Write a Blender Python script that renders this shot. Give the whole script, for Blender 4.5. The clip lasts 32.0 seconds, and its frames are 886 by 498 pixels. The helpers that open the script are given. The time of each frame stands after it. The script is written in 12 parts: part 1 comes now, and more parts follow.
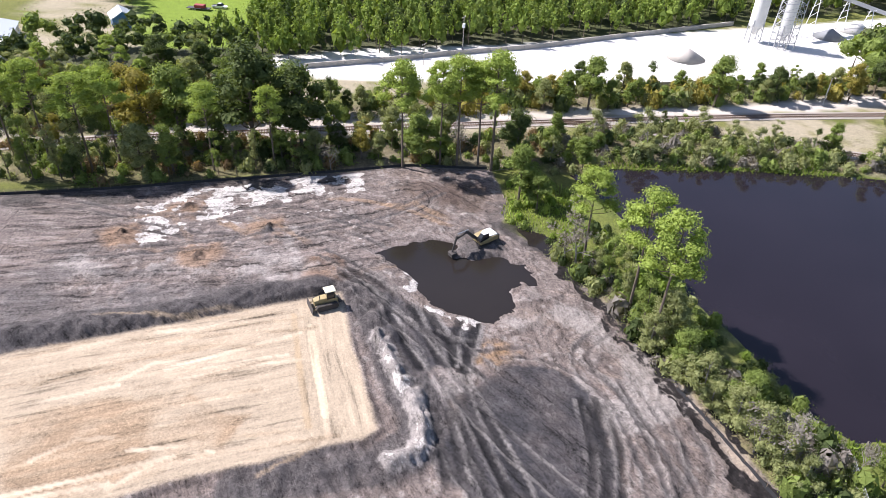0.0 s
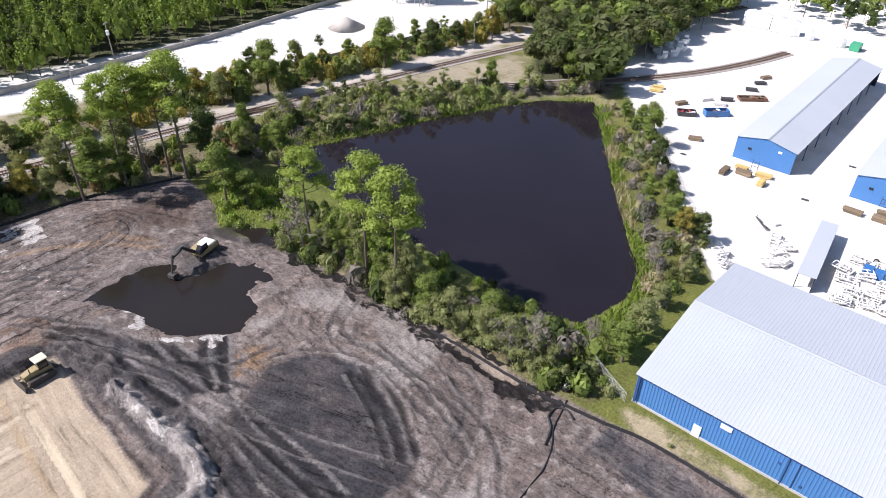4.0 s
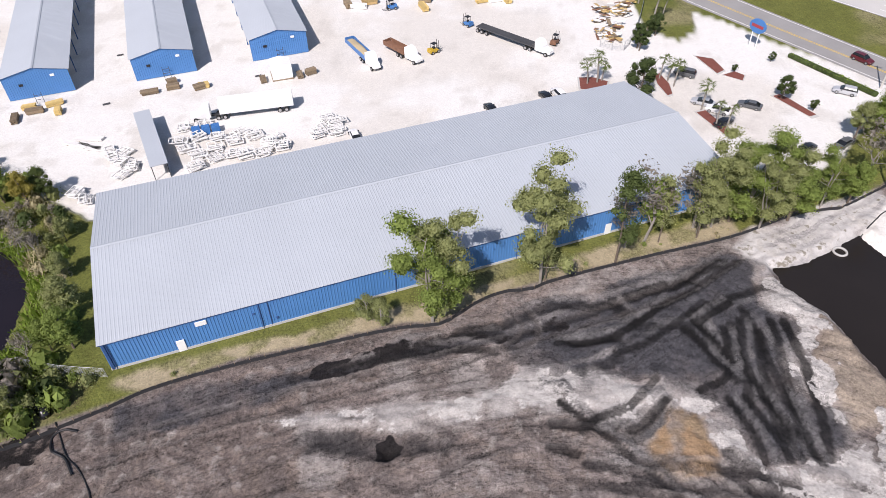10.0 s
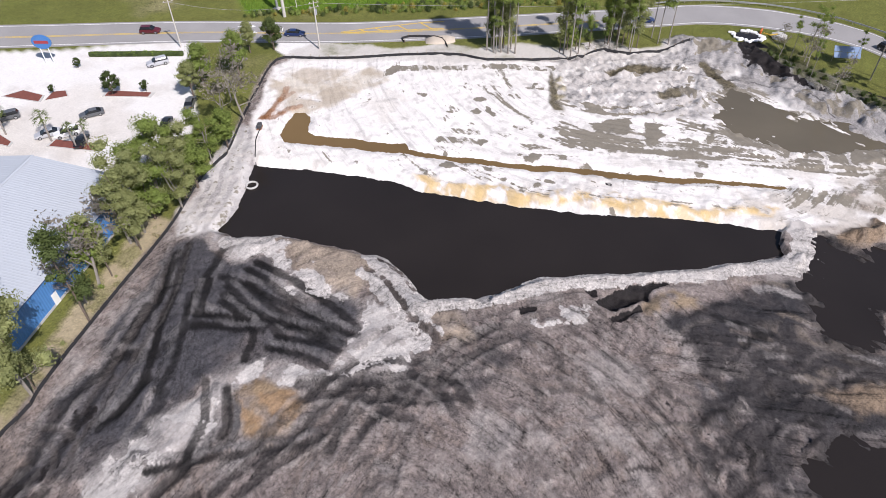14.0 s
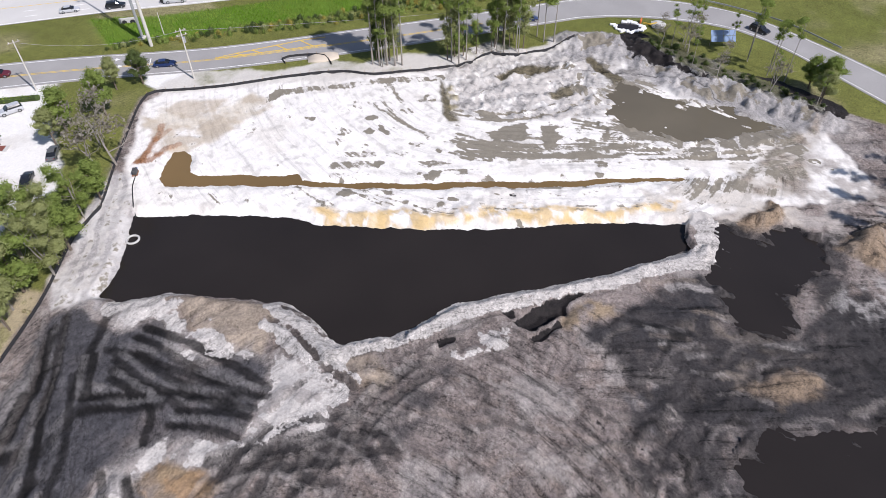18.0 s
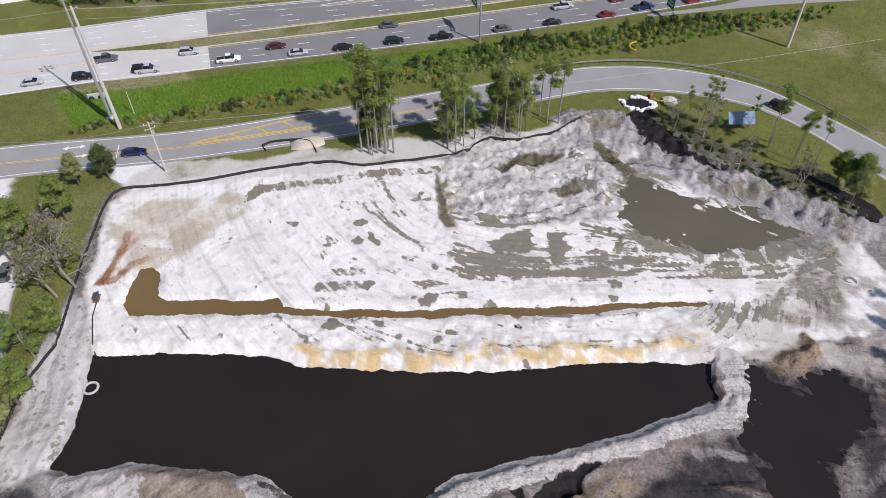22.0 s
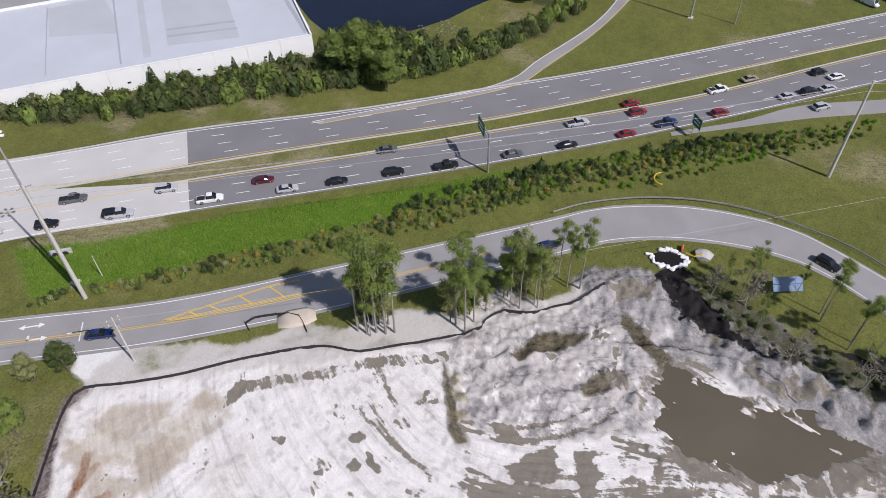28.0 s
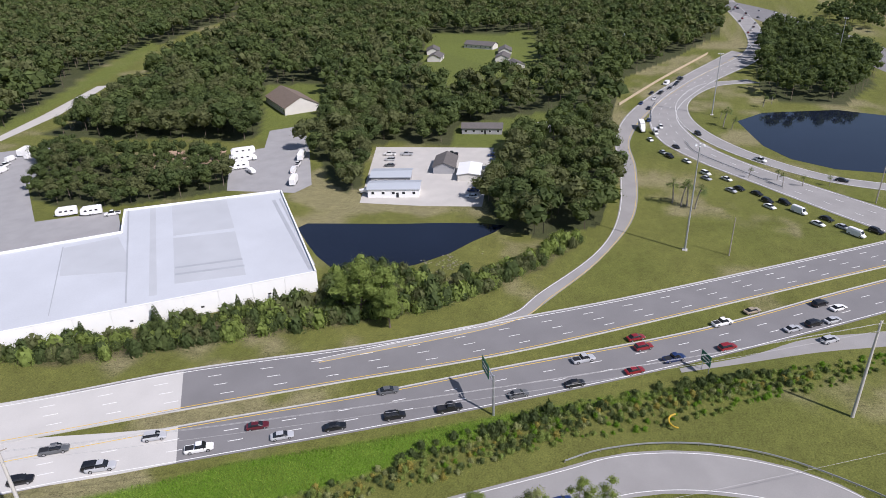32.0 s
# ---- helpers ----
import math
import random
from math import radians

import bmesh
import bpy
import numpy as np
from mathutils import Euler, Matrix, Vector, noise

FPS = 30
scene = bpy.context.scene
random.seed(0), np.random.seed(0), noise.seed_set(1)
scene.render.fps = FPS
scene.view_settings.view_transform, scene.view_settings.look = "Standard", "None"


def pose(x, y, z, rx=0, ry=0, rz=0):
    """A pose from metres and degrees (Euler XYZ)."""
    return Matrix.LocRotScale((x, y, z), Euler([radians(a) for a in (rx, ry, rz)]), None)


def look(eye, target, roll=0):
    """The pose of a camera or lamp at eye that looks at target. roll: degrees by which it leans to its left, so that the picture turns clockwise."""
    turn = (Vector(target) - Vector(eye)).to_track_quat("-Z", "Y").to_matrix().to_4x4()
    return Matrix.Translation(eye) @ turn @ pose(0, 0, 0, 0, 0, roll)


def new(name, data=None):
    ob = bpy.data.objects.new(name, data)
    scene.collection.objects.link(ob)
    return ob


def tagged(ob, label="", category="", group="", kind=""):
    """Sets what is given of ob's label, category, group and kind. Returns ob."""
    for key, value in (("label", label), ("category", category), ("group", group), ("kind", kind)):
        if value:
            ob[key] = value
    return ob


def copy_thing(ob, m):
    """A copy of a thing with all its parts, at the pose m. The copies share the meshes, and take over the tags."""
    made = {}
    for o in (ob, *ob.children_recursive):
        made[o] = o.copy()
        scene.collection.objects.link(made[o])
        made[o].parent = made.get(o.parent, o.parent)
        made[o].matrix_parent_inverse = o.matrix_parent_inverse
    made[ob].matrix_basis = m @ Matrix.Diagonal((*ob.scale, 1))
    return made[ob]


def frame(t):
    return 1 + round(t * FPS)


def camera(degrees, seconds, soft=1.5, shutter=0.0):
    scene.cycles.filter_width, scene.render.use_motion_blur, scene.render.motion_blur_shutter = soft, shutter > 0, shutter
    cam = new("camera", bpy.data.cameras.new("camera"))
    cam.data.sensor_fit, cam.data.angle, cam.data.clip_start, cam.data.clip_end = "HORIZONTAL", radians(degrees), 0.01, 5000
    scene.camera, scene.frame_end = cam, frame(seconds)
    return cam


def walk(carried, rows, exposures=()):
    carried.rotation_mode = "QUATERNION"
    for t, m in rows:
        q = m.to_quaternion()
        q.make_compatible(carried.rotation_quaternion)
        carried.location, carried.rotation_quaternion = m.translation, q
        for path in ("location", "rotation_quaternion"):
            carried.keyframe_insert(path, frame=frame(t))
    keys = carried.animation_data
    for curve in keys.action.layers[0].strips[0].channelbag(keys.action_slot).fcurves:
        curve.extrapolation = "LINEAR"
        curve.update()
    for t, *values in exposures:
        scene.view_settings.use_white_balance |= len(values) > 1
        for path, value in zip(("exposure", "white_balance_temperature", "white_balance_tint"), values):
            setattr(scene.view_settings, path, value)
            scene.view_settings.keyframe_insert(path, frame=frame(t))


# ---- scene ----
cam = camera(66.47, 32.0, soft=0.55)


def drone(x, y, z, heading, down, lean):
    """Pose from place, heading (degrees east of north), downward tilt and lean."""
    h, d = radians(heading), radians(down)
    way = Vector((math.sin(h) * math.cos(d), math.cos(h) * math.cos(d), -math.sin(d)))
    eye = Vector((x, y, z))
    return look(eye, eye + way * 50.0, lean)


PATH = [
    (0, 14.52, 0.79, 72.94, -89.04, 34.72, 2.47),
    (0.5, 14.49, 0.91, 72.82, -85.65, 34.70, 2.29),
    (1, 14.46, 1.02, 72.70, -81.98, 34.63, 2.12),
    (1.5, 14.40, 0.96, 72.44, -78.53, 34.53, 1.91),
    (2, 14.34, 0.90, 72.18, -74.84, 34.47, 1.76),
    (2.5, 14.28, 0.80, 72.07, -71.29, 34.87, 1.64),
    (3, 14.23, 0.71, 71.96, -67.71, 35.19, 1.50),
    (3.5, 14.23, 0.74, 71.93, -64.68, 35.17, 1.37),
    (4, 14.23, 0.77, 71.91, -61.29, 35.17, 1.19),
    (4.5, 14.40, 0.75, 71.96, -57.79, 36.22, 1.00),
    (6.5, 14.86, 1.16, 71.99, -47.53, 41.63, 0.20),
    (7, 14.87, 1.07, 72.04, -42.61, 41.66, -0.05),
    (7.5, 14.77, 0.69, 72.07, -35.92, 41.72, -0.24),
    (8, 14.67, 0.30, 72.09, -28.67, 41.85, -0.44),
    (8.5, 14.70, 0.05, 72.40, -21.88, 42.03, -0.46),
    (9, 14.74, -0.20, 72.70, -14.58, 42.22, -0.73),
    (9.5, 14.70, -0.13, 72.71, -7.83, 42.30, -0.81),
    (10, 14.66, -0.07, 72.72, -0.55, 42.39, -0.98),
    (10.5, 14.51, -0.13, 72.94, 6.32, 42.48, -0.92),
    (11, 14.36, -0.20, 73.15, 13.74, 42.63, -0.93),
    (11.5, 13.99, -0.35, 73.49, 20.91, 42.76, -0.78),
    (12, 13.63, -0.50, 73.82, 28.44, 42.94, -0.63),
    (12.5, 13.44, -0.55, 73.99, 35.48, 43.05, -0.63),
    (13, 13.25, -0.59, 74.15, 43.16, 43.19, -0.62),
    (13.5, 13.28, -0.82, 74.07, 50.35, 43.31, -0.50),
    (14, 13.32, -1.04, 74.00, 58.10, 43.43, -0.66),
    (14.5, 13.58, -1.25, 73.92, 64.98, 43.59, -0.69),
    (16.5, 15.15, -0.95, 73.83, 67.67, 43.67, -0.86),
    (17, 16.58, -0.42, 73.90, 67.74, 43.70, -0.91),
    (17.5, 18.55, 0.39, 74.09, 67.88, 43.83, -0.87),
    (18, 20.52, 1.20, 74.29, 67.96, 43.87, -0.88),
    (18.5, 22.91, 2.19, 74.79, 68.08, 44.05, -0.87),
    (19, 25.31, 3.19, 75.30, 68.15, 43.96, -0.86),
    (19.5, 28.03, 4.47, 76.35, 68.31, 44.09, -0.81),
    (20, 30.75, 5.75, 77.40, 68.53, 44.07, -0.72),
    (20.5, 33.80, 6.86, 78.49, 68.59, 44.18, -0.69),
    (21, 36.86, 7.97, 79.57, 68.63, 44.14, -0.71),
    (21.5, 39.82, 9.21, 80.67, 68.69, 44.22, -0.72),
    (22, 42.78, 10.45, 81.76, 68.76, 44.26, -0.68),
    (22.5, 45.42, 11.54, 82.89, 68.77, 44.30, -0.76),
    (23, 48.06, 12.63, 84.01, 68.75, 44.29, -0.81),
    (23.5, 50.57, 13.78, 85.09, 68.75, 44.36, -0.86),
    (24, 53.09, 14.93, 86.18, 68.77, 44.35, -0.87),
    (24.5, 55.31, 16.10, 86.98, 68.85, 44.25, -0.95),
    (25, 57.53, 17.27, 87.78, 68.97, 44.07, -0.86),
    (25.5, 59.81, 18.37, 88.64, 69.01, 43.96, -0.84),
    (27.5, 71.43, 22.69, 92.80, 68.94, 43.61, -1.04),
    (28, 74.62, 23.91, 93.89, 68.89, 43.55, -1.13),
    (28.5, 77.35, 24.88, 94.92, 68.75, 43.47, -1.31),
    (29, 80.08, 25.85, 95.95, 68.61, 43.41, -1.47),
    (29.5, 81.21, 26.23, 96.65, 68.38, 43.13, -1.71),
    (30, 82.33, 26.61, 97.36, 68.23, 40.55, -1.87),
    (30.2, 82.48, 26.57, 97.59, 68.24, 39.16, -1.91),
    (30.5, 82.36, 26.26, 97.70, 68.30, 37.12, -1.90),
    (31, 82.14, 26.30, 97.66, 68.58, 33.33, -1.76),
    (31.5, 81.73, 26.60, 97.78, 68.89, 29.92, -1.69),
    (32, 81.87, 26.51, 97.55, 69.10, 26.11, -1.57),
]
walk(cam, [(r[0], drone(*r[1:])) for r in PATH], [(0, 0.95, 6300, 18), (4, 0.52, 6300, 18), (8, 0.15, 6500, 18), (12, 0.12, 6450, 18), (16, 0.16, 6250, 17), (20, 0.04, 6200, 16), (25, -0.32, 6200, 16), (29, -0.14, 6250, 18), (32, 0.06, 6250, 18)])

# ---- daylight ----
SUN_AZ, SUN_EL = 202.0, 47.0
world = bpy.data.worlds.new("sky")
scene.world = world
world.use_nodes = True
wn = world.node_tree.nodes
sky = wn.new("ShaderNodeTexSky")
sky.sky_type = 'NISHITA'
sky.sun_disc = False
sky.sun_elevation = radians(SUN_EL)
sky.sun_rotation = radians(SUN_AZ)
wn["Background"].inputs["Strength"].default_value = 0.09
world.node_tree.links.new(sky.outputs[0], wn["Background"].inputs["Color"])
sun = new("sun", bpy.data.lights.new("sun", 'SUN'))
sun.data.energy, sun.data.angle, sun.data.color = 5.0, radians(0.53), (1.0, 0.965, 0.92)
_a, _e = radians(SUN_AZ), radians(SUN_EL)
sun.matrix_world = look((math.sin(_a) * math.cos(_e) * 300, math.cos(_a) * math.cos(_e) * 300, math.sin(_e) * 300), (0, 0, 0))

# ---- materials ----
MATS = {}


def mat(name, color, rough=0.7, metal=0.0, var=0.15, scale=3.0, fine=25.0, bump=0.0, island=0.0, coord="Object", spec=0.5, stretch=None):
    """A surface with colour variation at two scales, optional relief and piece-to-piece variation."""
    if name in MATS:
        return MATS[name]
    m = bpy.data.materials.new(name)
    m.use_nodes = True
    n, ln = m.node_tree.nodes, m.node_tree.links
    b = n["Principled BSDF"]
    b.inputs["Roughness"].default_value = rough
    b.inputs["Metallic"].default_value = metal
    b.inputs["Specular IOR Level"].default_value = spec
    tc = n.new("ShaderNodeTexCoord")
    mp = n.new("ShaderNodeMapping")
    if stretch:
        mp.inputs["Scale"].default_value = stretch
    ln.new(tc.outputs[coord], mp.inputs["Vector"])
    n1, n2 = n.new("ShaderNodeTexNoise"), n.new("ShaderNodeTexNoise")
    n1.inputs["Scale"].default_value, n1.inputs["Detail"].default_value = 1.0 / scale, 4.0
    n2.inputs["Scale"].default_value, n2.inputs["Detail"].default_value = fine / scale, 3.0
    ln.new(mp.outputs[0], n1.inputs["Vector"])
    ln.new(mp.outputs[0], n2.inputs["Vector"])
    mix = n.new("ShaderNodeMath")
    mix.operation = 'MULTIPLY_ADD'
    ln.new(n1.outputs[0], mix.inputs[0])
    mix.inputs[1].default_value = 0.6
    k2 = n.new("ShaderNodeMath")
    k2.operation = 'MULTIPLY'
    k2.inputs[1].default_value = 0.4
    ln.new(n2.outputs[0], k2.inputs[0])
    ln.new(k2.outputs[0], mix.inputs[2])
    last = mix.outputs[0]
    if island:
        oi = n.new("ShaderNodeObjectInfo")
        gi = n.new("ShaderNodeNewGeometry")
        ad = n.new("ShaderNodeMath")
        ad.operation = 'ADD'
        ln.new(oi.outputs["Random"], ad.inputs[0])
        ln.new(gi.outputs["Random Per Island"], ad.inputs[1])
        fr = n.new("ShaderNodeMath")
        fr.operation = 'FRACT'
        ln.new(ad.outputs[0], fr.inputs[0])
        mm = n.new("ShaderNodeMath")
        mm.operation = 'MULTIPLY_ADD'
        ln.new(fr.outputs[0], mm.inputs[0])
        mm.inputs[1].default_value = island
        ln.new(last, mm.inputs[2])
        sb = n.new("ShaderNodeMath")
        sb.operation = 'SUBTRACT'
        ln.new(mm.outputs[0], sb.inputs[0])
        sb.inputs[1].default_value = island * 0.5
        last = sb.outputs[0]
    mr = n.new("ShaderNodeMapRange")
    mr.inputs["From Min"].default_value, mr.inputs["From Max"].default_value = 0.25, 0.75
    mr.inputs["To Min"].default_value, mr.inputs["To Max"].default_value = 1.0 - var, 1.0 + var
    mr.clamp = False
    ln.new(last, mr.inputs["Value"])
    sc = n.new("ShaderNodeVectorMath")
    sc.operation = 'SCALE'
    sc.inputs[0].default_value = color[:3]
    ln.new(mr.outputs[0], sc.inputs["Scale"])
    mx = n.new("ShaderNodeVectorMath")
    mx.operation = 'MAXIMUM'
    mx.inputs[1].default_value = (0.004, 0.004, 0.004)
    ln.new(sc.outputs[0], mx.inputs[0])
    ln.new(mx.outputs[0], b.inputs["Base Color"])
    if bump:
        bp = n.new("ShaderNodeBump")
        bp.inputs["Strength"].default_value = min(1.0, bump)
        bp.inputs["Distance"].default_value = 0.05 * scale / 3.0
        ln.new(n2.outputs[0], bp.inputs["Height"])
        ln.new(bp.outputs[0], b.inputs["Normal"])
    MATS[name] = m
    return m


def leaf_mat(name, color, var=0.26, through_=0.30):
    """Leaf clumps: varied by clump and by patch, ruffled, with some light through the blades."""
    if name in MATS:
        return MATS[name]
    m = mat(name, color, rough=0.75, var=var, scale=3.0, fine=5.0, island=0.55, spec=0.12)
    n, ln = m.node_tree.nodes, m.node_tree.links
    b = n["Principled BSDF"]
    rf = n.new("ShaderNodeTexNoise")
    rf.inputs["Scale"].default_value, rf.inputs["Detail"].default_value, rf.inputs["Roughness"].default_value = 1.5, 4.0, 0.7
    tc = n.new("ShaderNodeTexCoord")
    ln.new(tc.outputs["Object"], rf.inputs["Vector"])
    bp = n.new("ShaderNodeBump")
    bp.inputs["Strength"].default_value, bp.inputs["Distance"].default_value = 0.6, 0.4
    ln.new(rf.outputs[0], bp.inputs["Height"])
    ln.new(bp.outputs[0], b.inputs["Normal"])
    tr = n.new("ShaderNodeBsdfTranslucent")
    tr.inputs["Color"].default_value = (color[0] * 1.6, color[1] * 1.6, color[2] * 0.8, 1)
    ms = n.new("ShaderNodeMixShader")
    ms.inputs[0].default_value = through_
    ln.new(b.outputs[0], ms.inputs[1])
    ln.new(tr.outputs[0], ms.inputs[2])
    ln.new(ms.outputs[0], n["Material Output"].inputs["Surface"])
    return m


def water_mat(name, color, rough=0.06, ripple=0.04, weeds=None):
    m = bpy.data.materials.new(name)
    m.use_nodes = True
    n, ln = m.node_tree.nodes, m.node_tree.links
    b = n["Principled BSDF"]
    b.inputs["Roughness"].default_value = rough
    b.inputs["IOR"].default_value = 1.33
    tc = n.new("ShaderNodeTexCoord")
    ns = n.new("ShaderNodeTexNoise")
    ns.inputs["Scale"].default_value, ns.inputs["Detail"].default_value = 0.06, 5.0
    ln.new(tc.outputs["Object"], ns.inputs["Vector"])
    mr = n.new("ShaderNodeMapRange")
    mr.inputs["To Min"].default_value, mr.inputs["To Max"].default_value = 0.7, 1.3
    ln.new(ns.outputs[0], mr.inputs["Value"])
    sc = n.new("ShaderNodeVectorMath")
    sc.operation = 'SCALE'
    sc.inputs[0].default_value = color
    ln.new(mr.outputs[0], sc.inputs["Scale"])
    ln.new(sc.outputs[0], b.inputs["Base Color"])
    rp = n.new("ShaderNodeTexNoise")
    rp.inputs["Scale"].default_value, rp.inputs["Detail"].default_value = 1.6, 3.0
    ln.new(tc.outputs["Object"], rp.inputs["Vector"])
    bp = n.new("ShaderNodeBump")
    bp.inputs["Strength"].default_value, bp.inputs["Distance"].default_value = ripple, 0.1
    ln.new(rp.outputs[0], bp.inputs["Height"])
    ln.new(bp.outputs[0], b.inputs["Normal"])
    MATS[name] = m
    return m


# ---- mesh helpers ----
def mesh_ob(name, bm, material, parent=None, smooth=False):
    me = bpy.data.meshes.new(name)
    bm.to_mesh(me)
    bm.free()
    if smooth:
        for p in me.polygons:
            p.use_smooth = True
    for mm in (material if isinstance(material, (list, tuple)) else [material]):
        me.materials.append(mm)
    ob = new(name, me)
    if parent is not None:
        ob.parent = parent
    return ob


def part(name, bm, material, parent, label="", smooth=False):
    ob = mesh_ob(name, bm, material, parent, smooth)
    if label:
        ob["label"] = label
    return ob


def thing(name, m, label, category, group="", kind=""):
    ob = new(name)
    ob.empty_display_size = 0.5
    ob.matrix_world = m
    return tagged(ob, label, category, group, kind)


def box(bm, c, s, rz=0.0, bevel=0.0, m=None):
    """A box of size s about c, turned rz degrees, with bevelled edges."""
    mt = Matrix.Translation(c) @ Matrix.Rotation(radians(rz), 4, 'Z') @ Matrix.Diagonal((*s, 1))
    if m is not None:
        mt = m @ mt
    r = bmesh.ops.create_cube(bm, size=1.0, matrix=mt)
    if bevel:
        es = list({e for v in r["verts"] for e in v.link_edges})
        bmesh.ops.bevel(bm, geom=es, offset=bevel, segments=1, affect='EDGES')
    return bm


def rod(bm, a, b, r1, r2=None, n=8):
    """A tapered round bar from a to b."""
    a, b = Vector(a), Vector(b)
    d = b - a
    q = d.to_track_quat('Z', 'Y').to_matrix().to_4x4()
    bmesh.ops.create_cone(bm, cap_ends=True, segments=n, radius1=r1, radius2=r1 if r2 is None else r2, depth=d.length, matrix=Matrix.Translation((a + b) / 2) @ q)
    return bm


def tube(bm, pts, r, n=6):
    """A bent pipe through the points."""
    pts = [Vector(p) for p in pts]
    rings = []
    for i, p in enumerate(pts):
        d = (pts[min(i + 1, len(pts) - 1)] - pts[max(i - 1, 0)]).normalized()
        u = d.cross(Vector((0, 0, 1)))
        if u.length < 1e-3:
            u = Vector((1, 0, 0))
        u.normalize()
        w = u.cross(d)
        rings.append([bm.verts.new(p + (u * math.cos(k * math.tau / n) + w * math.sin(k * math.tau / n)) * r) for k in range(n)])
    for r0, r1 in zip(rings, rings[1:]):
        for k in range(n):
            bm.faces.new((r0[k], r0[(k + 1) % n], r1[(k + 1) % n], r1[k]))
    return bm


def prism(bm, poly, z0, z1):
    """An upright block over a plan outline."""
    if sum(a[0] * b[1] - b[0] * a[1] for a, b in zip(poly, poly[1:] + poly[:1])) < 0:
        poly = poly[::-1]
    lo = [bm.verts.new((*p[:2], z0)) for p in poly]
    hi = [bm.verts.new((*p[:2], z1)) for p in poly]
    bm.faces.new(hi)
    bm.faces.new(lo[::-1])
    for i in range(len(poly)):
        j = (i + 1) % len(poly)
        bm.faces.new((lo[i], lo[j], hi[j], hi[i]))
    return bm


def profile(bm, pts, x0, x1, m=None):
    """Extrude a closed outline of (y, z) points along x."""
    a = [bm.verts.new((x0, *p)) for p in pts]
    b = [bm.verts.new((x1, *p)) for p in pts]
    if m is not None:
        for v in a + b:
            v.co = m @ v.co
    bm.faces.new(a[::-1])
    bm.faces.new(b)
    for i in range(len(pts)):
        j = (i + 1) % len(pts)
        bm.faces.new((a[i], a[j], b[j], b[i]))
    return bm


def smooth_line(pts, step):
    """Points about step apart on a smooth curve through pts."""
    p = np.array(pts, float)
    if len(p) > 2:
        e = np.vstack([2 * p[0] - p[1], p, 2 * p[-1] - p[-2]])
        q = []
        for i in range(1, len(e) - 2):
            for s in np.linspace(0, 1, 8, endpoint=False):
                a, b, c, d = e[i - 1:i + 3]
                q.append(0.5 * ((2 * b) + (c - a) * s + (2 * a - 5 * b + 4 * c - d) * s * s + (3 * b - a - 3 * c + d) * s ** 3))
        p = np.vstack([q, p[-1:]])
    ln = np.concatenate([[0], np.cumsum(np.hypot(*np.diff(p[:, :2], axis=0).T))])
    k = max(2, int(ln[-1] / step) + 1)
    s = np.linspace(0, ln[-1], k)
    return np.column_stack([np.interp(s, ln, p[:, j]) for j in range(p.shape[1])])


def resample(pts, k):
    p = smooth_line(pts, 2.0)
    ln = np.concatenate([[0], np.cumsum(np.hypot(*np.diff(p[:, :2], axis=0).T))])
    s = np.linspace(0, ln[-1], k)
    return np.column_stack([np.interp(s, ln, p[:, j]) for j in range(2)])


def offset_line(p, d):
    """The line moved d metres to its left."""
    t = np.gradient(p, axis=0)
    t /= np.maximum(np.linalg.norm(t, axis=1), 1e-9)[:, None]
    return p + np.column_stack([-t[:, 1], t[:, 0]]) * d


def strip(bm, left, right, z0, z1):
    """A slab between two edge lines of equally many points."""
    n = len(left)
    V = [[bm.verts.new((*l, z1)), bm.verts.new((*r, z1)), bm.verts.new((*r, z0)), bm.verts.new((*l, z0))] for l, r in zip(left, right)]
    for a, b in zip(V, V[1:]):
        for i in range(4):
            j = (i + 1) % 4
            bm.faces.new((a[j], a[i], b[i], b[j]))
    bm.faces.new(V[0])
    bm.faces.new(V[-1][::-1])
    bmesh.ops.recalc_face_normals(bm, faces=bm.faces)
    return bm

# ---- plan outlines of the ground, in metres ----
PAD = [(-32, -60), (-40, -80), (-58.6, -63.7), (-66.7, -40.9), (-74.8, -18.8), (-76.3, -14.7), (-62.4, -11.1), (-47.1, -6.0), (-45.3, -8.0), (-44.1, -10.9), (-37.7, -31.0), (-34.7, -37.5)]
PAD_BROWN = [(-45.2, -56.4), (-49.5, -46.7), (-52.2, -33.5), (-48.4, -23.8), (-42.6, -26.8), (-37.1, -37.8), (-34.5, -43.5), (-34.3, -50.4)]
PAD_LANE = [(-70.0, -21.7), (-58.4, -18.7), (-46.8, -15.4)]
PAD_LANE2 = [(-67.3, -18.7), (-57.4, -16.0), (-48.8, -13.4)]
BERM_W = [(-61.0, -64.6), (-67.2, -43.7), (-71.7, -31.4), (-76.1, -19.0), (-76.5, -11.3), (-69.3, -7.8), (-59.1, -4.4), (-50.4, -0.2), (-44.5, -0.0), (-41.1, -7.5), (-39.1, -15.9), (-37.4, -21.9)]
BERM_DARK = [(-62.5, -65.4), (-68.9, -44.3), (-73.9, -31.9), (-77.3, -19.2)]
BERM_WHITE = [(-65.0, -7.7), (-61.0, -6.0), (-58.0, -4.5), (-53.3, -1.6), (-48.5, -0.1), (-44.5, -0.2), (-42.6, -1.9), (-42.3, -4.4)]
POOL_W = [(-89.3, -9.7), (-92.3, -5.4), (-93.9, -0.4), (-94.1, 4.7), (-88.2, 5.4), (-89.5, 11.1), (-86.7, 18.0), (-81.0, 20.5), (-80.9, 16.4), (-78.6, 14.0), (-72.9, 14.4), (-70.4, 11.5), (-71.5, 7.1), (-76.1, -0.4), (-80.8, -2.2), (-84.3, -5.7)]
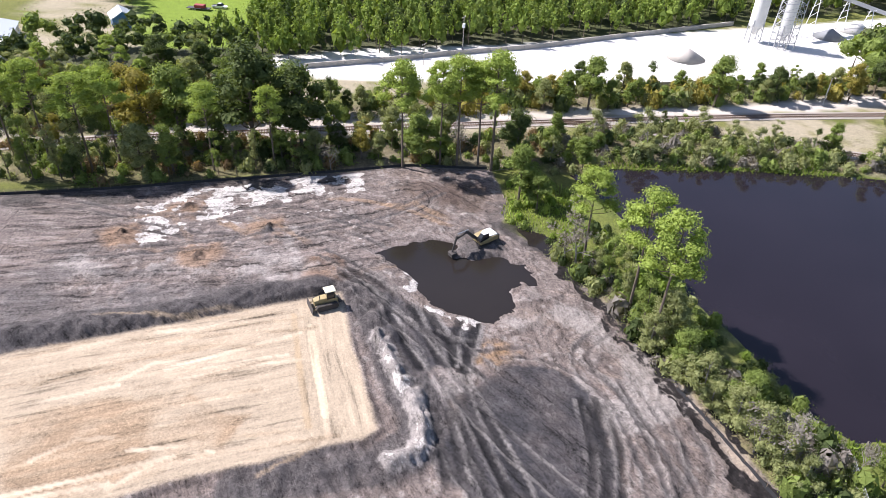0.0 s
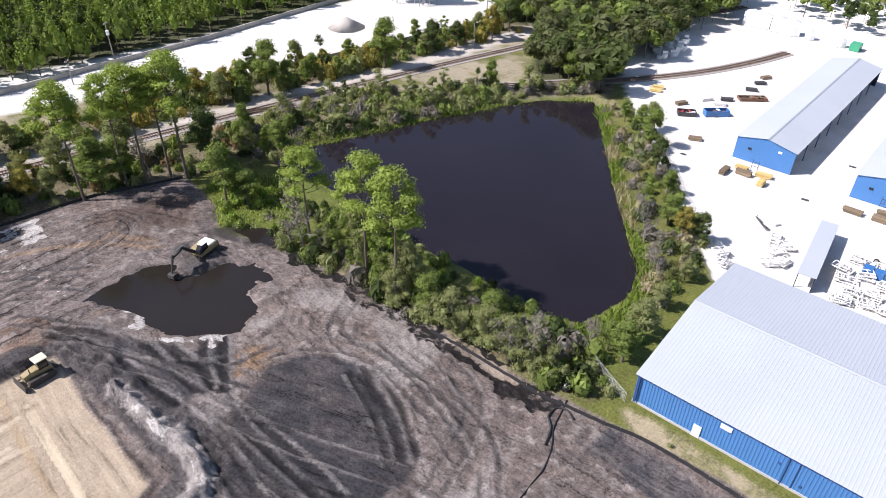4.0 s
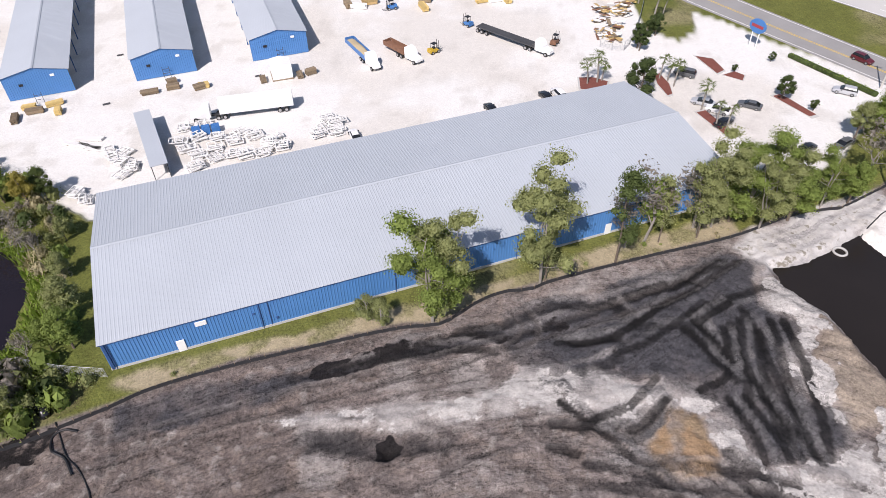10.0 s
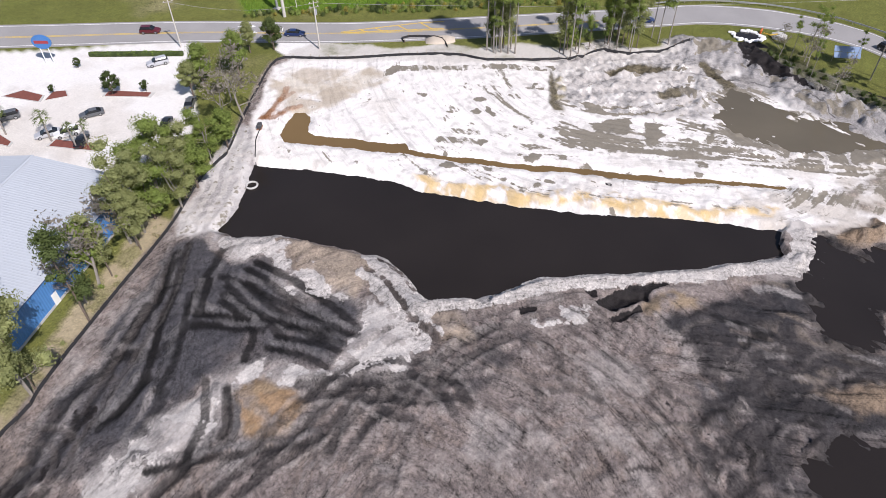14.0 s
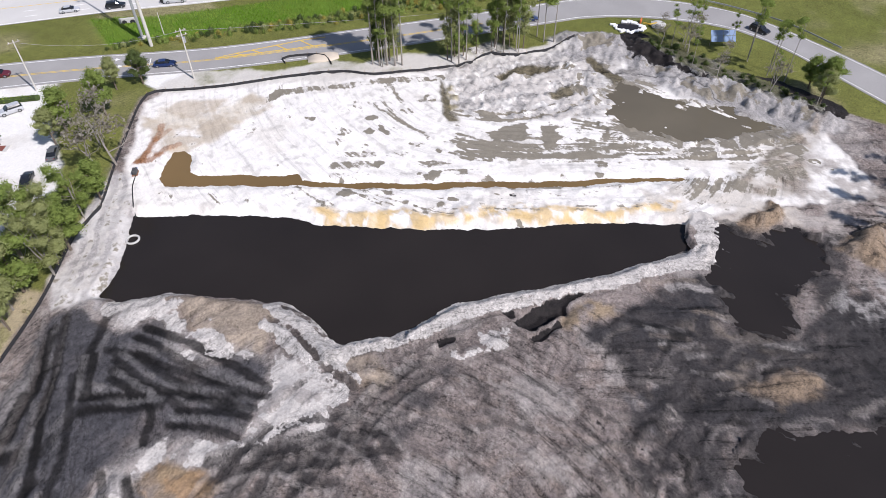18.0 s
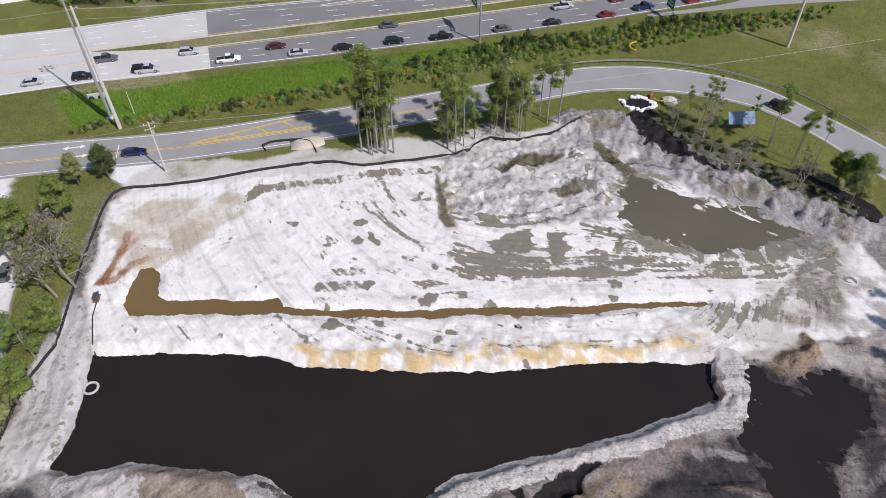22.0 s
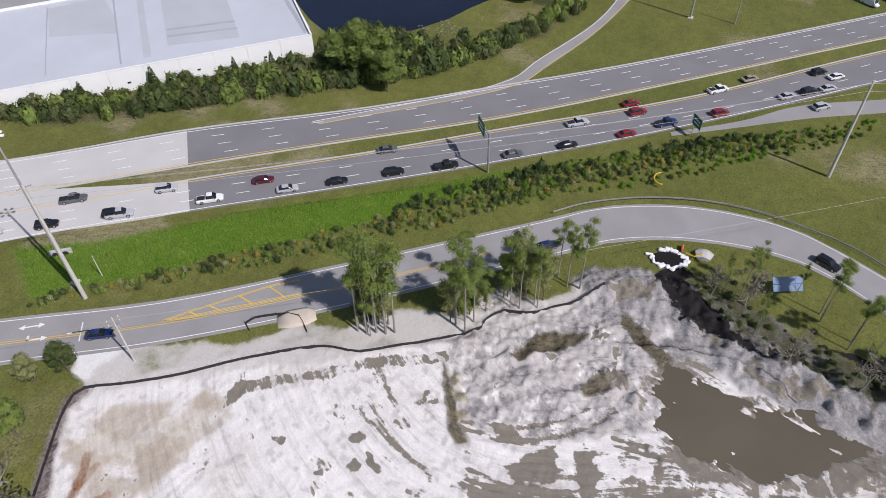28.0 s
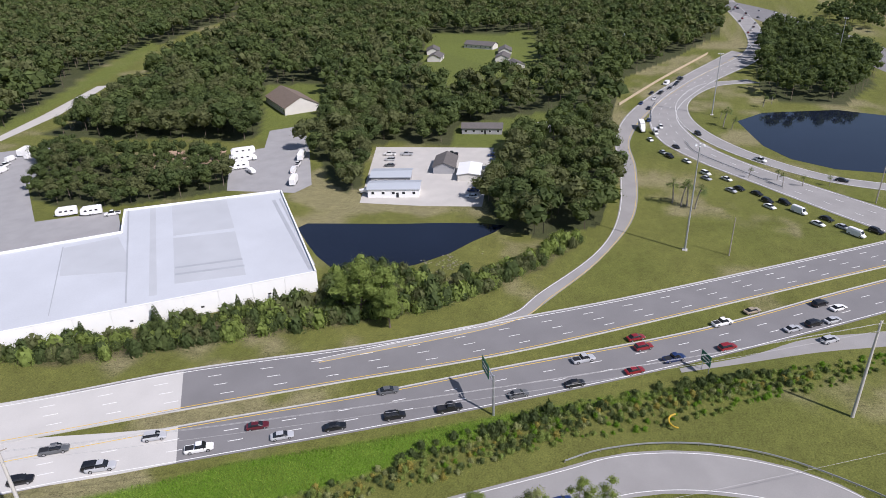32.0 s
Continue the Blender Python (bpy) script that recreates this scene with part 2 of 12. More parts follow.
MUCK_W = [(-76.8, -7.2), (-71.8, -0.1), (-69.3, 2.7), (-69.0, 8.7), (-58.3, 6.2), (-60.5, 4.2), (-58.0, -0.2), (-59.8, -2.1), (-64.1, -5.2), (-68.7, -6.5)]
CIRCLE = [(-56.9, 8.9), (-60.1, 12.2), (-60.9, 15.9), (-60.2, 20.0), (-55.8, 23.8), (-49.8, 25.6), (-44.6, 26.0), (-38.2, 26.2), (-34.8, 24.0), (-33.4, 20.1), (-31.6, 17.1), (-39.6, 1.6), (-44.8, 2.0), (-47.8, 3.5), (-53.3, 5.0)]
WET_W = [(-108.2, 11.5), (-108.5, 16.3), (-94.2, 25.1), (-89.4, 24.0), (-91.9, 18.3), (-96.5, 14.3), (-99.4, 12.2)]
DITCH_A = [(-85.1, 26.6), (-76.3, 29.8), (-71.0, 31.9), (-62.1, 34.1), (-57.0, 35.7), (-53.7, 38.3), (-49.7, 40.6), (-45.0, 41.8), (-39.9, 42.5), (-35.7, 44.9)]
SPIT_A = [(-79.1, 30.9), (-73.8, 34.1), (-66.0, 35.9), (-55.8, 39.0), (-46.6, 41.8), (-41.3, 43.4)]
WHITE_A = [(-117.9, -25.8), (-119.9, -16.0), (-111.1, -15.0), (-108.1, -24.2), (-102.7, -37.1), (-91.6, -49.3), (-87.5, -55.2), (-97.1, -57.8), (-108.6, -51.5)]
BROWN_A = [(-114.1, -8.0), (-117.5, 4.4), (-115.5, 11.8), (-103.6, 10.1), (-100.8, -0.3)]
DARK_A = [(-107.1, -89.5), (-109.9, -67.4), (-115.4, -42.6), (-121.3, -16.1), (-115.9, -18.0), (-108.0, -43.1), (-102.0, -64.2), (-96.5, -83.8)]
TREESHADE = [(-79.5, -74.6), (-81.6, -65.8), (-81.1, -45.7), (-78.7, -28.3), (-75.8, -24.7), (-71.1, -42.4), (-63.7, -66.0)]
PONDA = [(-126.6, 41.2), (-127.7, 64.3), (-127.8, 88.9), (-125.9, 107.4), (-119.2, 119.5), (-106.8, 111.9), (-78.1, 93.1), (-54.2, 78.3), (-48.9, 71.2), (-47.6, 60.6), (-51.4, 56.6), (-59.3, 54.0), (-67.9, 51.1), (-78.3, 46.2), (-85.8, 43.8), (-95.9, 42.1), (-110.9, 37.8), (-122.8, 31.3)]
PONDA_GRASS = [(-127.4, 39.5), (-128.4, 64.6), (-129.1, 89.6), (-127.3, 108.3), (-119.9, 121.9), (-102.1, 111.2), (-75.8, 95.6), (-54.7, 83.3), (-48.0, 81.7), (-35.6, 60.7), (-33.5, 52.6), (-42.8, 49.4), (-55.0, 47.9), (-69.5, 46.3), (-77.3, 34.5), (-96.0, 25.8), (-101.3, 15.2), (-112.4, 16.6), (-111.8, 28.2), (-120.5, 33.3)]
YARD = [(-131.0, 140.3), (-88.5, 114.4), (-56.6, 95.8), (-47.6, 89.7), (-46.7, 90.0), (-26.4, 86.1), (11.0, 103.7), (52.6, 126.1), (62.4, 108.1)]
MUCKBAND2 = [(-2.8, 55.5), (5.9, 58.4), (13.9, 61.1), (21.8, 61.1), (30.0, 63.4)]
MUCK_E = [(57.6, 78.3), (59.9, 75.3), (60.5, 66.7), (62.7, 65.1), (64.6, 62.9), (62.7, 60.0), (60.2, 58.4), (59.1, 54.1), (59.9, 51.4), (63.8, 48.1), (63.4, 45.4), (60.1, 42.5), (56.4, 42.4), (51.7, 41.7), (50.2, 43.5), (49.5, 46.8), (49.2, 48.8), (45.7, 51.3), (41.9, 54.1), (36.3, 55.1), (31.0, 54.2), (28.7, 59.4), (25.0, 60.9), (30.8, 63.1), (39.2, 65.8), (46.6, 70.9)]
PIT = [(-5.0, 45.4), (-2.4, 46.5), (2.4, 46.3), (6.5, 45.7), (10.8, 45.5), (15.3, 45.7), (14.0, 42.8), (9.9, 42.9), (3.1, 43.2), (-2.9, 43.2)]
MUCK_SE = [(53.7, 29.6), (62.2, 27.9), (69.9, 24.0), (72.0, 20.0), (64.9, 21.3), (58.0, 22.6), (54.5, 26.2)]
WHITE_B = [(-9.1, 48.4), (1.4, 50.0), (9.9, 50.3), (14.4, 50.6), (15.3, 48.1), (12.1, 46.0), (7.8, 46.7), (2.2, 47.0), (-4.0, 46.8)]
WHITE_D = [(26.1, 48.5), (32.1, 52.4), (40.1, 53.5), (45.3, 53.2), (49.7, 49.7), (46.4, 48.2), (40.4, 49.7), (32.7, 49.3)]
ORANGE = [(42.7, 49.5), (46.6, 47.9), (46.2, 43.2), (46.0, 40.5), (42.5, 40.0), (38.4, 41.3), (38.3, 43.5)]
WHITE_E = [(63.2, 69.8), (69.2, 65.0), (70.3, 58.0), (72.0, 50.8), (70.3, 42.1), (67.8, 36.7), (66.9, 31.8), (64.0, 34.5), (64.3, 40.1), (66.9, 47.1), (62.5, 51.3), (61.9, 57.0), (65.0, 63.2)]
TAN_E = [(67.8, 65.9), (69.7, 63.0), (70.4, 57.8), (71.9, 52.6), (72.4, 49.9), (68.5, 47.9), (66.2, 49.4), (63.2, 50.0), (63.6, 53.5), (64.6, 58.2)]
WHITE_F = [(24.2, 55.4), (29.6, 54.8), (35.1, 54.1), (40.5, 53.0), (43.7, 52.3), (41.7, 49.9), (37.3, 47.7), (33.2, 47.4), (30.1, 49.6), (25.5, 49.6), (20.0, 49.0), (15.3, 47.5), (10.0, 48.8), (4.4, 47.8), (3.3, 49.4), (9.0, 50.9), (16.2, 51.5), (20.3, 52.6)]
RIM = [(67.8, 36.1), (71.2, 32.5), (75.1, 28.6), (79.4, 25.1), (83.1, 21.1), (86.6, 16.5), (91.2, 11.2), (95.5, 4.0), (99.5, -0.2), (102.9, -5.4), (104.5, -8.2), (107.8, -9.1), (111.4, -9.0), (113.0, -7.5)]
RETPOND = [(82.2, 82.8), (86.8, 70.6), (90.8, 57.9), (91.0, 51.7), (95.0, 39.4), (101.4, 22.3), (109.5, 5.7), (113.0, -6.8), (108.6, -7.7), (104.6, -3.9), (99.2, 2.1), (91.2, 12.2), (87.6, 18.1), (82.5, 24.9), (73.9, 30.8), (69.8, 36.5), (70.7, 39.1), (72.4, 41.4), (74.3, 48.0), (71.8, 56.0), (69.6, 66.2), (65.2, 71.8), (65.1, 75.3), (71.6, 76.8)]
POOL_E = [(113.9, -10.1), (115.2, -12.7), (114.0, -15.7), (117.0, -21.8), (116.0, -24.9), (113.0, -26.5), (109.6, -27.2), (107.5, -24.7), (102.5, -22.0), (99.9, -20.5), (96.4, -21.6), (94.0, -21.6), (91.9, -19.2), (91.7, -16.0), (94.1, -13.4), (97.7, -10.8), (100.6, -9.2), (106.9, -10.4)]
SLOT_A = [(81.4, 16.1), (83.6, 14.4), (86.4, 12.8), (90.5, 9.4), (90.3, 7.3), (87.7, 9.4), (85.9, 8.5), (81.3, 12.6), (80.9, 14.8)]
SLOT_B = [(79.8, 12.6), (84.8, 8.1), (83.6, 8.0), (79.4, 11.7)]
WHITESITE = [(81.6, 81.5), (92.2, 92.9), (110.5, 103.6), (116.4, 102.7), (130.0, 84.0), (134.9, 73.1), (137.4, 64.9), (147.5, 45.6), (153.7, 41.2), (165.4, 27.7), (168.4, 23.2), (164.3, 12.3), (161.0, -2.3), (155.9, -18.9), (142.9, -28.7), (133.3, -34.3), (130.1, -34.1), (117.0, -11.0), (112.4, -6.2), (109.0, 5.8), (101.0, 22.3), (94.6, 39.2), (90.7, 51.4), (90.5, 57.6)]
SAND_W = [(71.9, 87.1), (89.4, 93.6), (90.7, 90.3), (80.9, 81.3), (69.9, 75.4), (64.0, 74.3), (59.4, 79.2), (65.4, 84.2)]
YELLOW = [(93.0, 54.0), (95.1, 46.9), (98.0, 40.4), (101.0, 33.4), (104.0, 27.2), (107.8, 18.9), (111.0, 8.6), (113.8, 4.6), (117.4, -3.0), (115.2, -2.8), (111.6, 3.3), (109.2, 5.6), (106.9, 9.6), (103.6, 17.8), (101.7, 26.4), (98.1, 32.3), (95.0, 39.1), (92.2, 45.5), (90.2, 51.9)]
DITCH_E = [(98.8, 87.4), (99.9, 85.7), (98.9, 83.5), (95.1, 80.4), (94.7, 78.4), (97.5, 71.0), (99.5, 64.3), (101.5, 62.1), (99.7, 60.1), (101.6, 53.1), (108.3, 36.6), (117.8, 13.9), (124.6, -3.2), (124.0, -3.6), (116.4, 13.1), (106.9, 36.0), (100.3, 52.4), (98.0, 60.2), (93.9, 71.8), (91.5, 78.1), (90.4, 82.2), (91.4, 84.5), (94.5, 86.0)]
PUDDLE = [(147.3, 15.0), (151.9, 13.0), (153.9, 9.9), (150.8, 3.9), (149.4, -2.7), (150.5, -7.8), (149.1, -14.0), (147.6, -19.0), (143.8, -11.3), (138.9, -9.8), (137.7, -6.7), (135.2, -3.0), (136.1, 1.5), (136.3, 9.2), (139.7, 12.5)]
PUD2 = [(126.3, 33.9), (129.1, 31.1), (131.0, 28.1), (126.3, 26.1), (123.3, 28.8), (122.6, 32.5)]
PUD3 = [(131.2, 25.4), (131.7, 22.6), (128.7, 21.1), (124.9, 20.7), (124.7, 22.6), (127.6, 24.0)]
PUD4 = [(138.3, 47.7), (138.4, 45.8), (132.8, 41.9), (128.6, 41.2), (130.4, 44.0)]
PUD5 = [(144.9, 24.1), (147.6, 22.5), (146.4, 19.9), (142.4, 19.6), (141.3, 22.7)]
MUDRIDGE = [(165.9, 26.9), (169.1, 20.1), (165.2, 9.7), (156.8, -1.3), (155.8, -10.9), (153.4, -19.9), (151.9, -25.1)]
MUDLUMP = [(141.6, 44.5), (147.6, 40.4), (150.3, 30.2), (160.3, 25.4), (163.1, 21.1), (157.0, 18.0), (151.2, 18.6), (144.9, 15.7), (139.7, 16.3), (137.3, 20.1), (145.1, 20.8), (145.0, 26.5), (140.3, 31.0), (140.2, 36.8), (136.4, 41.5)]
DARKSPOT = [(124.0, 69.0), (123.2, 67.4)]
RUST = [(94.1, 91.0), (98.4, 91.5), (103.4, 94.6)]
LUMP_E = [(114.9, -11.9), (118.4, -14.2), (122.9, -17.9), (120.2, -19.6), (117.5, -19.4), (114.1, -16.0), (113.9, -14.0)]
LUMP_E2 = [(114.3, -27.9), (118.7, -30.1), (123.2, -34.8), (119.3, -37.5), (112.1, -33.8), (112.9, -30.5)]
LUMP_E3 = [(81.2, -14.4), (83.9, -18.8), (87.1, -22.1), (86.6, -24.0), (85.0, -26.0), (83.0, -25.2), (81.0, -21.4), (80.7, -17.6)]
POOL_SE = [(74.3, -16.8), (77.5, -19.3), (78.1, -23.7), (79.5, -28.9), (83.3, -32.7), (83.6, -37.2), (70.3, -35.9), (63.5, -18.5), (66.4, -17.3), (70.8, -16.1)]
BLUE_SE = [(75.4, -0.5), (79.0, -5.5), (78.7, -13.8), (73.1, -13.5), (69.8, -4.9)]
SLOT_C = [(75.0, 24.5), (76.8, 21.9), (75.1, 21.8), (73.7, 23.7)]
SLOT_D = [(82.9, 17.8), (83.9, 16.9), (82.8, 15.7), (81.7, 16.6)]
SLOT_W = [(73.3, 22.3), (79.2, 18.2), (80.1, 15.7), (77.2, 14.3), (74.5, 18.2), (72.1, 21.1)]
TAN_SLOT = [(85.5, 9.0), (89.6, 6.4), (90.2, 2.6), (89.1, 1.9), (85.9, 4.5), (83.7, 5.5), (82.9, 8.3)]
TAN_SE = [(89.6, -5.4), (92.4, -10.2), (91.6, -13.1), (92.1, -18.0), (90.7, -21.5), (88.0, -23.4), (85.0, -17.5), (84.6, -12.2), (86.9, -7.8)]
MUCK_S = [(82.4, 5.3), (88.3, 1.9), (94.0, -2.6), (97.5, -9.1), (93.7, -12.3), (92.2, -11.0), (89.0, -6.2), (85.4, -1.5), (81.8, 2.2)]
MUCK_R = [(83.1, -10.3), (87.6, -20.1), (88.8, -25.4), (100.9, -34.2), (84.2, -33.7), (74.6, -8.4)]
WHITE_R = [(98.7, -25.8), (104.9, -28.9), (111.0, -33.7), (107.7, -36.2), (101.4, -32.8), (97.1, -27.8)]
TAN_E2 = [(65.4, 34.0), (69.1, 33.0), (67.8, 29.9), (65.2, 28.4), (62.4, 29.1)]
PIT_DEEP = [(5.6, 45.1), (7.9, 46.5), (9.1, 44.7), (8.2, 43.1), (6.1, 43.0)]
WHITE_G = [(49.5, 48.4), (50.1, 43.3), (51.3, 41.1), (56.2, 42.1), (60.8, 42.3), (64.5, 45.0), (64.7, 40.7), (62.0, 34.1), (56.8, 31.7), (53.4, 33.9), (49.5, 38.1), (46.8, 42.0), (46.6, 47.9)]
WHITE_H = [(62.5, 70.3), (66.8, 68.6), (69.7, 63.0), (67.9, 65.1), (64.3, 61.0), (62.8, 53.8), (59.1, 54.1), (60.2, 58.4), (63.2, 60.0), (64.7, 63.3), (60.6, 66.9)]
POOL_N = [(-99.0, 18.1), (-98.0, 22.7), (-93.6, 27.3), (-89.1, 26.6), (-90.5, 22.2), (-93.8, 18.7)]
SPIT_DIG = [(-97.9, 5.2), (-98.3, 10.3), (-95.5, 13.8), (-88.1, 13.1), (-86.1, 7.8), (-90.6, 4.4)]
ORANGE_W = [(-65.0, 7.9), (-65.9, 10.4), (-64.3, 14.5), (-62.3, 13.3), (-60.0, 10.1), (-61.3, 7.6)]
WHITE_DIG = [(-83.8, -5.3), (-82.2, -2.0), (-77.5, -0.8), (-77.0, -2.7), (-79.6, -4.9)]
WHITE_DIG2 = [(-74.6, -0.9), (-73.0, 3.6), (-71.5, 6.5), (-71.3, 8.6), (-67.9, 7.9), (-67.1, 6.2), (-70.6, 5.7), (-72.3, 0.9)]
BROWN_W2 = [(-86.0, -22.0), (-88.1, -17.2), (-83.2, -13.4), (-78.0, -14.5), (-78.1, -19.8), (-79.2, -22.0)]
BROWN_W3 = [(-116.7, -4.4), (-115.5, 2.8), (-107.7, 9.0), (-105.5, 2.4), (-110.8, -4.0)]
PUD_TAIL = [(161.9, 20.8), (161.4, 17.7), (155.6, 12.5), (152.9, 9.8), (149.3, 13.7), (152.2, 15.9), (156.8, 18.6)]
PUD_ISLE = [(147.6, 1.6), (149.6, -1.6), (147.1, -3.7), (144.9, -3.1), (143.1, 0.4), (144.5, 1.6)]
GREY_FENCE = [(141.6, 49.6), (135.9, 61.8), (129.5, 71.2), (124.5, 78.9), (117.9, 81.7), (110.7, 84.1), (101.3, 85.3), (103.5, 92.2)]
ROOT_HEAPS = [(-91.8, -58.2), (-85.5, -42.2), (-101.7, -48.9), (-95.2, -32.2)]
TRACKS_FIELD = [[(60.3, 63.9), (59.7, 58.4), (58.5, 51.5), (57.9, 45.2)], [(62.2, 63.7), (62.0, 56.6), (61.4, 52.2), (60.9, 47.3), (59.5, 42.2)], [(57.0, 66.1), (57.6, 61.2), (56.5, 55.9), (55.2, 50.7)], [(49.6, 63.7), (53.7, 54.5), (55.9, 47.9), (58.3, 41.5)], [(46.6, 67.6), (51.2, 69.9), (56.2, 73.6), (59.5, 75.9)], [(48.4, 70.8), (52.5, 73.1), (56.1, 75.1)], [(64.0, 71.2), (60.4, 69.9), (56.8, 68.5), (53.4, 67.2), (49.2, 64.7)], [(54.0, 58.1), (53.7, 54.5), (53.0, 50.6)], [(56.3, 54.0), (55.5, 48.4), (55.1, 44.9)]]
TRACKS_FIELD_B = [[(56.1, 64.2), (54.5, 55.9), (55.3, 47.6), (56.2, 42.1)], [(58.0, 62.2), (57.6, 54.7), (57.6, 47.8), (58.1, 42.3)], [(53.4, 62.7), (51.6, 54.7), (47.0, 52.0)], [(48.7, 62.0), (50.4, 57.0), (52.2, 53.3)], [(50.3, 50.7), (51.6, 46.0), (51.8, 41.9)], [(52.6, 50.9), (54.2, 45.9), (54.8, 41.9)], [(39.6, 66.9), (42.4, 63.3), (48.9, 63.2), (55.7, 67.2)], [(29.7, 60.1), (36.8, 60.7), (47.2, 67.9)], [(37.5, 58.1), (43.0, 60.6), (51.8, 67.4)], [(28.8, 50.2), (32.2, 46.9), (36.6, 42.4), (41.0, 37.2), (43.2, 35.5)], [(41.9, 54.1), (37.4, 49.6), (32.5, 47.7)], [(42.4, 50.7), (38.7, 47.1), (36.6, 46.1)]]
BAND_E = [(-29.2, 49.8), (-21.9, 52.1), (-14.3, 53.9), (-6.4, 54.8), (-0.3, 56.8), (8.2, 60.2), (23.3, 64.6), (29.3, 68.5), (37.7, 68.6), (41.0, 72.1), (50.2, 74.3), (57.5, 77.7), (61.8, 77.1), (56.9, 55.2), (50.5, 54.5), (44.1, 54.5), (39.5, 54.2), (30.8, 52.0), (25.4, 51.5), (23.7, 56.4), (22.0, 60.2), (16.1, 59.3), (0.1, 55.4), (-5.7, 52.5), (-15.5, 48.7), (-20.9, 46.3), (-27.0, 45.4)]
BAND_STREAKS = [[(-6.3, 54.2), (-0.2, 56.5), (8.4, 59.2), (15.8, 61.4), (21.9, 61.7)], [(0.0, 55.6), (8.6, 58.1), (16.8, 59.5), (20.7, 58.5)], [(15.8, 62.2), (23.3, 63.9), (29.3, 66.6), (37.6, 67.3), (46.0, 70.6), (57.2, 76.0)], [(23.5, 61.1), (30.9, 63.9), (42.2, 68.6), (52.1, 72.1)], [(29.4, 61.5), (33.7, 60.2), (38.0, 60.8)], [(25.3, 52.8), (32.2, 54.9), (37.7, 57.1)], [(38.4, 67.7), (40.3, 63.7), (41.3, 63.0)], [(47.8, 62.3), (50.6, 58.5), (53.0, 54.3)], [(50.1, 63.7), (51.4, 59.6), (52.6, 55.8)], [(54.7, 63.0), (54.0, 57.7)], [(27.5, 47.3), (31.4, 46.7), (34.6, 46.7), (37.9, 49.0)], [(26.9, 44.1), (29.5, 43.3)], [(32.1, 47.6), (35.1, 45.4), (38.2, 45.5), (42.3, 49.4)]]
TRACKS_CROSS = [[(36.5, 40.7), (42.5, 40.0), (47.1, 39.6), (52.6, 37.8), (56.5, 33.6), (58.4, 29.4)], [(30.5, 40.6), (37.3, 39.1), (44.0, 36.9), (50.4, 36.9), (53.9, 35.9)], [(46.8, 42.0), (50.0, 38.9), (52.3, 33.5), (55.4, 29.8)], [(42.4, 32.6), (47.9, 32.8), (52.3, 31.0), (56.0, 27.2), (58.3, 24.0)], [(51.7, 33.8), (51.3, 30.2), (52.0, 28.3)], [(58.0, 28.8), (64.1, 27.1), (69.3, 24.2)], [(58.1, 31.2), (57.3, 25.8), (55.7, 22.7)]]
TRACKS_DIG = [[(-73.2, -2.8), (-67.3, -0.1), (-60.5, 2.2)], [(-72.6, 0.0), (-66.4, 3.0), (-58.9, 5.4)], [(-67.2, 1.5), (-65.1, 4.3), (-64.7, 7.7)], [(-70.8, 5.7), (-65.7, 4.3), (-59.9, 3.9)], [(-69.5, 8.3), (-64.4, 7.0), (-58.6, 6.0)], [(-71.1, -6.2), (-65.3, -3.5), (-59.1, -0.7)]]
TRACKS_CIRCLE = [[(-56.2, 4.9), (-47.4, 8.6), (-40.0, 11.5), (-34.5, 13.2)], [(-54.0, 4.9), (-46.1, 6.9), (-39.2, 9.2), (-35.9, 10.1)], [(-50.9, 2.5), (-43.1, 3.8), (-38.7, 4.6)], [(-52.5, 25.1), (-45.3, 25.5), (-40.1, 24.9), (-36.7, 24.1)], [(-53.8, 23.9), (-46.4, 24.1), (-40.7, 23.4), (-36.2, 22.2)], [(-81.7, -11.9), (-74.8, -5.4), (-67.9, 0.0)], [(-82.5, -15.1), (-77.6, -8.3), (-70.2, -4.4)]]
TRACKS_SAND = [[(121.8, 39.6), (121.3, 31.9), (122.9, 22.9)], [(119.9, 37.8), (120.0, 30.4), (121.5, 23.6)], [(118.0, 38.2), (117.3, 34.8), (118.1, 30.8)], [(128.2, 9.9), (131.0, 2.4), (133.2, -8.0)], [(128.4, 5.9), (130.8, -1.5), (133.2, -7.1)], [(135.6, 19.7), (136.0, 13.4), (138.6, 6.5)], [(134.6, 17.3), (134.7, 11.1), (136.9, 5.2)], [(143.7, -7.3), (141.8, -14.3), (140.0, -20.9), (135.9, -27.2)], [(144.8, -10.2), (142.8, -17.1), (138.1, -24.6)], [(138.5, -7.6), (136.5, -11.6), (133.8, -13.1)], [(143.6, -2.2), (142.3, -8.4), (139.0, -11.5)], [(153.1, 22.5), (147.8, 21.9), (145.1, 20.8)], [(129.1, 42.3), (130.9, 35.0), (134.7, 27.2), (140.9, 20.9)]]
LOBE_RIDGES = [[(68.1, 48.1), (67.8, 43.7), (64.9, 38.6), (63.1, 32.7)], [(71.0, 48.1), (70.6, 43.7), (67.6, 38.5), (64.5, 31.7)]]
LOBE_RUTS = [[(69.7, 48.0), (68.7, 43.3), (65.8, 38.2), (63.7, 31.6)], [(72.7, 47.6), (72.4, 43.5), (70.5, 39.9)]]
SILT_A = [(-104.6, -89.3), (-108.7, -66.9), (-114.0, -44.7), (-119.6, -21.0), (-123.4, -6.0), (-123.3, 4.4), (-123.4, 12.4)]
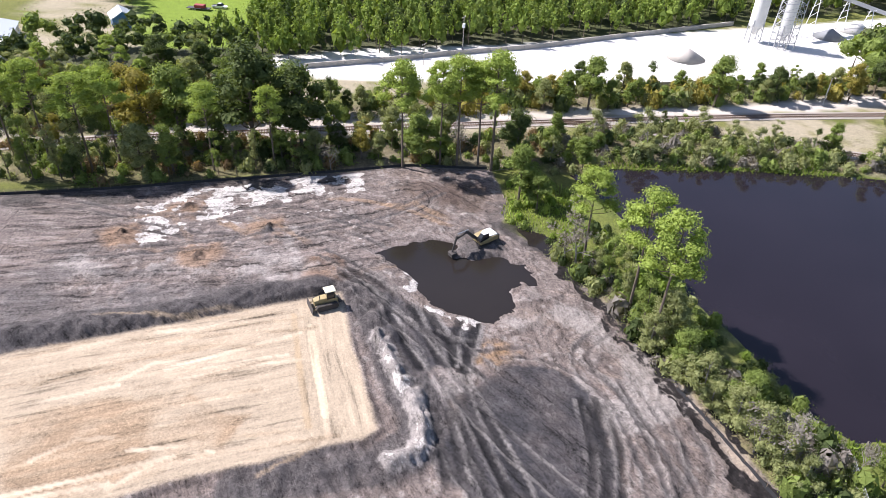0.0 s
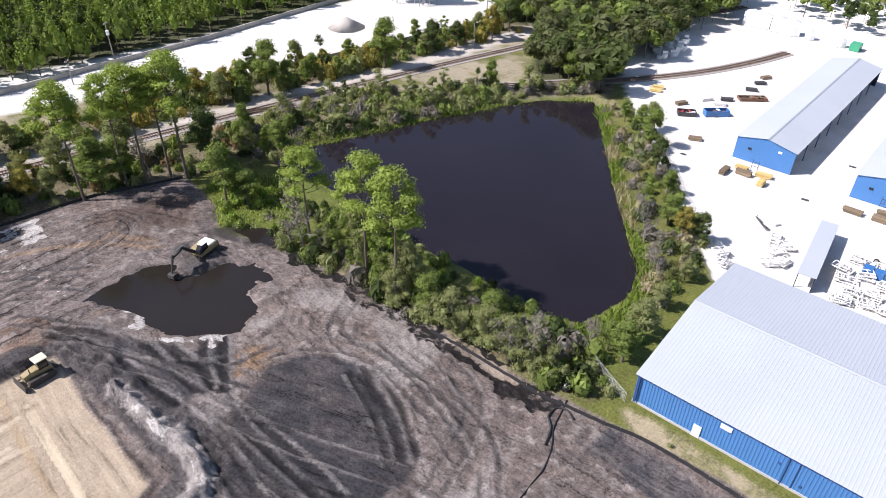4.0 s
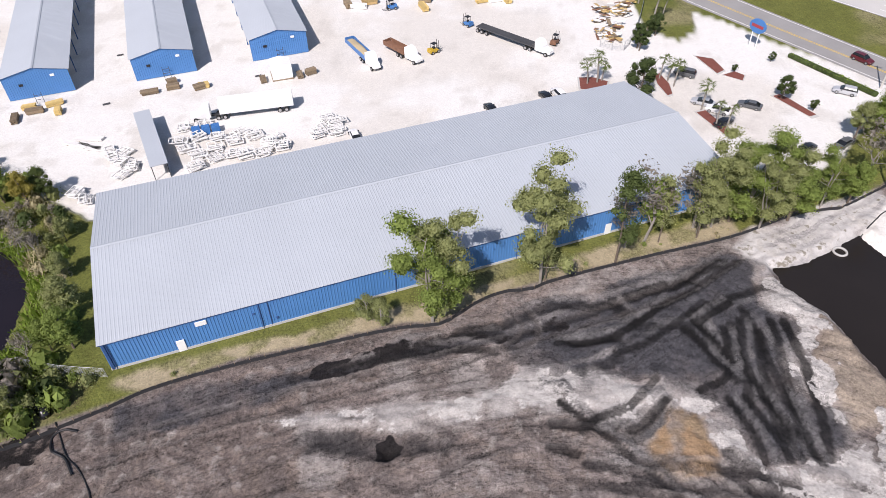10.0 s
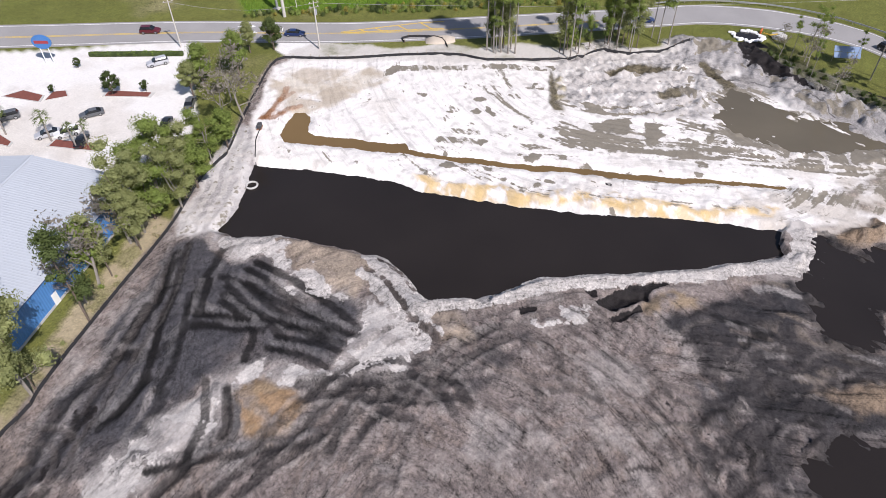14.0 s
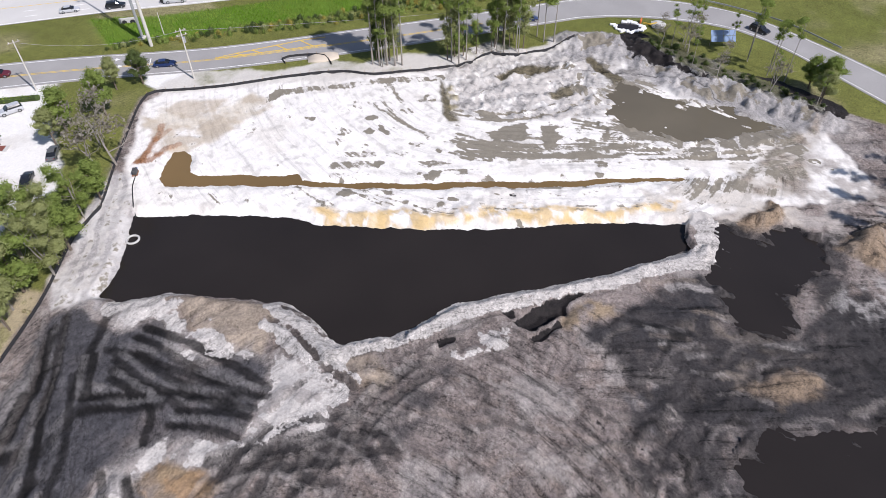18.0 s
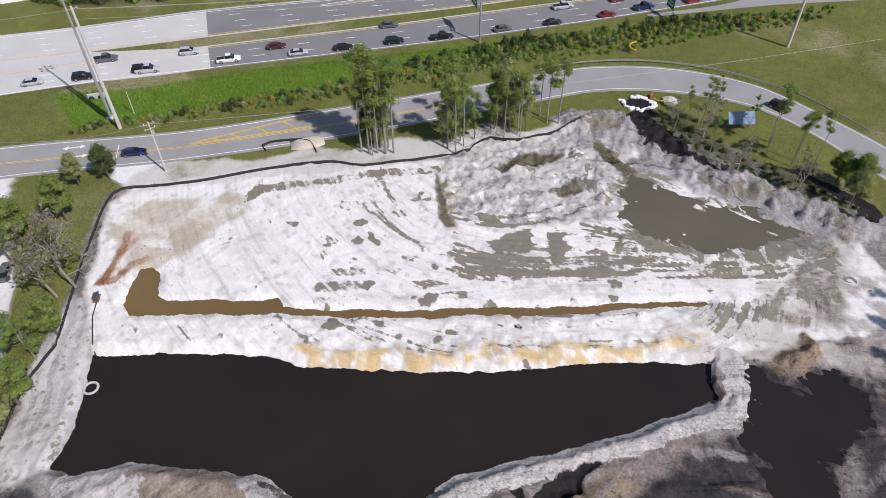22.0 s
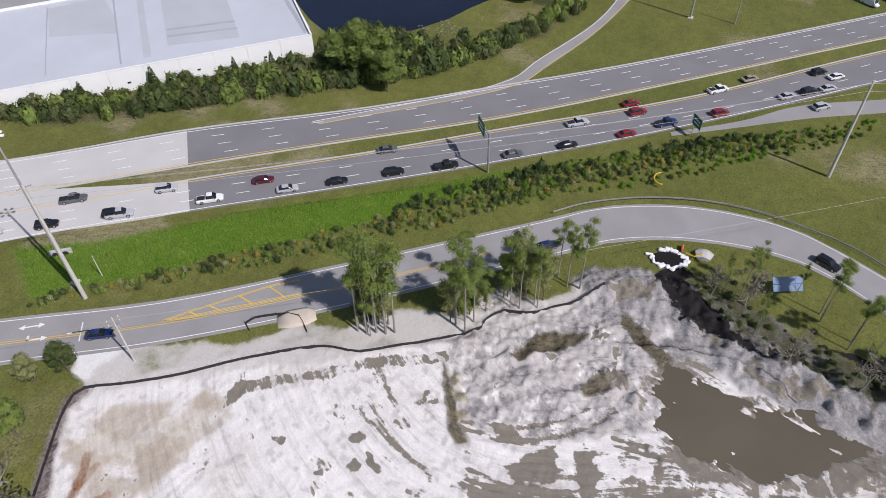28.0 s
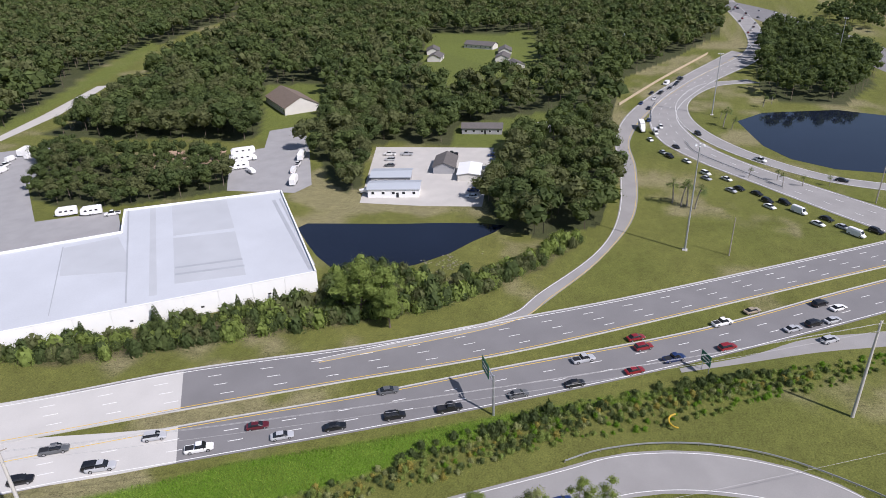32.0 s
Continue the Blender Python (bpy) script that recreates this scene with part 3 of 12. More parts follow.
SILT_B = [(-56.5, 37.6), (-49.3, 40.7), (-39.7, 44.3), (-33.8, 47.2), (-29.2, 49.8), (-24.0, 53.0), (-15.2, 56.3), (-3.0, 60.0), (7.7, 62.9), (13.2, 63.5), (16.2, 65.5), (19.1, 67.9), (23.0, 69.8), (27.0, 70.3), (30.9, 72.2), (46.8, 77.4), (60.3, 81.5)]
SILT_C = [(81.0, 88.5), (92.6, 95.2), (101.5, 99.9), (110.6, 104.3), (114.9, 104.3), (118.2, 98.2), (122.9, 90.6), (128.6, 83.4), (135.4, 72.8), (136.8, 68.8), (137.4, 64.3), (140.7, 58.8), (148.4, 46.8), (151.9, 45.7), (154.6, 43.1), (155.8, 38.8), (158.7, 35.0), (162.3, 30.2), (166.2, 27.0)]
SILT_D = [(135.1, 84.7), (137.3, 86.3), (141.2, 79.0), (138.3, 74.9)]
HOSE = [(-23.0, 29.0), (-26.7, 34.8), (-30.4, 40.5), (-33.3, 43.4), (-36.0, 46.6), (-37.1, 48.9)]
WHITE_ARC = [(136.1, 67.2), (129.3, 60.5), (123.8, 52.6), (120.5, 44.1), (120.1, 35.2), (123.0, 24.0), (128.1, 9.8)]
WHITE_RUN = [(105.5, 56.8), (113.5, 37.7), (121.7, 21.9), (129.8, -0.3), (134.9, -12.6), (141.7, -24.3)]
WHITE_STR = [(112.3, 40.9), (120.0, 30.6), (123.7, 18.8), (138.5, -2.3), (146.9, -25.3), (132.9, -24.2), (115.1, 20.4), (108.2, 39.3)]
SAND_STRIP = [(115.2, 105.8), (125.7, 102.8), (132.5, 83.9), (141.1, 75.8), (142.1, 69.0), (150.2, 60.5), (153.0, 48.4), (161.2, 36.8), (165.8, 31.0), (162.7, 27.4), (152.5, 40.1), (137.2, 64.2), (124.7, 85.7), (115.7, 101.2)]
BANK_BLACK = [(171.9, 13.8), (166.9, 9.9), (164.0, 3.3), (162.4, -5.9), (161.2, -15.6), (156.3, -26.1)]
SITE_BROWN = [(139.0, -16.8), (152.1, -25.8), (124.7, -23.5), (123.4, -9.4), (131.6, -15.0)]
SITE_TAN = [(106.4, 100.6), (112.9, 97.7), (122.2, 84.1), (120.1, 78.0), (108.2, 81.3), (99.7, 84.8), (97.3, 88.3), (99.0, 93.1)]
PUDDLE_RIM = [(149.1, 17.9), (156.8, 9.8), (153.1, -1.5), (150.1, -12.7), (146.0, -19.6), (138.1, -14.3), (132.7, -2.6), (132.4, 7.8), (137.7, 14.0), (140.9, 20.4)]
PUDDLE_RUN = [(134.8, -23.7), (142.9, -14.4), (147.2, -4.6), (152.5, 4.3), (155.3, 13.7)]
SITE_SMEAR = [(142.9, 48.3), (157.8, 30.3), (168.6, 10.1), (163.3, -3.9), (150.0, -19.8), (141.7, -24.3), (135.7, -10.9), (124.7, 22.6), (129.0, 38.2)]
SITE_EAST = [(160.9, 26.5), (171.5, 14.9), (170.6, -0.5), (157.7, -26.2), (140.8, -24.8), (141.1, -17.7), (148.8, -9.1), (154.3, 3.5), (152.8, 16.4)]
SITE_SOUTH = [(117.2, 5.1), (131.2, -11.0), (141.9, -24.9), (117.3, -22.9), (110.3, -3.9)]
LAWN_W = [(-196.8, -93.8), (-200.6, -60.9), (-279.2, -70.6), (-270.6, -125.9)]

# ---- plan outlines of woods, belts and tracks ----
WOOD_NW = [(332.4, 376.3), (372.3, 397.4), (503.8, 469.5), (591.3, 492.0), (648.5, 509.9), (771.4, 537.5), (914.6, 639.8), (865.9, 1032.0)]
WOOD_MID = [(332.2, 345.5), (389.6, 357.8), (530.7, 425.4), (676.1, 462.6), (915.6, 631.2), (992.4, 13.3), (743.6, 13.0), (627.8, 42.5), (539.7, 73.2), (453.2, 67.3), (341.4, 51.8), (301.2, 52.0), (284.2, 68.1), (290.8, 85.7), (320.2, 101.1), (348.3, 99.8), (377.6, 106.6), (376.2, 124.3), (371.7, 160.4), (359.7, 169.8), (312.5, 149.3), (302.0, 151.6), (314.7, 164.9), (339.4, 185.8), (378.1, 217.9), (417.1, 252.9), (408.8, 259.0), (364.3, 229.5), (350.3, 236.7), (350.6, 260.7), (336.1, 301.8)]
WOOD_LOT = [(262.1, 274.2), (298.6, 313.0), (322.7, 314.2), (312.3, 265.5), (329.7, 234.6), (315.4, 213.2), (294.6, 198.2), (281.0, 211.2), (266.1, 230.1), (257.8, 251.5)]
WOOD_ISLE = [(617.2, -9.6), (750.2, -21.4), (742.1, -60.3), (656.6, -88.2), (558.9, -73.9), (503.5, -52.5), (501.3, -18.5), (527.4, -9.4)]
WOOD_FAR_E = [(869.8, -73.5), (997.8, -121.0), (1014.1, -161.8), (768.6, -118.1), (796.7, -93.2)]
CLEAR_A = [(564.1, 224.4), (635.7, 247.9), (668.2, 204.9), (640.1, 160.1), (561.7, 140.9), (558.8, 171.5), (602.6, 213.1)]
CLEAR_B = [(370.7, 130.9), (404.5, 141.3), (451.4, 97.8), (403.6, 88.0), (376.9, 99.7)]
HEDGE_N = [(174.2, 181.9), (181.8, 191.3), (186.6, 176.6), (201.7, 152.5), (221.8, 129.5), (229.6, 121.0), (238.2, 122.0), (249.2, 118.0), (248.4, 107.9), (247.5, 87.2), (263.1, 74.1), (277.9, 66.7), (288.6, 61.4), (285.9, 55.3), (264.4, 63.7), (248.3, 73.4), (232.8, 85.3), (218.8, 102.8), (207.7, 120.6), (191.8, 144.1), (176.9, 166.1)]
CORRIDOR = [(321.9, 363.5), (455.2, 422.0), (572.8, 479.1), (605.9, 514.6), (377.6, 403.5), (338.3, 383.6)]
CORRIDOR_RD = [(318.1, 358.8), (364.8, 375.7), (432.1, 404.3)]
REED_HWY = [(137.8, 142.3), (144.8, 127.8), (154.4, 115.1), (163.5, 103.7), (171.5, 90.9), (186.9, 68.0), (195.2, 55.5), (208.8, 32.7), (228.1, -3.5), (235.4, -11.2), (229.2, -3.5), (218.5, 14.9), (207.1, 32.5), (199.5, 43.8), (191.5, 54.5), (180.2, 65.5), (174.6, 71.4), (169.0, 77.7), (162.1, 85.6), (154.2, 94.8), (149.2, 102.9), (144.2, 106.7), (138.0, 114.4), (133.0, 122.9), (128.1, 128.3)]
DITCH_SCRUB = [(128.1, 128.3), (133.0, 122.9), (138.0, 114.4), (144.2, 106.7), (149.2, 102.9), (154.2, 94.8), (162.1, 85.6), (169.0, 77.7), (174.6, 71.4), (180.2, 65.5), (191.5, 54.5), (199.5, 43.8), (207.1, 32.5), (218.5, 14.9), (229.2, -3.5), (235.4, -11.2), (225.8, -3.4), (205.1, 26.1), (193.6, 42.5), (183.0, 52.1), (172.5, 62.7), (167.3, 70.7), (161.0, 77.5), (156.9, 82.7), (148.8, 93.6), (141.5, 104.5), (135.5, 112.1), (130.6, 120.4), (125.5, 127.9)]
BELT_NPOND = [(-121.2, 25.9), (-139.1, 27.9), (-147.2, 41.5), (-150.5, 64.7), (-143.4, 88.9), (-129.2, 125.3), (-120.8, 126.6), (-127.3, 108.3), (-128.8, 89.4), (-128.4, 64.6), (-127.1, 42.1)]
BELT_RAIL = [(-110.6, -91.4), (-127.5, -100.6), (-131.0, -75.9), (-135.7, -36.9), (-139.6, -9.6), (-143.6, 18.8), (-144.7, 31.9), (-127.6, 30.9), (-123.6, 14.8), (-124.2, -6.0), (-120.4, -21.1), (-115.2, -45.0), (-109.9, -67.4)]
BELT_PLANT = [(-145.2, -41.7), (-155.8, -25.8), (-165.0, -11.3), (-172.4, 20.9), (-177.9, 54.8), (-183.8, 90.6), (-193.8, 142.5), (-176.7, 133.3), (-168.0, 85.1), (-160.9, 51.3), (-156.1, 19.7), (-149.8, -10.3), (-146.7, -24.6)]
BELT_WEST = [(-131.8, -102.9), (-162.8, -119.7), (-168.3, -106.9), (-170.7, -84.1), (-175.3, -61.3), (-174.7, -44.8), (-145.5, -38.8), (-138.2, -65.1), (-132.9, -90.1)]
WOOD_W = [(-169.4, -118.5), (-190.6, -124.4), (-195.8, -102.3), (-207.7, -73.8), (-192.7, -58.9), (-180.3, -57.6), (-174.2, -93.5)]
FOREST_W = [(-180.5, -56.0), (-256.5, -74.5), (-286.0, 128.7), (-243.5, 111.4), (-225.6, 64.9), (-200.9, 4.6)]
FOREST_W4 = [(-192.1, -22.0), (-205.4, 7.6), (-218.0, 44.0), (-236.1, 99.9), (-291.4, -22.0)]
WOOD_YARD = [(-146.8, 117.8), (-172.2, 139.6), (-203.1, 135.8), (-214.4, 147.7), (-172.2, 240.6), (-160.1, 220.9), (-147.8, 177.8), (-135.1, 153.9), (-131.7, 140.9), (-120.6, 122.5), (-135.9, 114.3)]
WOOD_YARD2 = [(-150.3, 233.7), (-162.7, 252.0), (-138.9, 276.1), (-115.2, 240.6), (-126.9, 236.8)]
BANK_W = [(-94.6, 22.1), (-95.0, 27.7), (-80.5, 35.8), (-69.8, 42.0), (-59.2, 46.1), (-52.6, 49.7), (-47.1, 54.6), (-38.9, 57.0), (-32.4, 54.8), (-33.0, 50.2), (-37.3, 47.5), (-43.6, 43.9), (-52.5, 41.2), (-61.3, 35.7), (-73.7, 30.9), (-86.0, 24.8)]
BANK_NW = [(-101.8, 14.2), (-117.6, 16.6), (-117.1, 28.5), (-109.7, 32.4), (-95.0, 27.7), (-95.1, 23.3)]
BANK_E = [(-114.9, 120.8), (-107.9, 122.6), (-89.3, 116.1), (-71.5, 104.3), (-55.6, 97.7), (-47.1, 83.5), (-42.5, 72.7), (-35.6, 60.7), (-40.8, 58.5), (-44.2, 69.4), (-50.2, 77.2), (-65.1, 87.7), (-80.4, 97.2), (-99.2, 109.7)]
REED_E = [(-114.9, 116.4), (-113.4, 119.6), (-84.7, 100.1), (-65.3, 87.2), (-52.8, 79.5), (-46.0, 72.2), (-43.1, 62.6), (-44.5, 57.0), (-49.6, 54.1), (-46.2, 59.4), (-47.8, 70.1), (-53.7, 77.7), (-77.4, 92.4), (-105.8, 111.0)]
SHORE_N = [(-126.3, 39.1), (-125.4, 63.3), (-126.0, 87.8), (-118.4, 117.9), (-120.6, 120.5), (-129.4, 89.8), (-129.0, 64.9), (-129.7, 38.9)]
EASTBANK = [(173.2, 12.8), (177.8, 5.5), (168.2, -3.7), (164.9, -12.8), (161.4, -20.3), (157.7, -26.2), (152.1, -25.8), (154.1, -20.0), (156.5, -10.9), (158.3, -1.2), (165.9, 7.6)]
VERGE_HALL = [(-28.8, 54.1), (-15.9, 58.3), (7.3, 65.6), (22.9, 71.1), (39.0, 77.9), (55.6, 84.3), (61.2, 85.7), (60.5, 82.1), (46.9, 78.0), (26.9, 71.2), (19.1, 68.4), (13.1, 64.2), (-4.0, 60.3), (-24.3, 53.6)]
TRACK1 = [(-125.5, -99.5), (-133.2, -67.4), (-140.5, -18.2), (-150.1, 34.1), (-163.7, 126.4)]
TRACK_A = [(-142.9, -28.3), (-147.2, 1.1), (-152.1, 31.2), (-155.1, 59.8), (-158.0, 78.3), (-160.4, 98.2), (-161.7, 127.9)]
TRACK_B = [(-150.1, 30.7), (-146.3, 56.5), (-143.0, 71.4), (-138.3, 104.4), (-132.8, 120.0), (-126.7, 135.6), (-120.3, 162.7), (-120.3, 181.7), (-121.8, 200.2)]
PLANTWALL = [(-185.9, -36.7), (-193.6, -13.2), (-199.8, 4.6), (-209.7, 33.0), (-224.3, 64.6), (-245.0, 112.0)]
PLANTWALL2 = [(-174.0, 37.5), (-178.4, 60.0), (-183.8, 90.6), (-187.0, 123.4)]

# single trees by stand: kind, then place and height
ROW_WEST = {
    'pine': [(-118.3, -48.4, 20.3), (-121.2, -35.6, 18.9), (-122.8, -7.0, 24.8), (-122.9, 13.2, 27.4), (-124.8, 1.5, 24.4), (-124.8, 5.4, 25.9), (-116.3, -82.9, 24.5), (-115.8, -90.0, 24.1), (-118.7, -69.1, 22.7), (-115.7, -74.0, 22.2), (-125.4, 10.3, 24.3)],
    'broad': [(-130.0, -42.4, 25.6), (-130.9, -31.2, 20.8), (-128.1, -66.3, 19.2), (-128.7, -58.6, 20.5), (-129.3, -22.3, 7.8), (-126.2, -16.6, 8.0), (-124.6, -26.8, 7.7), (-115.2, -62.8, 11.9), (-126.4, -3.5, 11.9), (-128.1, 19.0, 13.3), (-125.7, -12.6, 7.0)],
    'slim': [(-113.8, -75.0, 14.5), (-111.6, -84.8, 13.9), (-115.1, -57.2, 11.5), (-116.1, -42.8, 10.3), (-119.5, -39.3, 10.2), (-120.1, -31.2, 8.9), (-110.8, -89.1, 12.8), (-112.0, -79.0, 13.3), (-114.1, -70.3, 14.0), (-117.1, -54.2, 10.7), (-120.3, -28.7, 8.3)],
}
POND_TREES = {
    'pine': [(-73.5, 34.0, 24.0), (-65.0, 35.6, 25.3), (-87.7, 28.6, 19.7), (-73.1, 39.2, 12.8)],
    'broad': [(-109.5, 18.4, 13.2), (-106.1, 21.9, 8.3), (-52.7, 46.5, 7.4), (-52.8, 43.5, 5.7), (-66.5, 38.2, 10.4), (-59.6, 39.0, 9.1)],
    'slim': [(-75.8, 33.8, 9.4), (-80.7, 31.5, 10.7), (-82.9, 30.2, 6.9), (-68.2, 34.8, 11.5), (-78.2, 32.7, 4.8)],
    'bare': [(-86.8, 27.2, 12.5), (-44.9, 45.2, 8.9), (-43.7, 47.5, 10.5), (-87.7, 25.4, 10.8), (-44.9, 56.2, 3.4)],
    'willow': [(-45.1, 44.8, 8.9), (-42.1, 46.9, 7.2), (-39.3, 48.5, 6.7), (-49.8, 43.7, 7.8), (-55.0, 40.6, 8.5), (-52.5, 41.2, 4.6), (-64.7, 35.3, 8.0), (-57.4, 38.8, 6.3)],
}
POND_EAST = {
    'broad': [(-57.6, 91.7, 7.5), (-55.5, 93.9, 6.8), (-90.0, 113.2, 10.2), (-97.7, 116.5, 7.3), (-104.4, 117.7, 6.0), (-81.3, 107.0, 8.2), (-71.7, 101.3, 6.0), (-62.6, 92.7, 7.0), (-44.3, 73.8, 5.3), (-47.6, 82.6, 4.8), (-37.3, 60.0, 7.9), (-40.2, 59.7, 6.3), (-40.0, 65.7, 7.9), (-97.7, 120.1, 7.4)],
    'bare': [(-68.3, 90.6, 7.7), (-60.0, 84.7, 8.7), (-54.1, 80.7, 8.4), (-79.6, 98.9, 8.1), (-42.6, 57.8, 5.7), (-49.8, 78.1, 8.3)],
}
HALL_FRONT = {
    'ragged': [(12.4, 64.1, 19.2), (28.5, 71.6, 21.9), (14.2, 65.6, 18.8)],
    'slim': [(40.6, 75.9, 18.1), (48.4, 80.7, 13.1), (54.8, 81.7, 15.8), (29.3, 72.3, 12.9)],
    'bare': [(46.0, 80.8, 15.9), (42.7, 79.4, 12.6)],
    'willow': [(3.3, 64.6, 5.2), (5.2, 63.4, 5.7), (1.9, 65.4, 3.5)],
}
HALL_EAST = {
    'broad': [(61.2, 85.6, 11.0), (70.9, 85.7, 10.5), (97.0, 111.1, 9.9), (92.8, 109.9, 7.9), (113.0, 112.7, 7.6), (104.2, 107.7, 10.6), (47.9, 83.7, 10.5), (82.7, 90.0, 8.7), (116.9, 108.9, 8.2)],
    'ragged': [(55.1, 82.8, 13.8), (65.5, 83.8, 14.1), (77.8, 89.3, 12.1), (64.8, 88.0, 17.8), (57.9, 84.3, 17.1), (68.3, 85.8, 15.2)],
    'bare': [(91.7, 94.4, 16.0), (88.9, 95.7, 14.8), (54.9, 84.1, 14.3), (95.7, 101.8, 11.6)],
}
ROAD_PINES = {
    'pinet': [(141.7, 66.4, 21.8), (141.7, 64.6, 22.8), (142.5, 63.2, 22.9), (142.8, 61.5, 22.5), (143.6, 60.1, 21.5), (143.8, 64.3, 19.8), (145.0, 61.9, 20.5), (166.9, 35.9, 14.8), (164.8, 33.7, 16.2), (164.7, 31.3, 16.2), (157.8, 37.7, 14.3), (158.4, 51.5, 13.8), (142.9, 66.9, 13.6), (141.4, 63.8, 11.7), (148.8, 50.4, 20.9), (147.8, 48.3, 20.9), (150.7, 47.6, 17.3), (156.7, 40.8, 14.9), (156.6, 42.5, 12.6), (158.4, 38.4, 14.7)],
    'slim': [(143.0, 65.4, 15.0), (144.6, 63.6, 17.0), (143.6, 61.8, 14.0), (145.6, 65.6, 12.0), (144.2, 66.6, 9.0), (151.2, 50.6, 16.0), (149.4, 51.6, 13.0), (152.0, 48.8, 12.0), (158.8, 43.6, 15.0), (160.6, 42.2, 16.5), (162.0, 43.8, 13.0), (159.6, 40.4, 14.0), (163.6, 40.6, 11.0), (159.8, 37.1, 14.3), (158.2, 44.2, 10.4), (153.8, 46.3, 11.1), (150.1, 49.2, 10.4)],
}
EAST_ROW = {
    'pinet': [(131.3, -39.9, 14.5), (125.0, -41.1, 15.2), (138.5, -45.4, 13.8), (118.9, -38.2, 13.0), (117.6, -42.4, 16.0), (130.9, -47.6, 15.0), (121.6, -47.2, 14.0), (173.4, -10.8, 13.5), (168.4, -15.8, 12.2), (176.4, -6.6, 8.4), (173.0, 2.9, 13.0), (171.5, -10.7, 14.2), (166.3, -15.0, 12.9), (165.0, -18.5, 14.3), (175.4, 1.0, 11.6)],
    'bare': [(171.1, 8.2, 8.4), (175.6, 3.6, 6.3)],
    'broad': [(163.9, -23.2, 7.6), (161.9, -25.8, 8.8), (155.9, -24.9, 7.5)],
}
YARD_TREES = {
    'oak': [(55.0, 125.3, 9.3), (59.7, 147.4, 5.5), (63.0, 154.8, 4.0), (84.4, 124.8, 5.4), (88.9, 119.8, 2.7), (59.5, 148.7, 6.2), (65.3, 155.4, 5.6), (78.3, 136.4, 2.0), (88.1, 141.3, 2.4)],
    'palm': [(45.2, 132.0, 6.3), (47.4, 132.5, 7.5), (48.5, 133.2, 5.5), (66.9, 164.1, 8.1), (69.7, 166.2, 6.1), (65.4, 174.6, 8.3), (61.2, 133.9, 6.0), (62.7, 132.8, 6.0), (63.5, 130.6, 6.3), (66.6, 120.7, 6.8), (67.5, 114.2, 5.8), (69.4, 113.4, 5.6)],
}
PLANT_BELT = {
    'broad': [(-160.0, 41.7, 15.2), (-165.3, 78.1, 14.9), (-142.4, -35.4, 16.9), (-150.8, -19.2, 8.4), (-173.3, 120.2, 11.7), (-174.6, 110.8, 7.6), (-163.9, 63.0, 6.5), (-158.9, 29.2, 8.7), (-161.4, 35.7, 10.4), (-163.0, 53.3, 7.3), (-164.4, 67.9, 4.9), (-170.9, 94.3, 6.7), (-178.6, 130.4, 11.1), (-151.9, -26.8, 9.2), (-149.7, -30.9, 8.4), (-160.5, 47.3, 8.8)],
}
HALL_NORTH = {
    'conifer': [(188.0, 168.3, 6.5), (199.6, 154.4, 7.4), (212.7, 137.5, 6.3), (219.9, 130.2, 5.8)],
    'broad': [(221.9, 104.4, 17.0), (221.8, 109.5, 13.2), (223.8, 98.5, 15.6), (219.1, 94.6, 12.0)],
}
MEDIAN_PALMS = {
    'palm': [(329.7, 29.3, 11.4), (328.3, 24.2, 13.1), (326.4, 21.2, 11.9), (327.7, 26.2, 11.6), (440.0, 11.4, 13.2), (456.0, 12.7, 4.3), (435.9, 7.5, 6.9), (366.2, 1.9, 4.7), (365.8, -8.5, 5.4), (359.7, -10.1, 5.7), (361.9, -17.3, 5.0), (364.8, -27.1, 4.5), (493.4, -13.7, 6.1), (485.8, -9.0, 7.6)],
}


# ---- noise and distance fields for the ground ----
def lattice(x, y, seed):
    xi, yi = np.floor(x).astype(np.int64), np.floor(y).astype(np.int64)
    fx, fy = x - xi, y - yi
    fx, fy = fx * fx * (3 - 2 * fx), fy * fy * (3 - 2 * fy)

    def h(a, b):
        v = (a * 374761393 + b * 668265263 + seed * 974711) & 0x7fffffff
        v = ((v ^ (v >> 13)) * 1274126177) & 0x7fffffff
        return ((v ^ (v >> 16)) & 0xffff) / 65535.0
    return (h(xi, yi) * (1 - fx) + h(xi + 1, yi) * fx) * (1 - fy) + (h(xi, yi + 1) * (1 - fx) + h(xi + 1, yi + 1) * fx) * fy


def fbm(x, y, size, seed=0, octaves=4):
    v, a, t = 0.0, 1.0, 0.0
    for k in range(octaves):
        v = v + a * lattice(x / size * 2 ** k + 17.3 * k, y / size * 2 ** k - 9.1 * k, seed + k)
        t += a
        a *= 0.55
    return v / t


def line_dist(x, y, pts, closed=False):
    """Distance to a line of points, and the length along it."""
    best, along, run = np.full(x.shape, 1e9), np.zeros(x.shape), 0.0
    for (ax, ay), (bx, by) in zip(pts, list(pts[1:]) + ([pts[0]] if closed else [])):
        dx, dy = bx - ax, by - ay
        l2 = max(dx * dx + dy * dy, 1e-9)
        s = np.clip(((x - ax) * dx + (y - ay) * dy) / l2, 0, 1)
        d = np.hypot(x - ax - s * dx, y - ay - s * dy)
        k = d < best
        best, along = np.where(k, d, best), np.where(k, run + s * math.sqrt(l2), along)
        run += math.sqrt(l2)
    return best, along


def inside(x, y, poly):
    c = np.zeros(x.shape, bool)
    for (ax, ay), (bx, by) in zip(poly, poly[1:] + poly[:1]):
        if ay != by:
            c ^= ((ay > y) != (by > y)) & (x < (bx - ax) * (y - ay) / (by - ay) + ax)
    return c


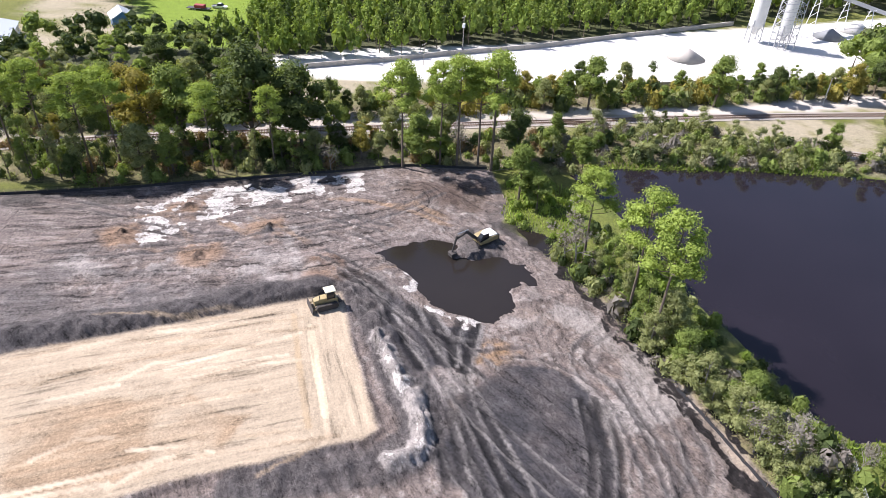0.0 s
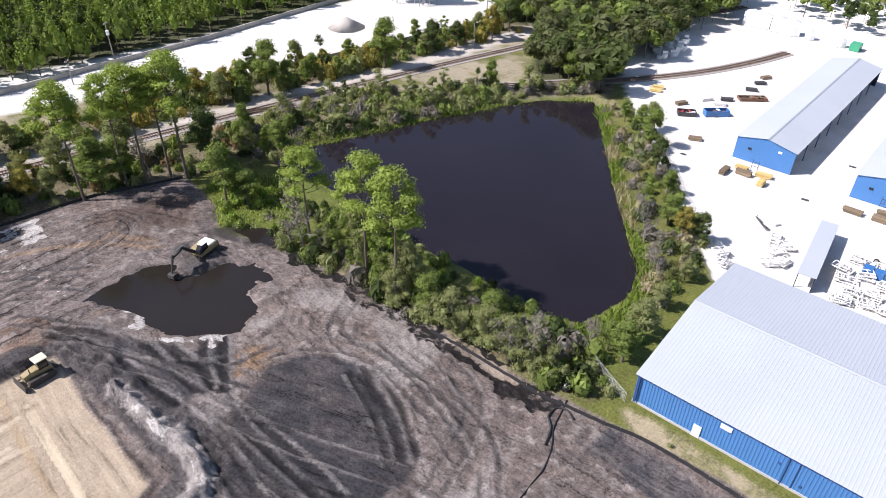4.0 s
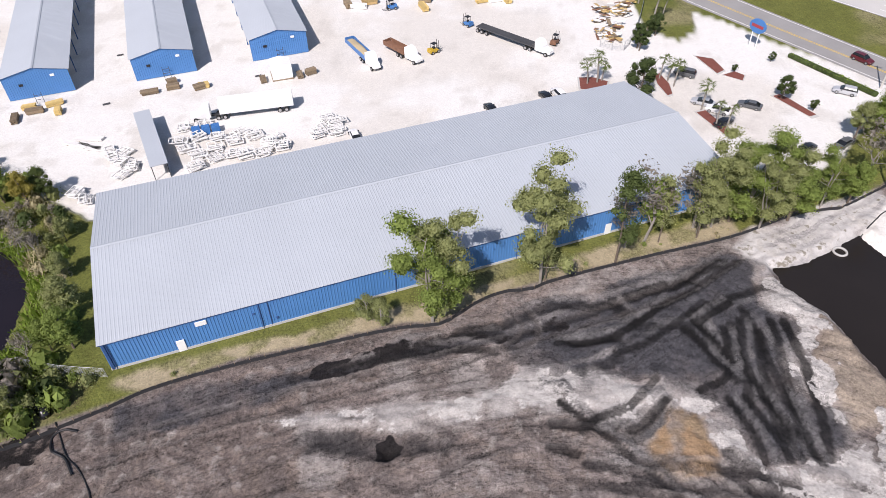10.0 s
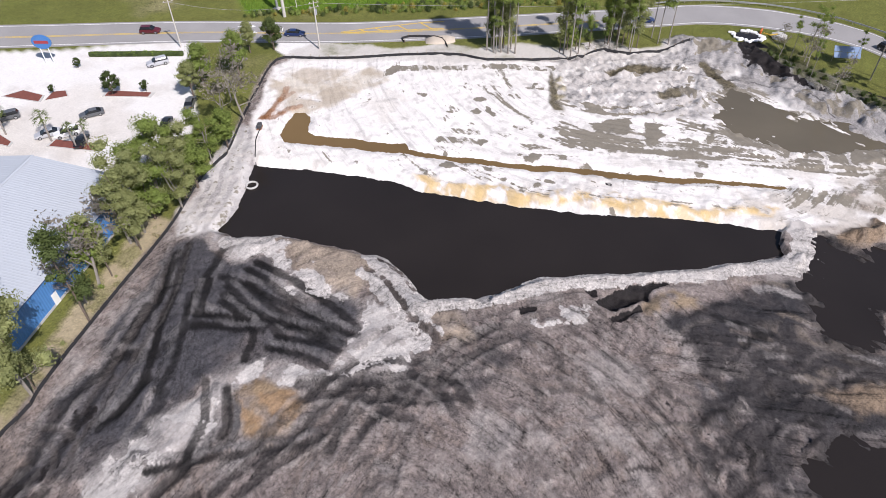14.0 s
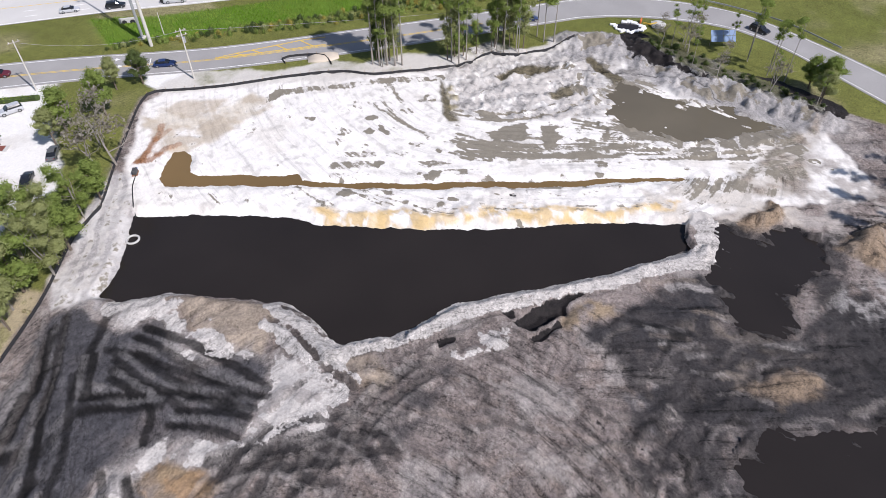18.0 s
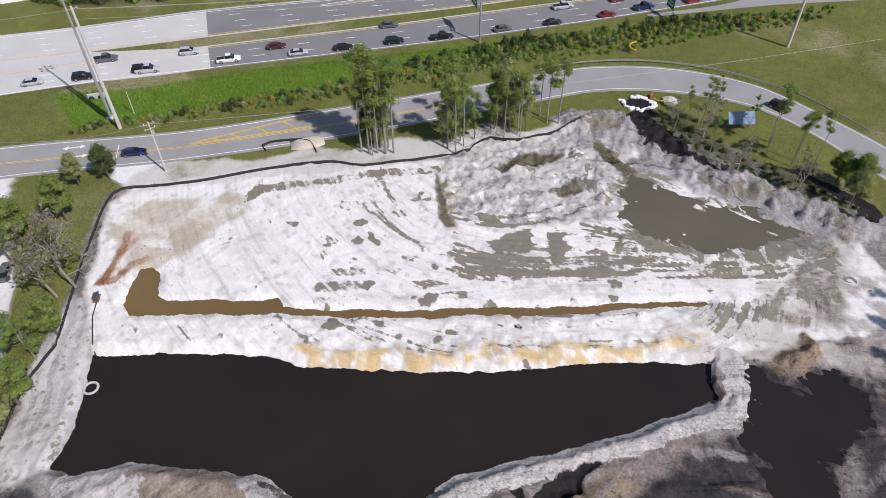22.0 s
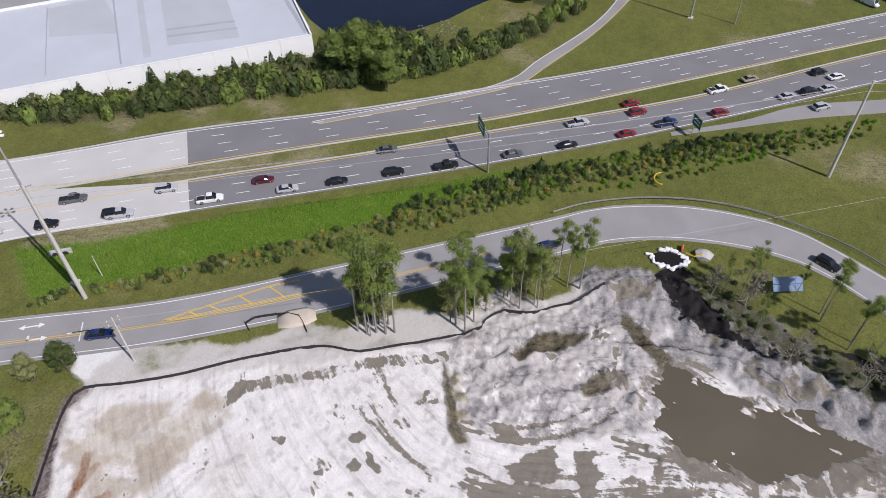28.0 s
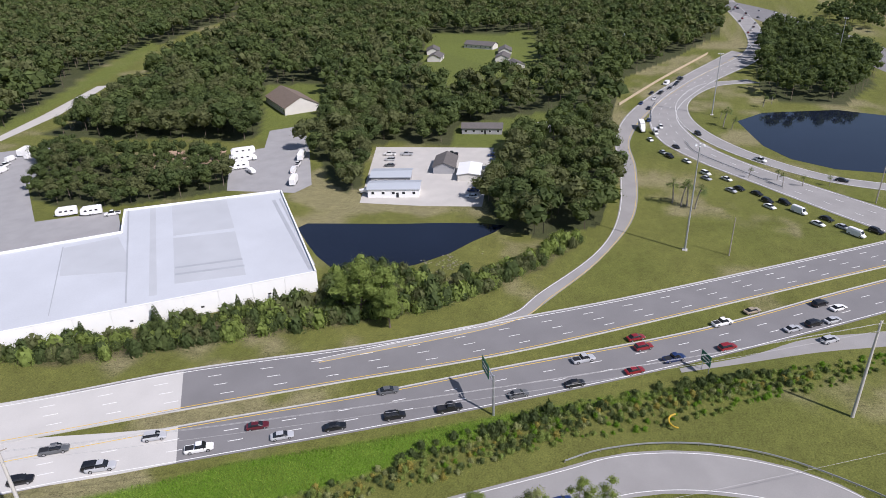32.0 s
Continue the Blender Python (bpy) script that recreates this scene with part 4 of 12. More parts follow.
def axis_lines(lo, hi, step, far, slow):
    """Grid lines: close together from lo to hi, slowly opening on the sides named, then quickly."""
    a = list(np.arange(lo, hi + step / 2, step))
    for sign in (-1, 1):
        p, s = (a[0] if sign < 0 else a[-1]), step
        out = []
        while abs(p) < far:
            near = abs(p) < 330 and sign in slow
            s = min(s * 1.05, 2.4) if near else min(s * 1.2, 8.0) if abs(p) < 640 else s * 1.3
            p += sign * s
            out.append(p)
        a = out[::-1] + a if sign < 0 else a + out
    return np.array(a)


GX, GY = axis_lines(-122.0, 168.0, 0.36, 4200.0, (-1, 1)), axis_lines(-60.0, 100.0, 0.36, 4200.0, (1,))
NX, NY = len(GX), len(GY)
X, Y = [a.ravel() for a in np.meshgrid(GX, GY)]
WX = X + 3.0 * (fbm(X, Y, 7.0, 11) - 0.5) + 1.6 * (fbm(X, Y, 1.7, 12, 3) - 0.5)
WY = Y + 3.0 * (fbm(X, Y, 7.0, 21) - 0.5) + 1.6 * (fbm(X, Y, 1.7, 22, 3) - 0.5)
HGT = np.zeros(X.shape)
SOIL = np.zeros((X.size, 3))
WET = np.zeros(X.size)


def field(pts, closed, margin, warp=1.0):
    """Indices near an outline, with their signed distance (inside negative) and length along it."""
    p = np.array(pts)
    k = np.where((X > p[:, 0].min() - margin) & (X < p[:, 0].max() + margin) & (Y > p[:, 1].min() - margin) & (Y < p[:, 1].max() + margin))[0]
    x, y = X[k] + (WX[k] - X[k]) * warp, Y[k] + (WY[k] - Y[k]) * warp
    d, s = line_dist(x, y, pts, closed)
    if closed:
        d = np.where(inside(x, y, list(pts)), -d, d)
    return k, d, s


def ramp(d, a, b):
    v = np.clip((d - a) / (b - a), 0, 1)
    return v * v * (3 - 2 * v)


LAY = np.zeros((X.size, 3))


def tint(k, w, color, wet=None, layer=None):
    """Mix a soil in. Black muck, white sand and grey silt are kept apart as crisp-edged layers."""
    w = np.clip(w, 0, 1)
    lum = sum(color) / 3
    if layer is None:
        layer = 0 if lum < 0.046 else 1 if lum > 0.33 and color[0] - color[2] < 0.12 else -1
    LAY[k] *= (1 - w)[:, None]
    if layer >= 0:
        LAY[k, layer] += w
    else:
        SOIL[k] = SOIL[k] * (1 - w)[:, None] + np.array(color) * w[:, None]
    if wet is not None:
        WET[k] = WET[k] * (1 - w) + wet * w


def area(pts, color, soft=1.0, amount=1.0, patchy=0.0, size=5.0, seed=1, wet=None, warp=1.0, height=0.0, slope=2.0, layer=None):
    """Lay a kind of soil over an outline; patchy breaks it up."""
    soft = 0.3 + 0.4 * soft
    k, d, s = field(pts, True, 4 + soft, warp)
    w = 1 - ramp(d, -soft, soft)
    if patchy:
        w = w * np.clip((fbm(X[k], Y[k], size, seed, 5) - 0.5) * 12 * patchy + 1 - patchy * 0.6, 0, 1)
    tint(k, w * amount, color, wet, layer)
    if height:
        HGT[k] += height * (1 - ramp(d, -slope, 0.3))


def streak(pts, width, color, amount=1.0, wet=None, height=0.0, seed=3, warp=0.6, broken=0.4, layer=None):
    """A track or ridge along a line."""
    k, d, s = field(pts, False, width + 4, warp)
    w = 1 - ramp(d, width * 0.66, width * 0.96)
    if broken:
        w = w * np.clip(1 - broken + (fbm(s, d * 3, 6.0, seed) - 0.45) * 4 * broken, 0, 1)
    tint(k, w * amount, color, wet, layer)
    if height:
        HGT[k] += height * (1 - ramp(d, 0, width)) * (0.7 + 0.6 * fbm(X[k], Y[k], 2.0, seed + 5))


def basin(pts, level, depth=1.6, bank=2.5, warp=0.5):
    """Dig a pond whose waterline follows the outline."""
    k, d, s = field(pts, True, bank + 4, warp)
    h = np.where(d < 0, level - np.minimum(depth, -d * 0.45), level + (0 - level) * ramp(d, 0, bank))
    w = np.where(d < bank, 1.0, 0.0)
    HGT[k] = np.where(w > 0, np.minimum(HGT[k], h), HGT[k])
    HGT[k] = np.where((d > 0) & (d < 4.5), np.maximum(HGT[k], level + 0.04 + 0.10 * d), HGT[k])


MUD, MUD2 = (0.236, 0.198, 0.180), (0.170, 0.142, 0.131)
SLATE = (0.060, 0.058, 0.063)
MUCK, BLACK = (0.042, 0.038, 0.038), (0.020, 0.017, 0.017)
WHITE, PALE, TAN, OCHRE = (0.62, 0.60, 0.57), (0.40, 0.375, 0.35), (0.355, 0.288, 0.210), (0.46, 0.32, 0.13)
BROWN, EARTH = (0.21, 0.145, 0.085), (0.26, 0.20, 0.145)
GRASS, GRASS2, DRY = (0.104, 0.121, 0.026), (0.152, 0.153, 0.042), (0.29, 0.250, 0.150)
LITTER = (0.050, 0.058, 0.026)
GRAVEL = (0.66, 0.645, 0.615)

# grass everywhere first, with dry and lush patches
g = fbm(X, Y, 40.0, 5)
SOIL[:] = np.array(GRASS) * (1 - g)[:, None] + np.array(GRASS2) * g[:, None]
SOIL[:] *= (0.8 + 0.4 * fbm(X, Y, 5.0, 6))[:, None]
tint(np.arange(X.size), ramp(fbm(X, Y, 25.0, 8), 0.54, 0.70) * 0.6, DRY)
kq, dq, sq = field([(-118, -150), (-262, -150), (-222, 60), (-205, 215), (-128, 215), (-122, 126), (-130, 90), (-130, 40), (-123, 15), (-122, -8)], True, 4, 0.5)
tint(kq, (dq < 0) * ramp(fbm(X[kq], Y[kq], 9.0, 61), 0.34, 0.56) * 0.85, (0.33, 0.285, 0.21), layer=-1)
for wd in (WOOD_NW, WOOD_MID, WOOD_LOT, WOOD_ISLE, WOOD_W, WOOD_YARD, [(-184, -58), (-262, -140), (-420, -150), (-430, 240), (-300, 250), (-252, 115), (-229, 66), (-204, 6)]):
    kq, dq, sq = field(wd, True, 4, 0.3)
    tint(kq, (dq < 0) * 0.9, LITTER, layer=-1)
for wd in (CLEAR_A, CLEAR_B, [(489, 195), (688, 268), (720, 174), (512, 118)], [(359, 229), (467, 298), (477, 259), (369, 196), (345, 195)], CORRIDOR):
    kq, dq, sq = field(wd, True, 4, 0.3)
    tint(kq, (dq < 0) * 0.85, (0.125, 0.150, 0.034), layer=-1)
kq, dq, sq = field(LAWN_W, True, 4, 0.3)
tint(kq, (dq < 0) * 0.95, (0.165, 0.235, 0.030), layer=-1)
for wd in (BELT_RAIL, BELT_NPOND, BELT_PLANT, BELT_WEST, HEDGE_N, BANK_W):
    kq, dq, sq = field(wd, True, 4, 0.6)
    tint(kq, (1 - ramp(dq, -1.5, 1.0)) * (0.5 + 0.5 * fbm(X[kq], Y[kq], 6.0, 9)), (0.125, 0.105, 0.062), layer=-1)
kq, dq, sq = field(REED_HWY, True, 4, 0.4)
tint(kq, (1 - ramp(dq, -1.0, 1.0)) * 0.95, (0.105, 0.185, 0.018), layer=-1)
verge = VERGE_HALL
kq, dq, sq = field(verge, True, 4, 0.6)
tint(kq, (1 - ramp(dq, 0.5, 2.0)) * (0.45 + 0.55 * ramp(fbm(X[kq], Y[kq], 3.0, 10), 0.40, 0.55)), (0.34, 0.285, 0.185), layer=-1)

DRAG = np.column_stack([X * 0.94 + Y * 0.34, Y * 0.94 - X * 0.34, np.zeros(X.size)])


def comb(where, guide, amount, edge=2.0):
    """Scrape marks along a guide line, or along a direction in degrees, inside an outline."""
    k, d, s = field(where, True, 1.0, 0.2)
    k = k[d < 0]
    w = amount * ramp(-d[d < 0], 0, edge)
    if isinstance(guide, (int, float)):
        c, n_ = math.cos(radians(guide)), math.sin(radians(guide))
        DRAG[k, 0], DRAG[k, 1] = Y[k] * c - X[k] * n_, X[k] * c + Y[k] * n_
    else:
        DRAG[k, 0], DRAG[k, 1] = line_dist(X[k], Y[k], [tuple(q) for q in smooth_line(guide, 3.0)])
    DRAG[k, 0] += 1.2 * (fbm(X[k], Y[k], 16.0, 130, 2) - 0.5)
    DRAG[k, 2] = w


# the disturbed site
SITE = [(-112, -140), (-104.9, -88.3), (-114.0, -44.7), (-119.6, -21.0), (-123.4, -6.0), (-123.0, 13.0), (-108, 16), (-99.4, 14.2), (-88.5, 25.0), (-68.4, 33.0),
        (-56.2, 38.7), (-40.0, 45.3), (-29.0, 50.8), (-15.0, 57.3), (7.7, 63.6), (13.0, 64.3), (19.0, 68.5), (31.0, 72.7), (47.0, 78.0), (60.0, 82.0), (73.2, 88.0),
        (86.0, 92.0), (101.5, 101.0), (112.0, 106.0), (117.0, 104.0), (123.5, 91.5), (131.0, 84.0), (137.5, 73.5), (138.5, 65.0), (149.0, 48.0), (156.0, 44.0), (160.0, 36.0),
        (167.5, 28.5), (173.0, 20.0), (169.0, 8.0), (162.0, -2.0), (160.0, -12.0), (157.0, -27.0), (150.0, -60.0), (120, -120), (0, -150)]
k, d, s = field(SITE, True, 6, 0.3)
tint(k, 1 - ramp(d, -0.4, 0.6), MUD)
ki = k[d < 0]
xr, yr = X[ki], Y[ki]
a1, a3, a4 = fbm(xr, yr, 22.0, 31), fbm(xr, yr, 2.4, 33, 5), fbm(xr, yr, 1.1, 34, 3)
turn = 3.2 * (fbm(xr, yr, 45.0, 35) - 0.5)
ua, va = xr * np.cos(turn) + yr * np.sin(turn), -xr * np.sin(turn) + yr * np.cos(turn)
a2 = fbm(ua * 0.16 + WX[ki] * 0.05, va + (WY[ki] - yr) * 0.4, 1.5, 32, 4)
a5 = fbm(va * 0.12, ua + (WX[ki] - xr) * 0.4, 1.3, 37, 4)
tint(ki, (1 - ramp(xr, -10.0, 34.0)) * 0.9, (0.142, 0.113, 0.100))
tint(ki, ramp(a1, 0.42, 0.58) * 0.6, MUD2)
tint(ki, ramp(a2, 0.52, 0.64) * 0.5, (0.225, 0.196, 0.180))
tint(ki, ramp(a2, 0.46, 0.34) * 0.45, (0.090, 0.076, 0.070))
tint(ki, ramp(a5, 0.58, 0.68) * 0.4, (0.205, 0.160, 0.132))
tint(ki, ramp(a3, 0.56, 0.66) * 0.4, (0.085, 0.073, 0.068))
tint(ki, ramp(a4, 0.64, 0.76) * 0.5, (0.33, 0.30, 0.275), layer=-1)
HGT[ki] += (0.5 * (a1 - 0.5) + 0.5 * (a2 - 0.5) + 0.7 * (a3 - 0.5) + 0.35 * (a4 - 0.5)) * ramp(-d[d < 0], 0, 3)
tint(ki, ramp(fbm(xr, yr, 9.0, 36, 5), 0.60, 0.70) * 0.45, (0.34, 0.315, 0.295))


comb(SITE, [(-140, -80), (-112, -30), (-92, 0), (-62, 8), (-40, 18), (-8, 34), (25, 44), (60, 40), (84, 6), (104, -40), (120, -90)], 0.42)
comb([(-114, -92), (-121, -20), (-119, 5), (-80, -4), (-79, -24), (-62, -70)], [(-84, -110), (-92, -60), (-98, -30), (-108, -5)], 0.85)
comb(CIRCLE, 41, 0.8, 1.5)
comb(MUCK_E, [(0, 40), (20, 50), (40, 64), (60, 78)], 0.4, 1.5)
comb([(40, 42), (64, 36), (84, 14), (92, -4), (80, -34), (58, -30), (46, 0)], [(58, 46), (66, 30), (64, 10), (52, -12), (48, -40)], 0.55, 2.0)
PAD_END = [(-76.3, -14.7), (-62.4, -11.1), (-47.1, -6.0), (-43.0, -14.5), (-58.0, -19.2), (-74.0, -21.5)]
comb(PAD, 109, 0.95, 0.6)
comb(PAD_END, 16, 0.95, 0.6)
comb(WHITESITE, WHITE_ARC, 0.8, 3.0)
comb(WHITE_STR, WHITE_RUN, 0.9, 3.0)
comb(PUDDLE_RIM, PUDDLE_RUN, 0.9, 2.0)


def tracks(pts, color=BLACK, gauge=2.3, width=0.5, amount=0.85, seed=1, wet=0.5, broken=0.35, depth=0.14, warp=0.15):
    """The two ruts of a machine along a line."""
    p = smooth_line(pts, 1.2)
    for sgn in (-1, 1):
        q = [tuple(a) for a in offset_line(p, sgn * gauge / 2)]
        streak(q, width, color, amount, wet=wet, height=-depth, seed=seed + sgn, broken=broken, warp=warp, layer=-1)
        q = [tuple(a) for a in offset_line(p, sgn * (gauge / 2 + width * 1.1))]
        streak(q, width * 0.5, (0.24, 0.22, 0.205), amount * 0.55, height=depth * 0.8, seed=seed + sgn + 7, broken=0.5, warp=warp)


# west: pad, berms, pools
area(DARK_A, (0.055, 0.050, 0.046), 2.0, 0.85, 0.5, 6, 41)
area(WHITE_A, PALE, 2.0, 1.0, 0.9, 4, 42)
area(WHITE_A, WHITE, 1.0, 0.8, 1.0, 2.5, 43)
area(BROWN_A, (0.10, 0.075, 0.06), 3.0, 0.8, 0.5, 5, 44)
# tree shade painted into the mud colour as a darker patch
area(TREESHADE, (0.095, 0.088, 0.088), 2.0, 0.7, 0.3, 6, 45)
for i in range(26):
    rr = random.Random(400 + i)
    x0, y0 = rr.uniform(-108, -84), rr.uniform(-70, -8)
    streak([(x0, y0), (x0 + rr.uniform(-3, 6), y0 + 7), (x0 + rr.uniform(0, 10), y0 + 14)], rr.uniform(0.4, 0.9), rr.choice([PALE, MUD2, (0.25, 0.17, 0.11)]), 0.6, seed=500 + i)
for q_ in ROOT_HEAPS:
    area([(q_[0] + 4.5 * math.cos(a_) * (1.3 if k_ % 2 else 0.9), q_[1] + 4.5 * math.sin(a_)) for k_, a_ in enumerate(np.linspace(0, 6.28, 8)[:-1])], (0.215, 0.140, 0.092), 3.0, 0.8, 0.3, 3, 46, height=0.3)
    area([(q_[0] + 1.6 * math.cos(a_), q_[1] + 1.3 * math.sin(a_)) for a_ in np.linspace(0, 6.28, 7)[:-1]], (0.045, 0.034, 0.028), 0.6, 0.95, 0.3, 1.5, 47, height=0.9, slope=1.2, layer=-1)
area(BROWN_W2, (0.150, 0.098, 0.068), 2.5, 0.85, 0.4, 4, 49, height=0.4)
area(BROWN_W3, (0.085, 0.062, 0.052), 2.5, 0.85, 0.3, 4, 50, height=0.5)
streak(BERM_DARK, 4.0, (0.066, 0.060, 0.060), 0.95, height=1.0, broken=0.15)
streak(BERM_W, 4.2, (0.066, 0.060, 0.060), 0.95, height=0.5, broken=0.1)
kz, dz_, sz_ = field(BERM_W, False, 6, 0.6)
HGT[kz] += (1 - ramp(dz_, 1.5, 4.0)) * 1.1 * (fbm(X[kz], Y[kz], 1.6, 52, 3) - 0.42)
area(PAD, TAN, 0.5, 1.0, warp=0.25)
area(PAD_BROWN, (0.27, 0.185, 0.115), 1.2, 0.75, 0.3, 8, 47)
kp, dp, sp = field(PAD, True, 3, 0.25)
kin = kp[dp < 0.6]
HGT[kin] = 0.35 + 0.02 * (fbm(X[kin], Y[kin], 3.0, 48) - 0.5)
u, v = X[kin] * 0.95 + Y[kin] * 0.30, -X[kin] * 0.30 + Y[kin] * 0.95
for ln_, c in ((PAD_LANE, (0.36, 0.27, 0.17)), (PAD_LANE2, (0.55, 0.46, 0.33))):
    streak(ln_, 0.6, c, 0.8, warp=0.1, broken=0.2)
streak(BERM_WHITE, 1.9, (0.33, 0.30, 0.28), 0.9, height=0.9, broken=0.35, seed=9, warp=1.2, layer=-1)
streak(BERM_WHITE, 1.2, PALE, 0.75, height=0.5, broken=0.6, seed=19, warp=1.3)
for i in range(46):
    rr = random.Random(560 + i)
    f_ = rr.uniform(0.0, 1.0)
    q0 = np.array((-45.5, -8.5)) * (1 - f_) + np.array((-75.0, -17.5)) * f_ + np.array((0.33, -0.94)) * rr.uniform(1, 34)
    a_, l_ = radians(109 + rr.gauss(0, 7)), rr.uniform(8, 26)
    q1 = q0 - np.array((math.cos(a_), math.sin(a_))) * l_
    streak([tuple(q0), tuple((q0 + q1) / 2 + np.array((rr.gauss(0, 0.7), 0))), tuple(q1)], rr.uniform(0.35, 0.6), rr.choice([(0.27, 0.205, 0.14), (0.31, 0.24, 0.165), (0.53, 0.45, 0.34)]), 0.75, seed=570 + i, warp=0.15, broken=0.45, layer=-1)
area(CIRCLE, (0.038, 0.037, 0.041), 1.2, 0.97, 0.08, 6, 51, layer=-1)
kc, dc, sc_ = field(CIRCLE, True, 2)
kk = kc[dc < -1]
HGT[kk] *= 0.35
for i, q_ in enumerate(TRACKS_CIRCLE):
    tracks(q_, (0.012, 0.011, 0.012), gauge=2.2, width=0.8, seed=660 + 4 * i, broken=0.3, amount=0.85)
area(ORANGE_W, (0.235, 0.150, 0.085), 1.2, 0.9, 0.4, 2, 57)
area(MUCK_W, (0.030, 0.028, 0.032), 1.0, 1.0, 0.1, 3, 53, wet=0.9, layer=-1)
for i, q_ in enumerate(TRACKS_DIG):
    streak(q_, 1.0, (0.010, 0.009, 0.010), 0.95, wet=0.8, seed=620 + i, broken=0.2, height=-0.15, warp=0.1, layer=-1)
    streak([tuple(p_) for p_ in offset_line(np.array(q_), 1.0)], 0.5, (0.20, 0.185, 0.175), 0.8, seed=640 + i, height=0.15, warp=0.3, layer=-1)
area(WHITE_DIG, (0.36, 0.33, 0.31), 0.8, 1.0, 0.3, 2, 58, height=0.35)
area(WHITE_DIG2, (0.36, 0.33, 0.31), 0.8, 1.0, 0.3, 2, 59, height=0.35)
area(WET_W, (0.040, 0.036, 0.035), 1.0, 0.85, 0.3, 3, 55, wet=1.0, layer=-1)
streak(DITCH_A, 2.6, (0.035, 0.027, 0.022), 0.95, wet=1.0, height=-0.25, broken=0.35, warp=1.8)
streak(SPIT_A, 1.2, (0.26, 0.21, 0.16), 0.8, height=0.1, broken=0.5, warp=1.5)

for i, pts in enumerate(([(-78, -12), (-66, -2), (-56, 4), (-45, 12), (-34, 22)], [(-74, -10), (-64, 1), (-52, 2), (-40, 6), (-30, 14)], [(-88, -20), (-79, -8), (-66, 3), (-58, 10)],
                         [(-33, 30), (-44, 30), (-56, 27), (-63, 18), (-62, 8)], [(-70, 30), (-62, 24), (-50, 30), (-38, 33)], [(-30, 24), (-40, 36), (-52, 36)], [(-96, -60), (-92, -40), (-95, -20), (-88, -6)],
                         [(-104, -80), (-98, -50), (-103, -30), (-97, -8)], [(-84, -70), (-90, -40), (-100, -14), (-112, 2)], [(-26, 30), (-34, 34), (-47, 33), (-58, 30)])):
    tracks(pts, (0.055, 0.05, 0.05), seed=900 + i * 3, broken=0.45, amount=0.8)

# along the fence and the eastern muck field
area(MUCK_E, SLATE, 1.6, 1.0, 0.1, 5, 61, wet=0.55, layer=-1)
area(BAND_E, SLATE, 0.8, 0.95, 0.12, 3, 60, wet=0.6, layer=-1)
for i, q_ in enumerate(BAND_STREAKS):
    streak([tuple(a_) for a_ in smooth_line(q_, 1.5)], 0.95, (0.010, 0.009, 0.009), 0.95, wet=0.8, seed=590 + i, broken=0.3, height=-0.15, warp=0.25, layer=-1)
    streak([tuple(a_) for a_ in offset_line(smooth_line(q_, 1.5), 1.7)], 0.6, (0.19, 0.175, 0.168), 0.75, seed=630 + i, broken=0.6, height=0.1, warp=0.3, layer=-1)
streak(MUCKBAND2, 1.8, (0.036, 0.033, 0.034), 0.85, wet=0.7, broken=0.4)
area(PIT, (0.042, 0.038, 0.038), 0.8, 0.95, 0.15, 3, 62, wet=0.5, height=-0.3, layer=-1)
area(PIT_DEEP, BLACK, 0.5, 1.0, wet=0.5, height=-1.2)
area(MUCK_SE, (0.050, 0.046, 0.047), 1.5, 0.85, 0.5, 2.5, 63, wet=0.5, layer=-1)
for nm, sd in ((WHITE_B, 64), (WHITE_D, 66), (WHITE_F, 67), (WHITE_G, 68), (WHITE_H, 69)):
    area(nm, (0.36, 0.335, 0.315), 1.6, 0.9, 0.2, 4, sd, height=0.3, layer=-1)
    area(nm, (0.48, 0.45, 0.42), 0.8, 0.85, 0.8, 2.5, sd + 10)
area(WHITE_E, (0.38, 0.355, 0.33), 1.0, 1.0, 0.3, 4, 72, height=0.4)
area(TAN_E, (0.235, 0.190, 0.150), 1.2, 0.95, 0.2, 3, 73, height=0.5)
area(TAN_E2, (0.21, 0.165, 0.125), 1.0, 0.9, 0.3, 3, 74, height=0.3)
area(ORANGE, (0.27, 0.195, 0.120), 1.0, 0.95, 0.2, 3, 70, height=0.6)
area(ORANGE, (0.33, 0.20, 0.10), 0.5, 0.5, 0.8, 2, 71)
for i, q_ in enumerate(TRACKS_FIELD + TRACKS_FIELD_B):
    p_ = smooth_line(q_, 1.2)
    streak([tuple(a_) for a_ in p_], 0.85 if i < 9 else 0.7, (0.009, 0.008, 0.008), 0.95, wet=0.6, seed=740 + i, broken=0.2, height=-0.06, warp=0.08, layer=-1)
    streak([tuple(a_) for a_ in offset_line(p_, 1.25)], 0.6, (0.135, 0.128, 0.126), 0.75, seed=780 + i, broken=0.6, height=0.05, warp=0.2, layer=-1)
for i, q_ in enumerate(TRACKS_CROSS):
    tracks(q_, (0.030, 0.027, 0.027), gauge=2.4, width=0.9, seed=810 + 4 * i, broken=0.3, amount=0.9, wet=0.6)
area([(71.8, 49.2), (72.7, 46.7), (71.3, 42.9), (67.8, 37.0), (62.8, 31.2), (59.1, 31.3), (55.2, 37.8), (51.7, 38.7), (49.5, 42.4), (52.7, 41.4), (57.9, 41.1), (62.4, 43.3), (61.6, 40.6), (63.5, 39.0), (67.9, 46.2)], (0.46, 0.43, 0.41), 1.0, 0.9, 0.45, 2.5, 177)
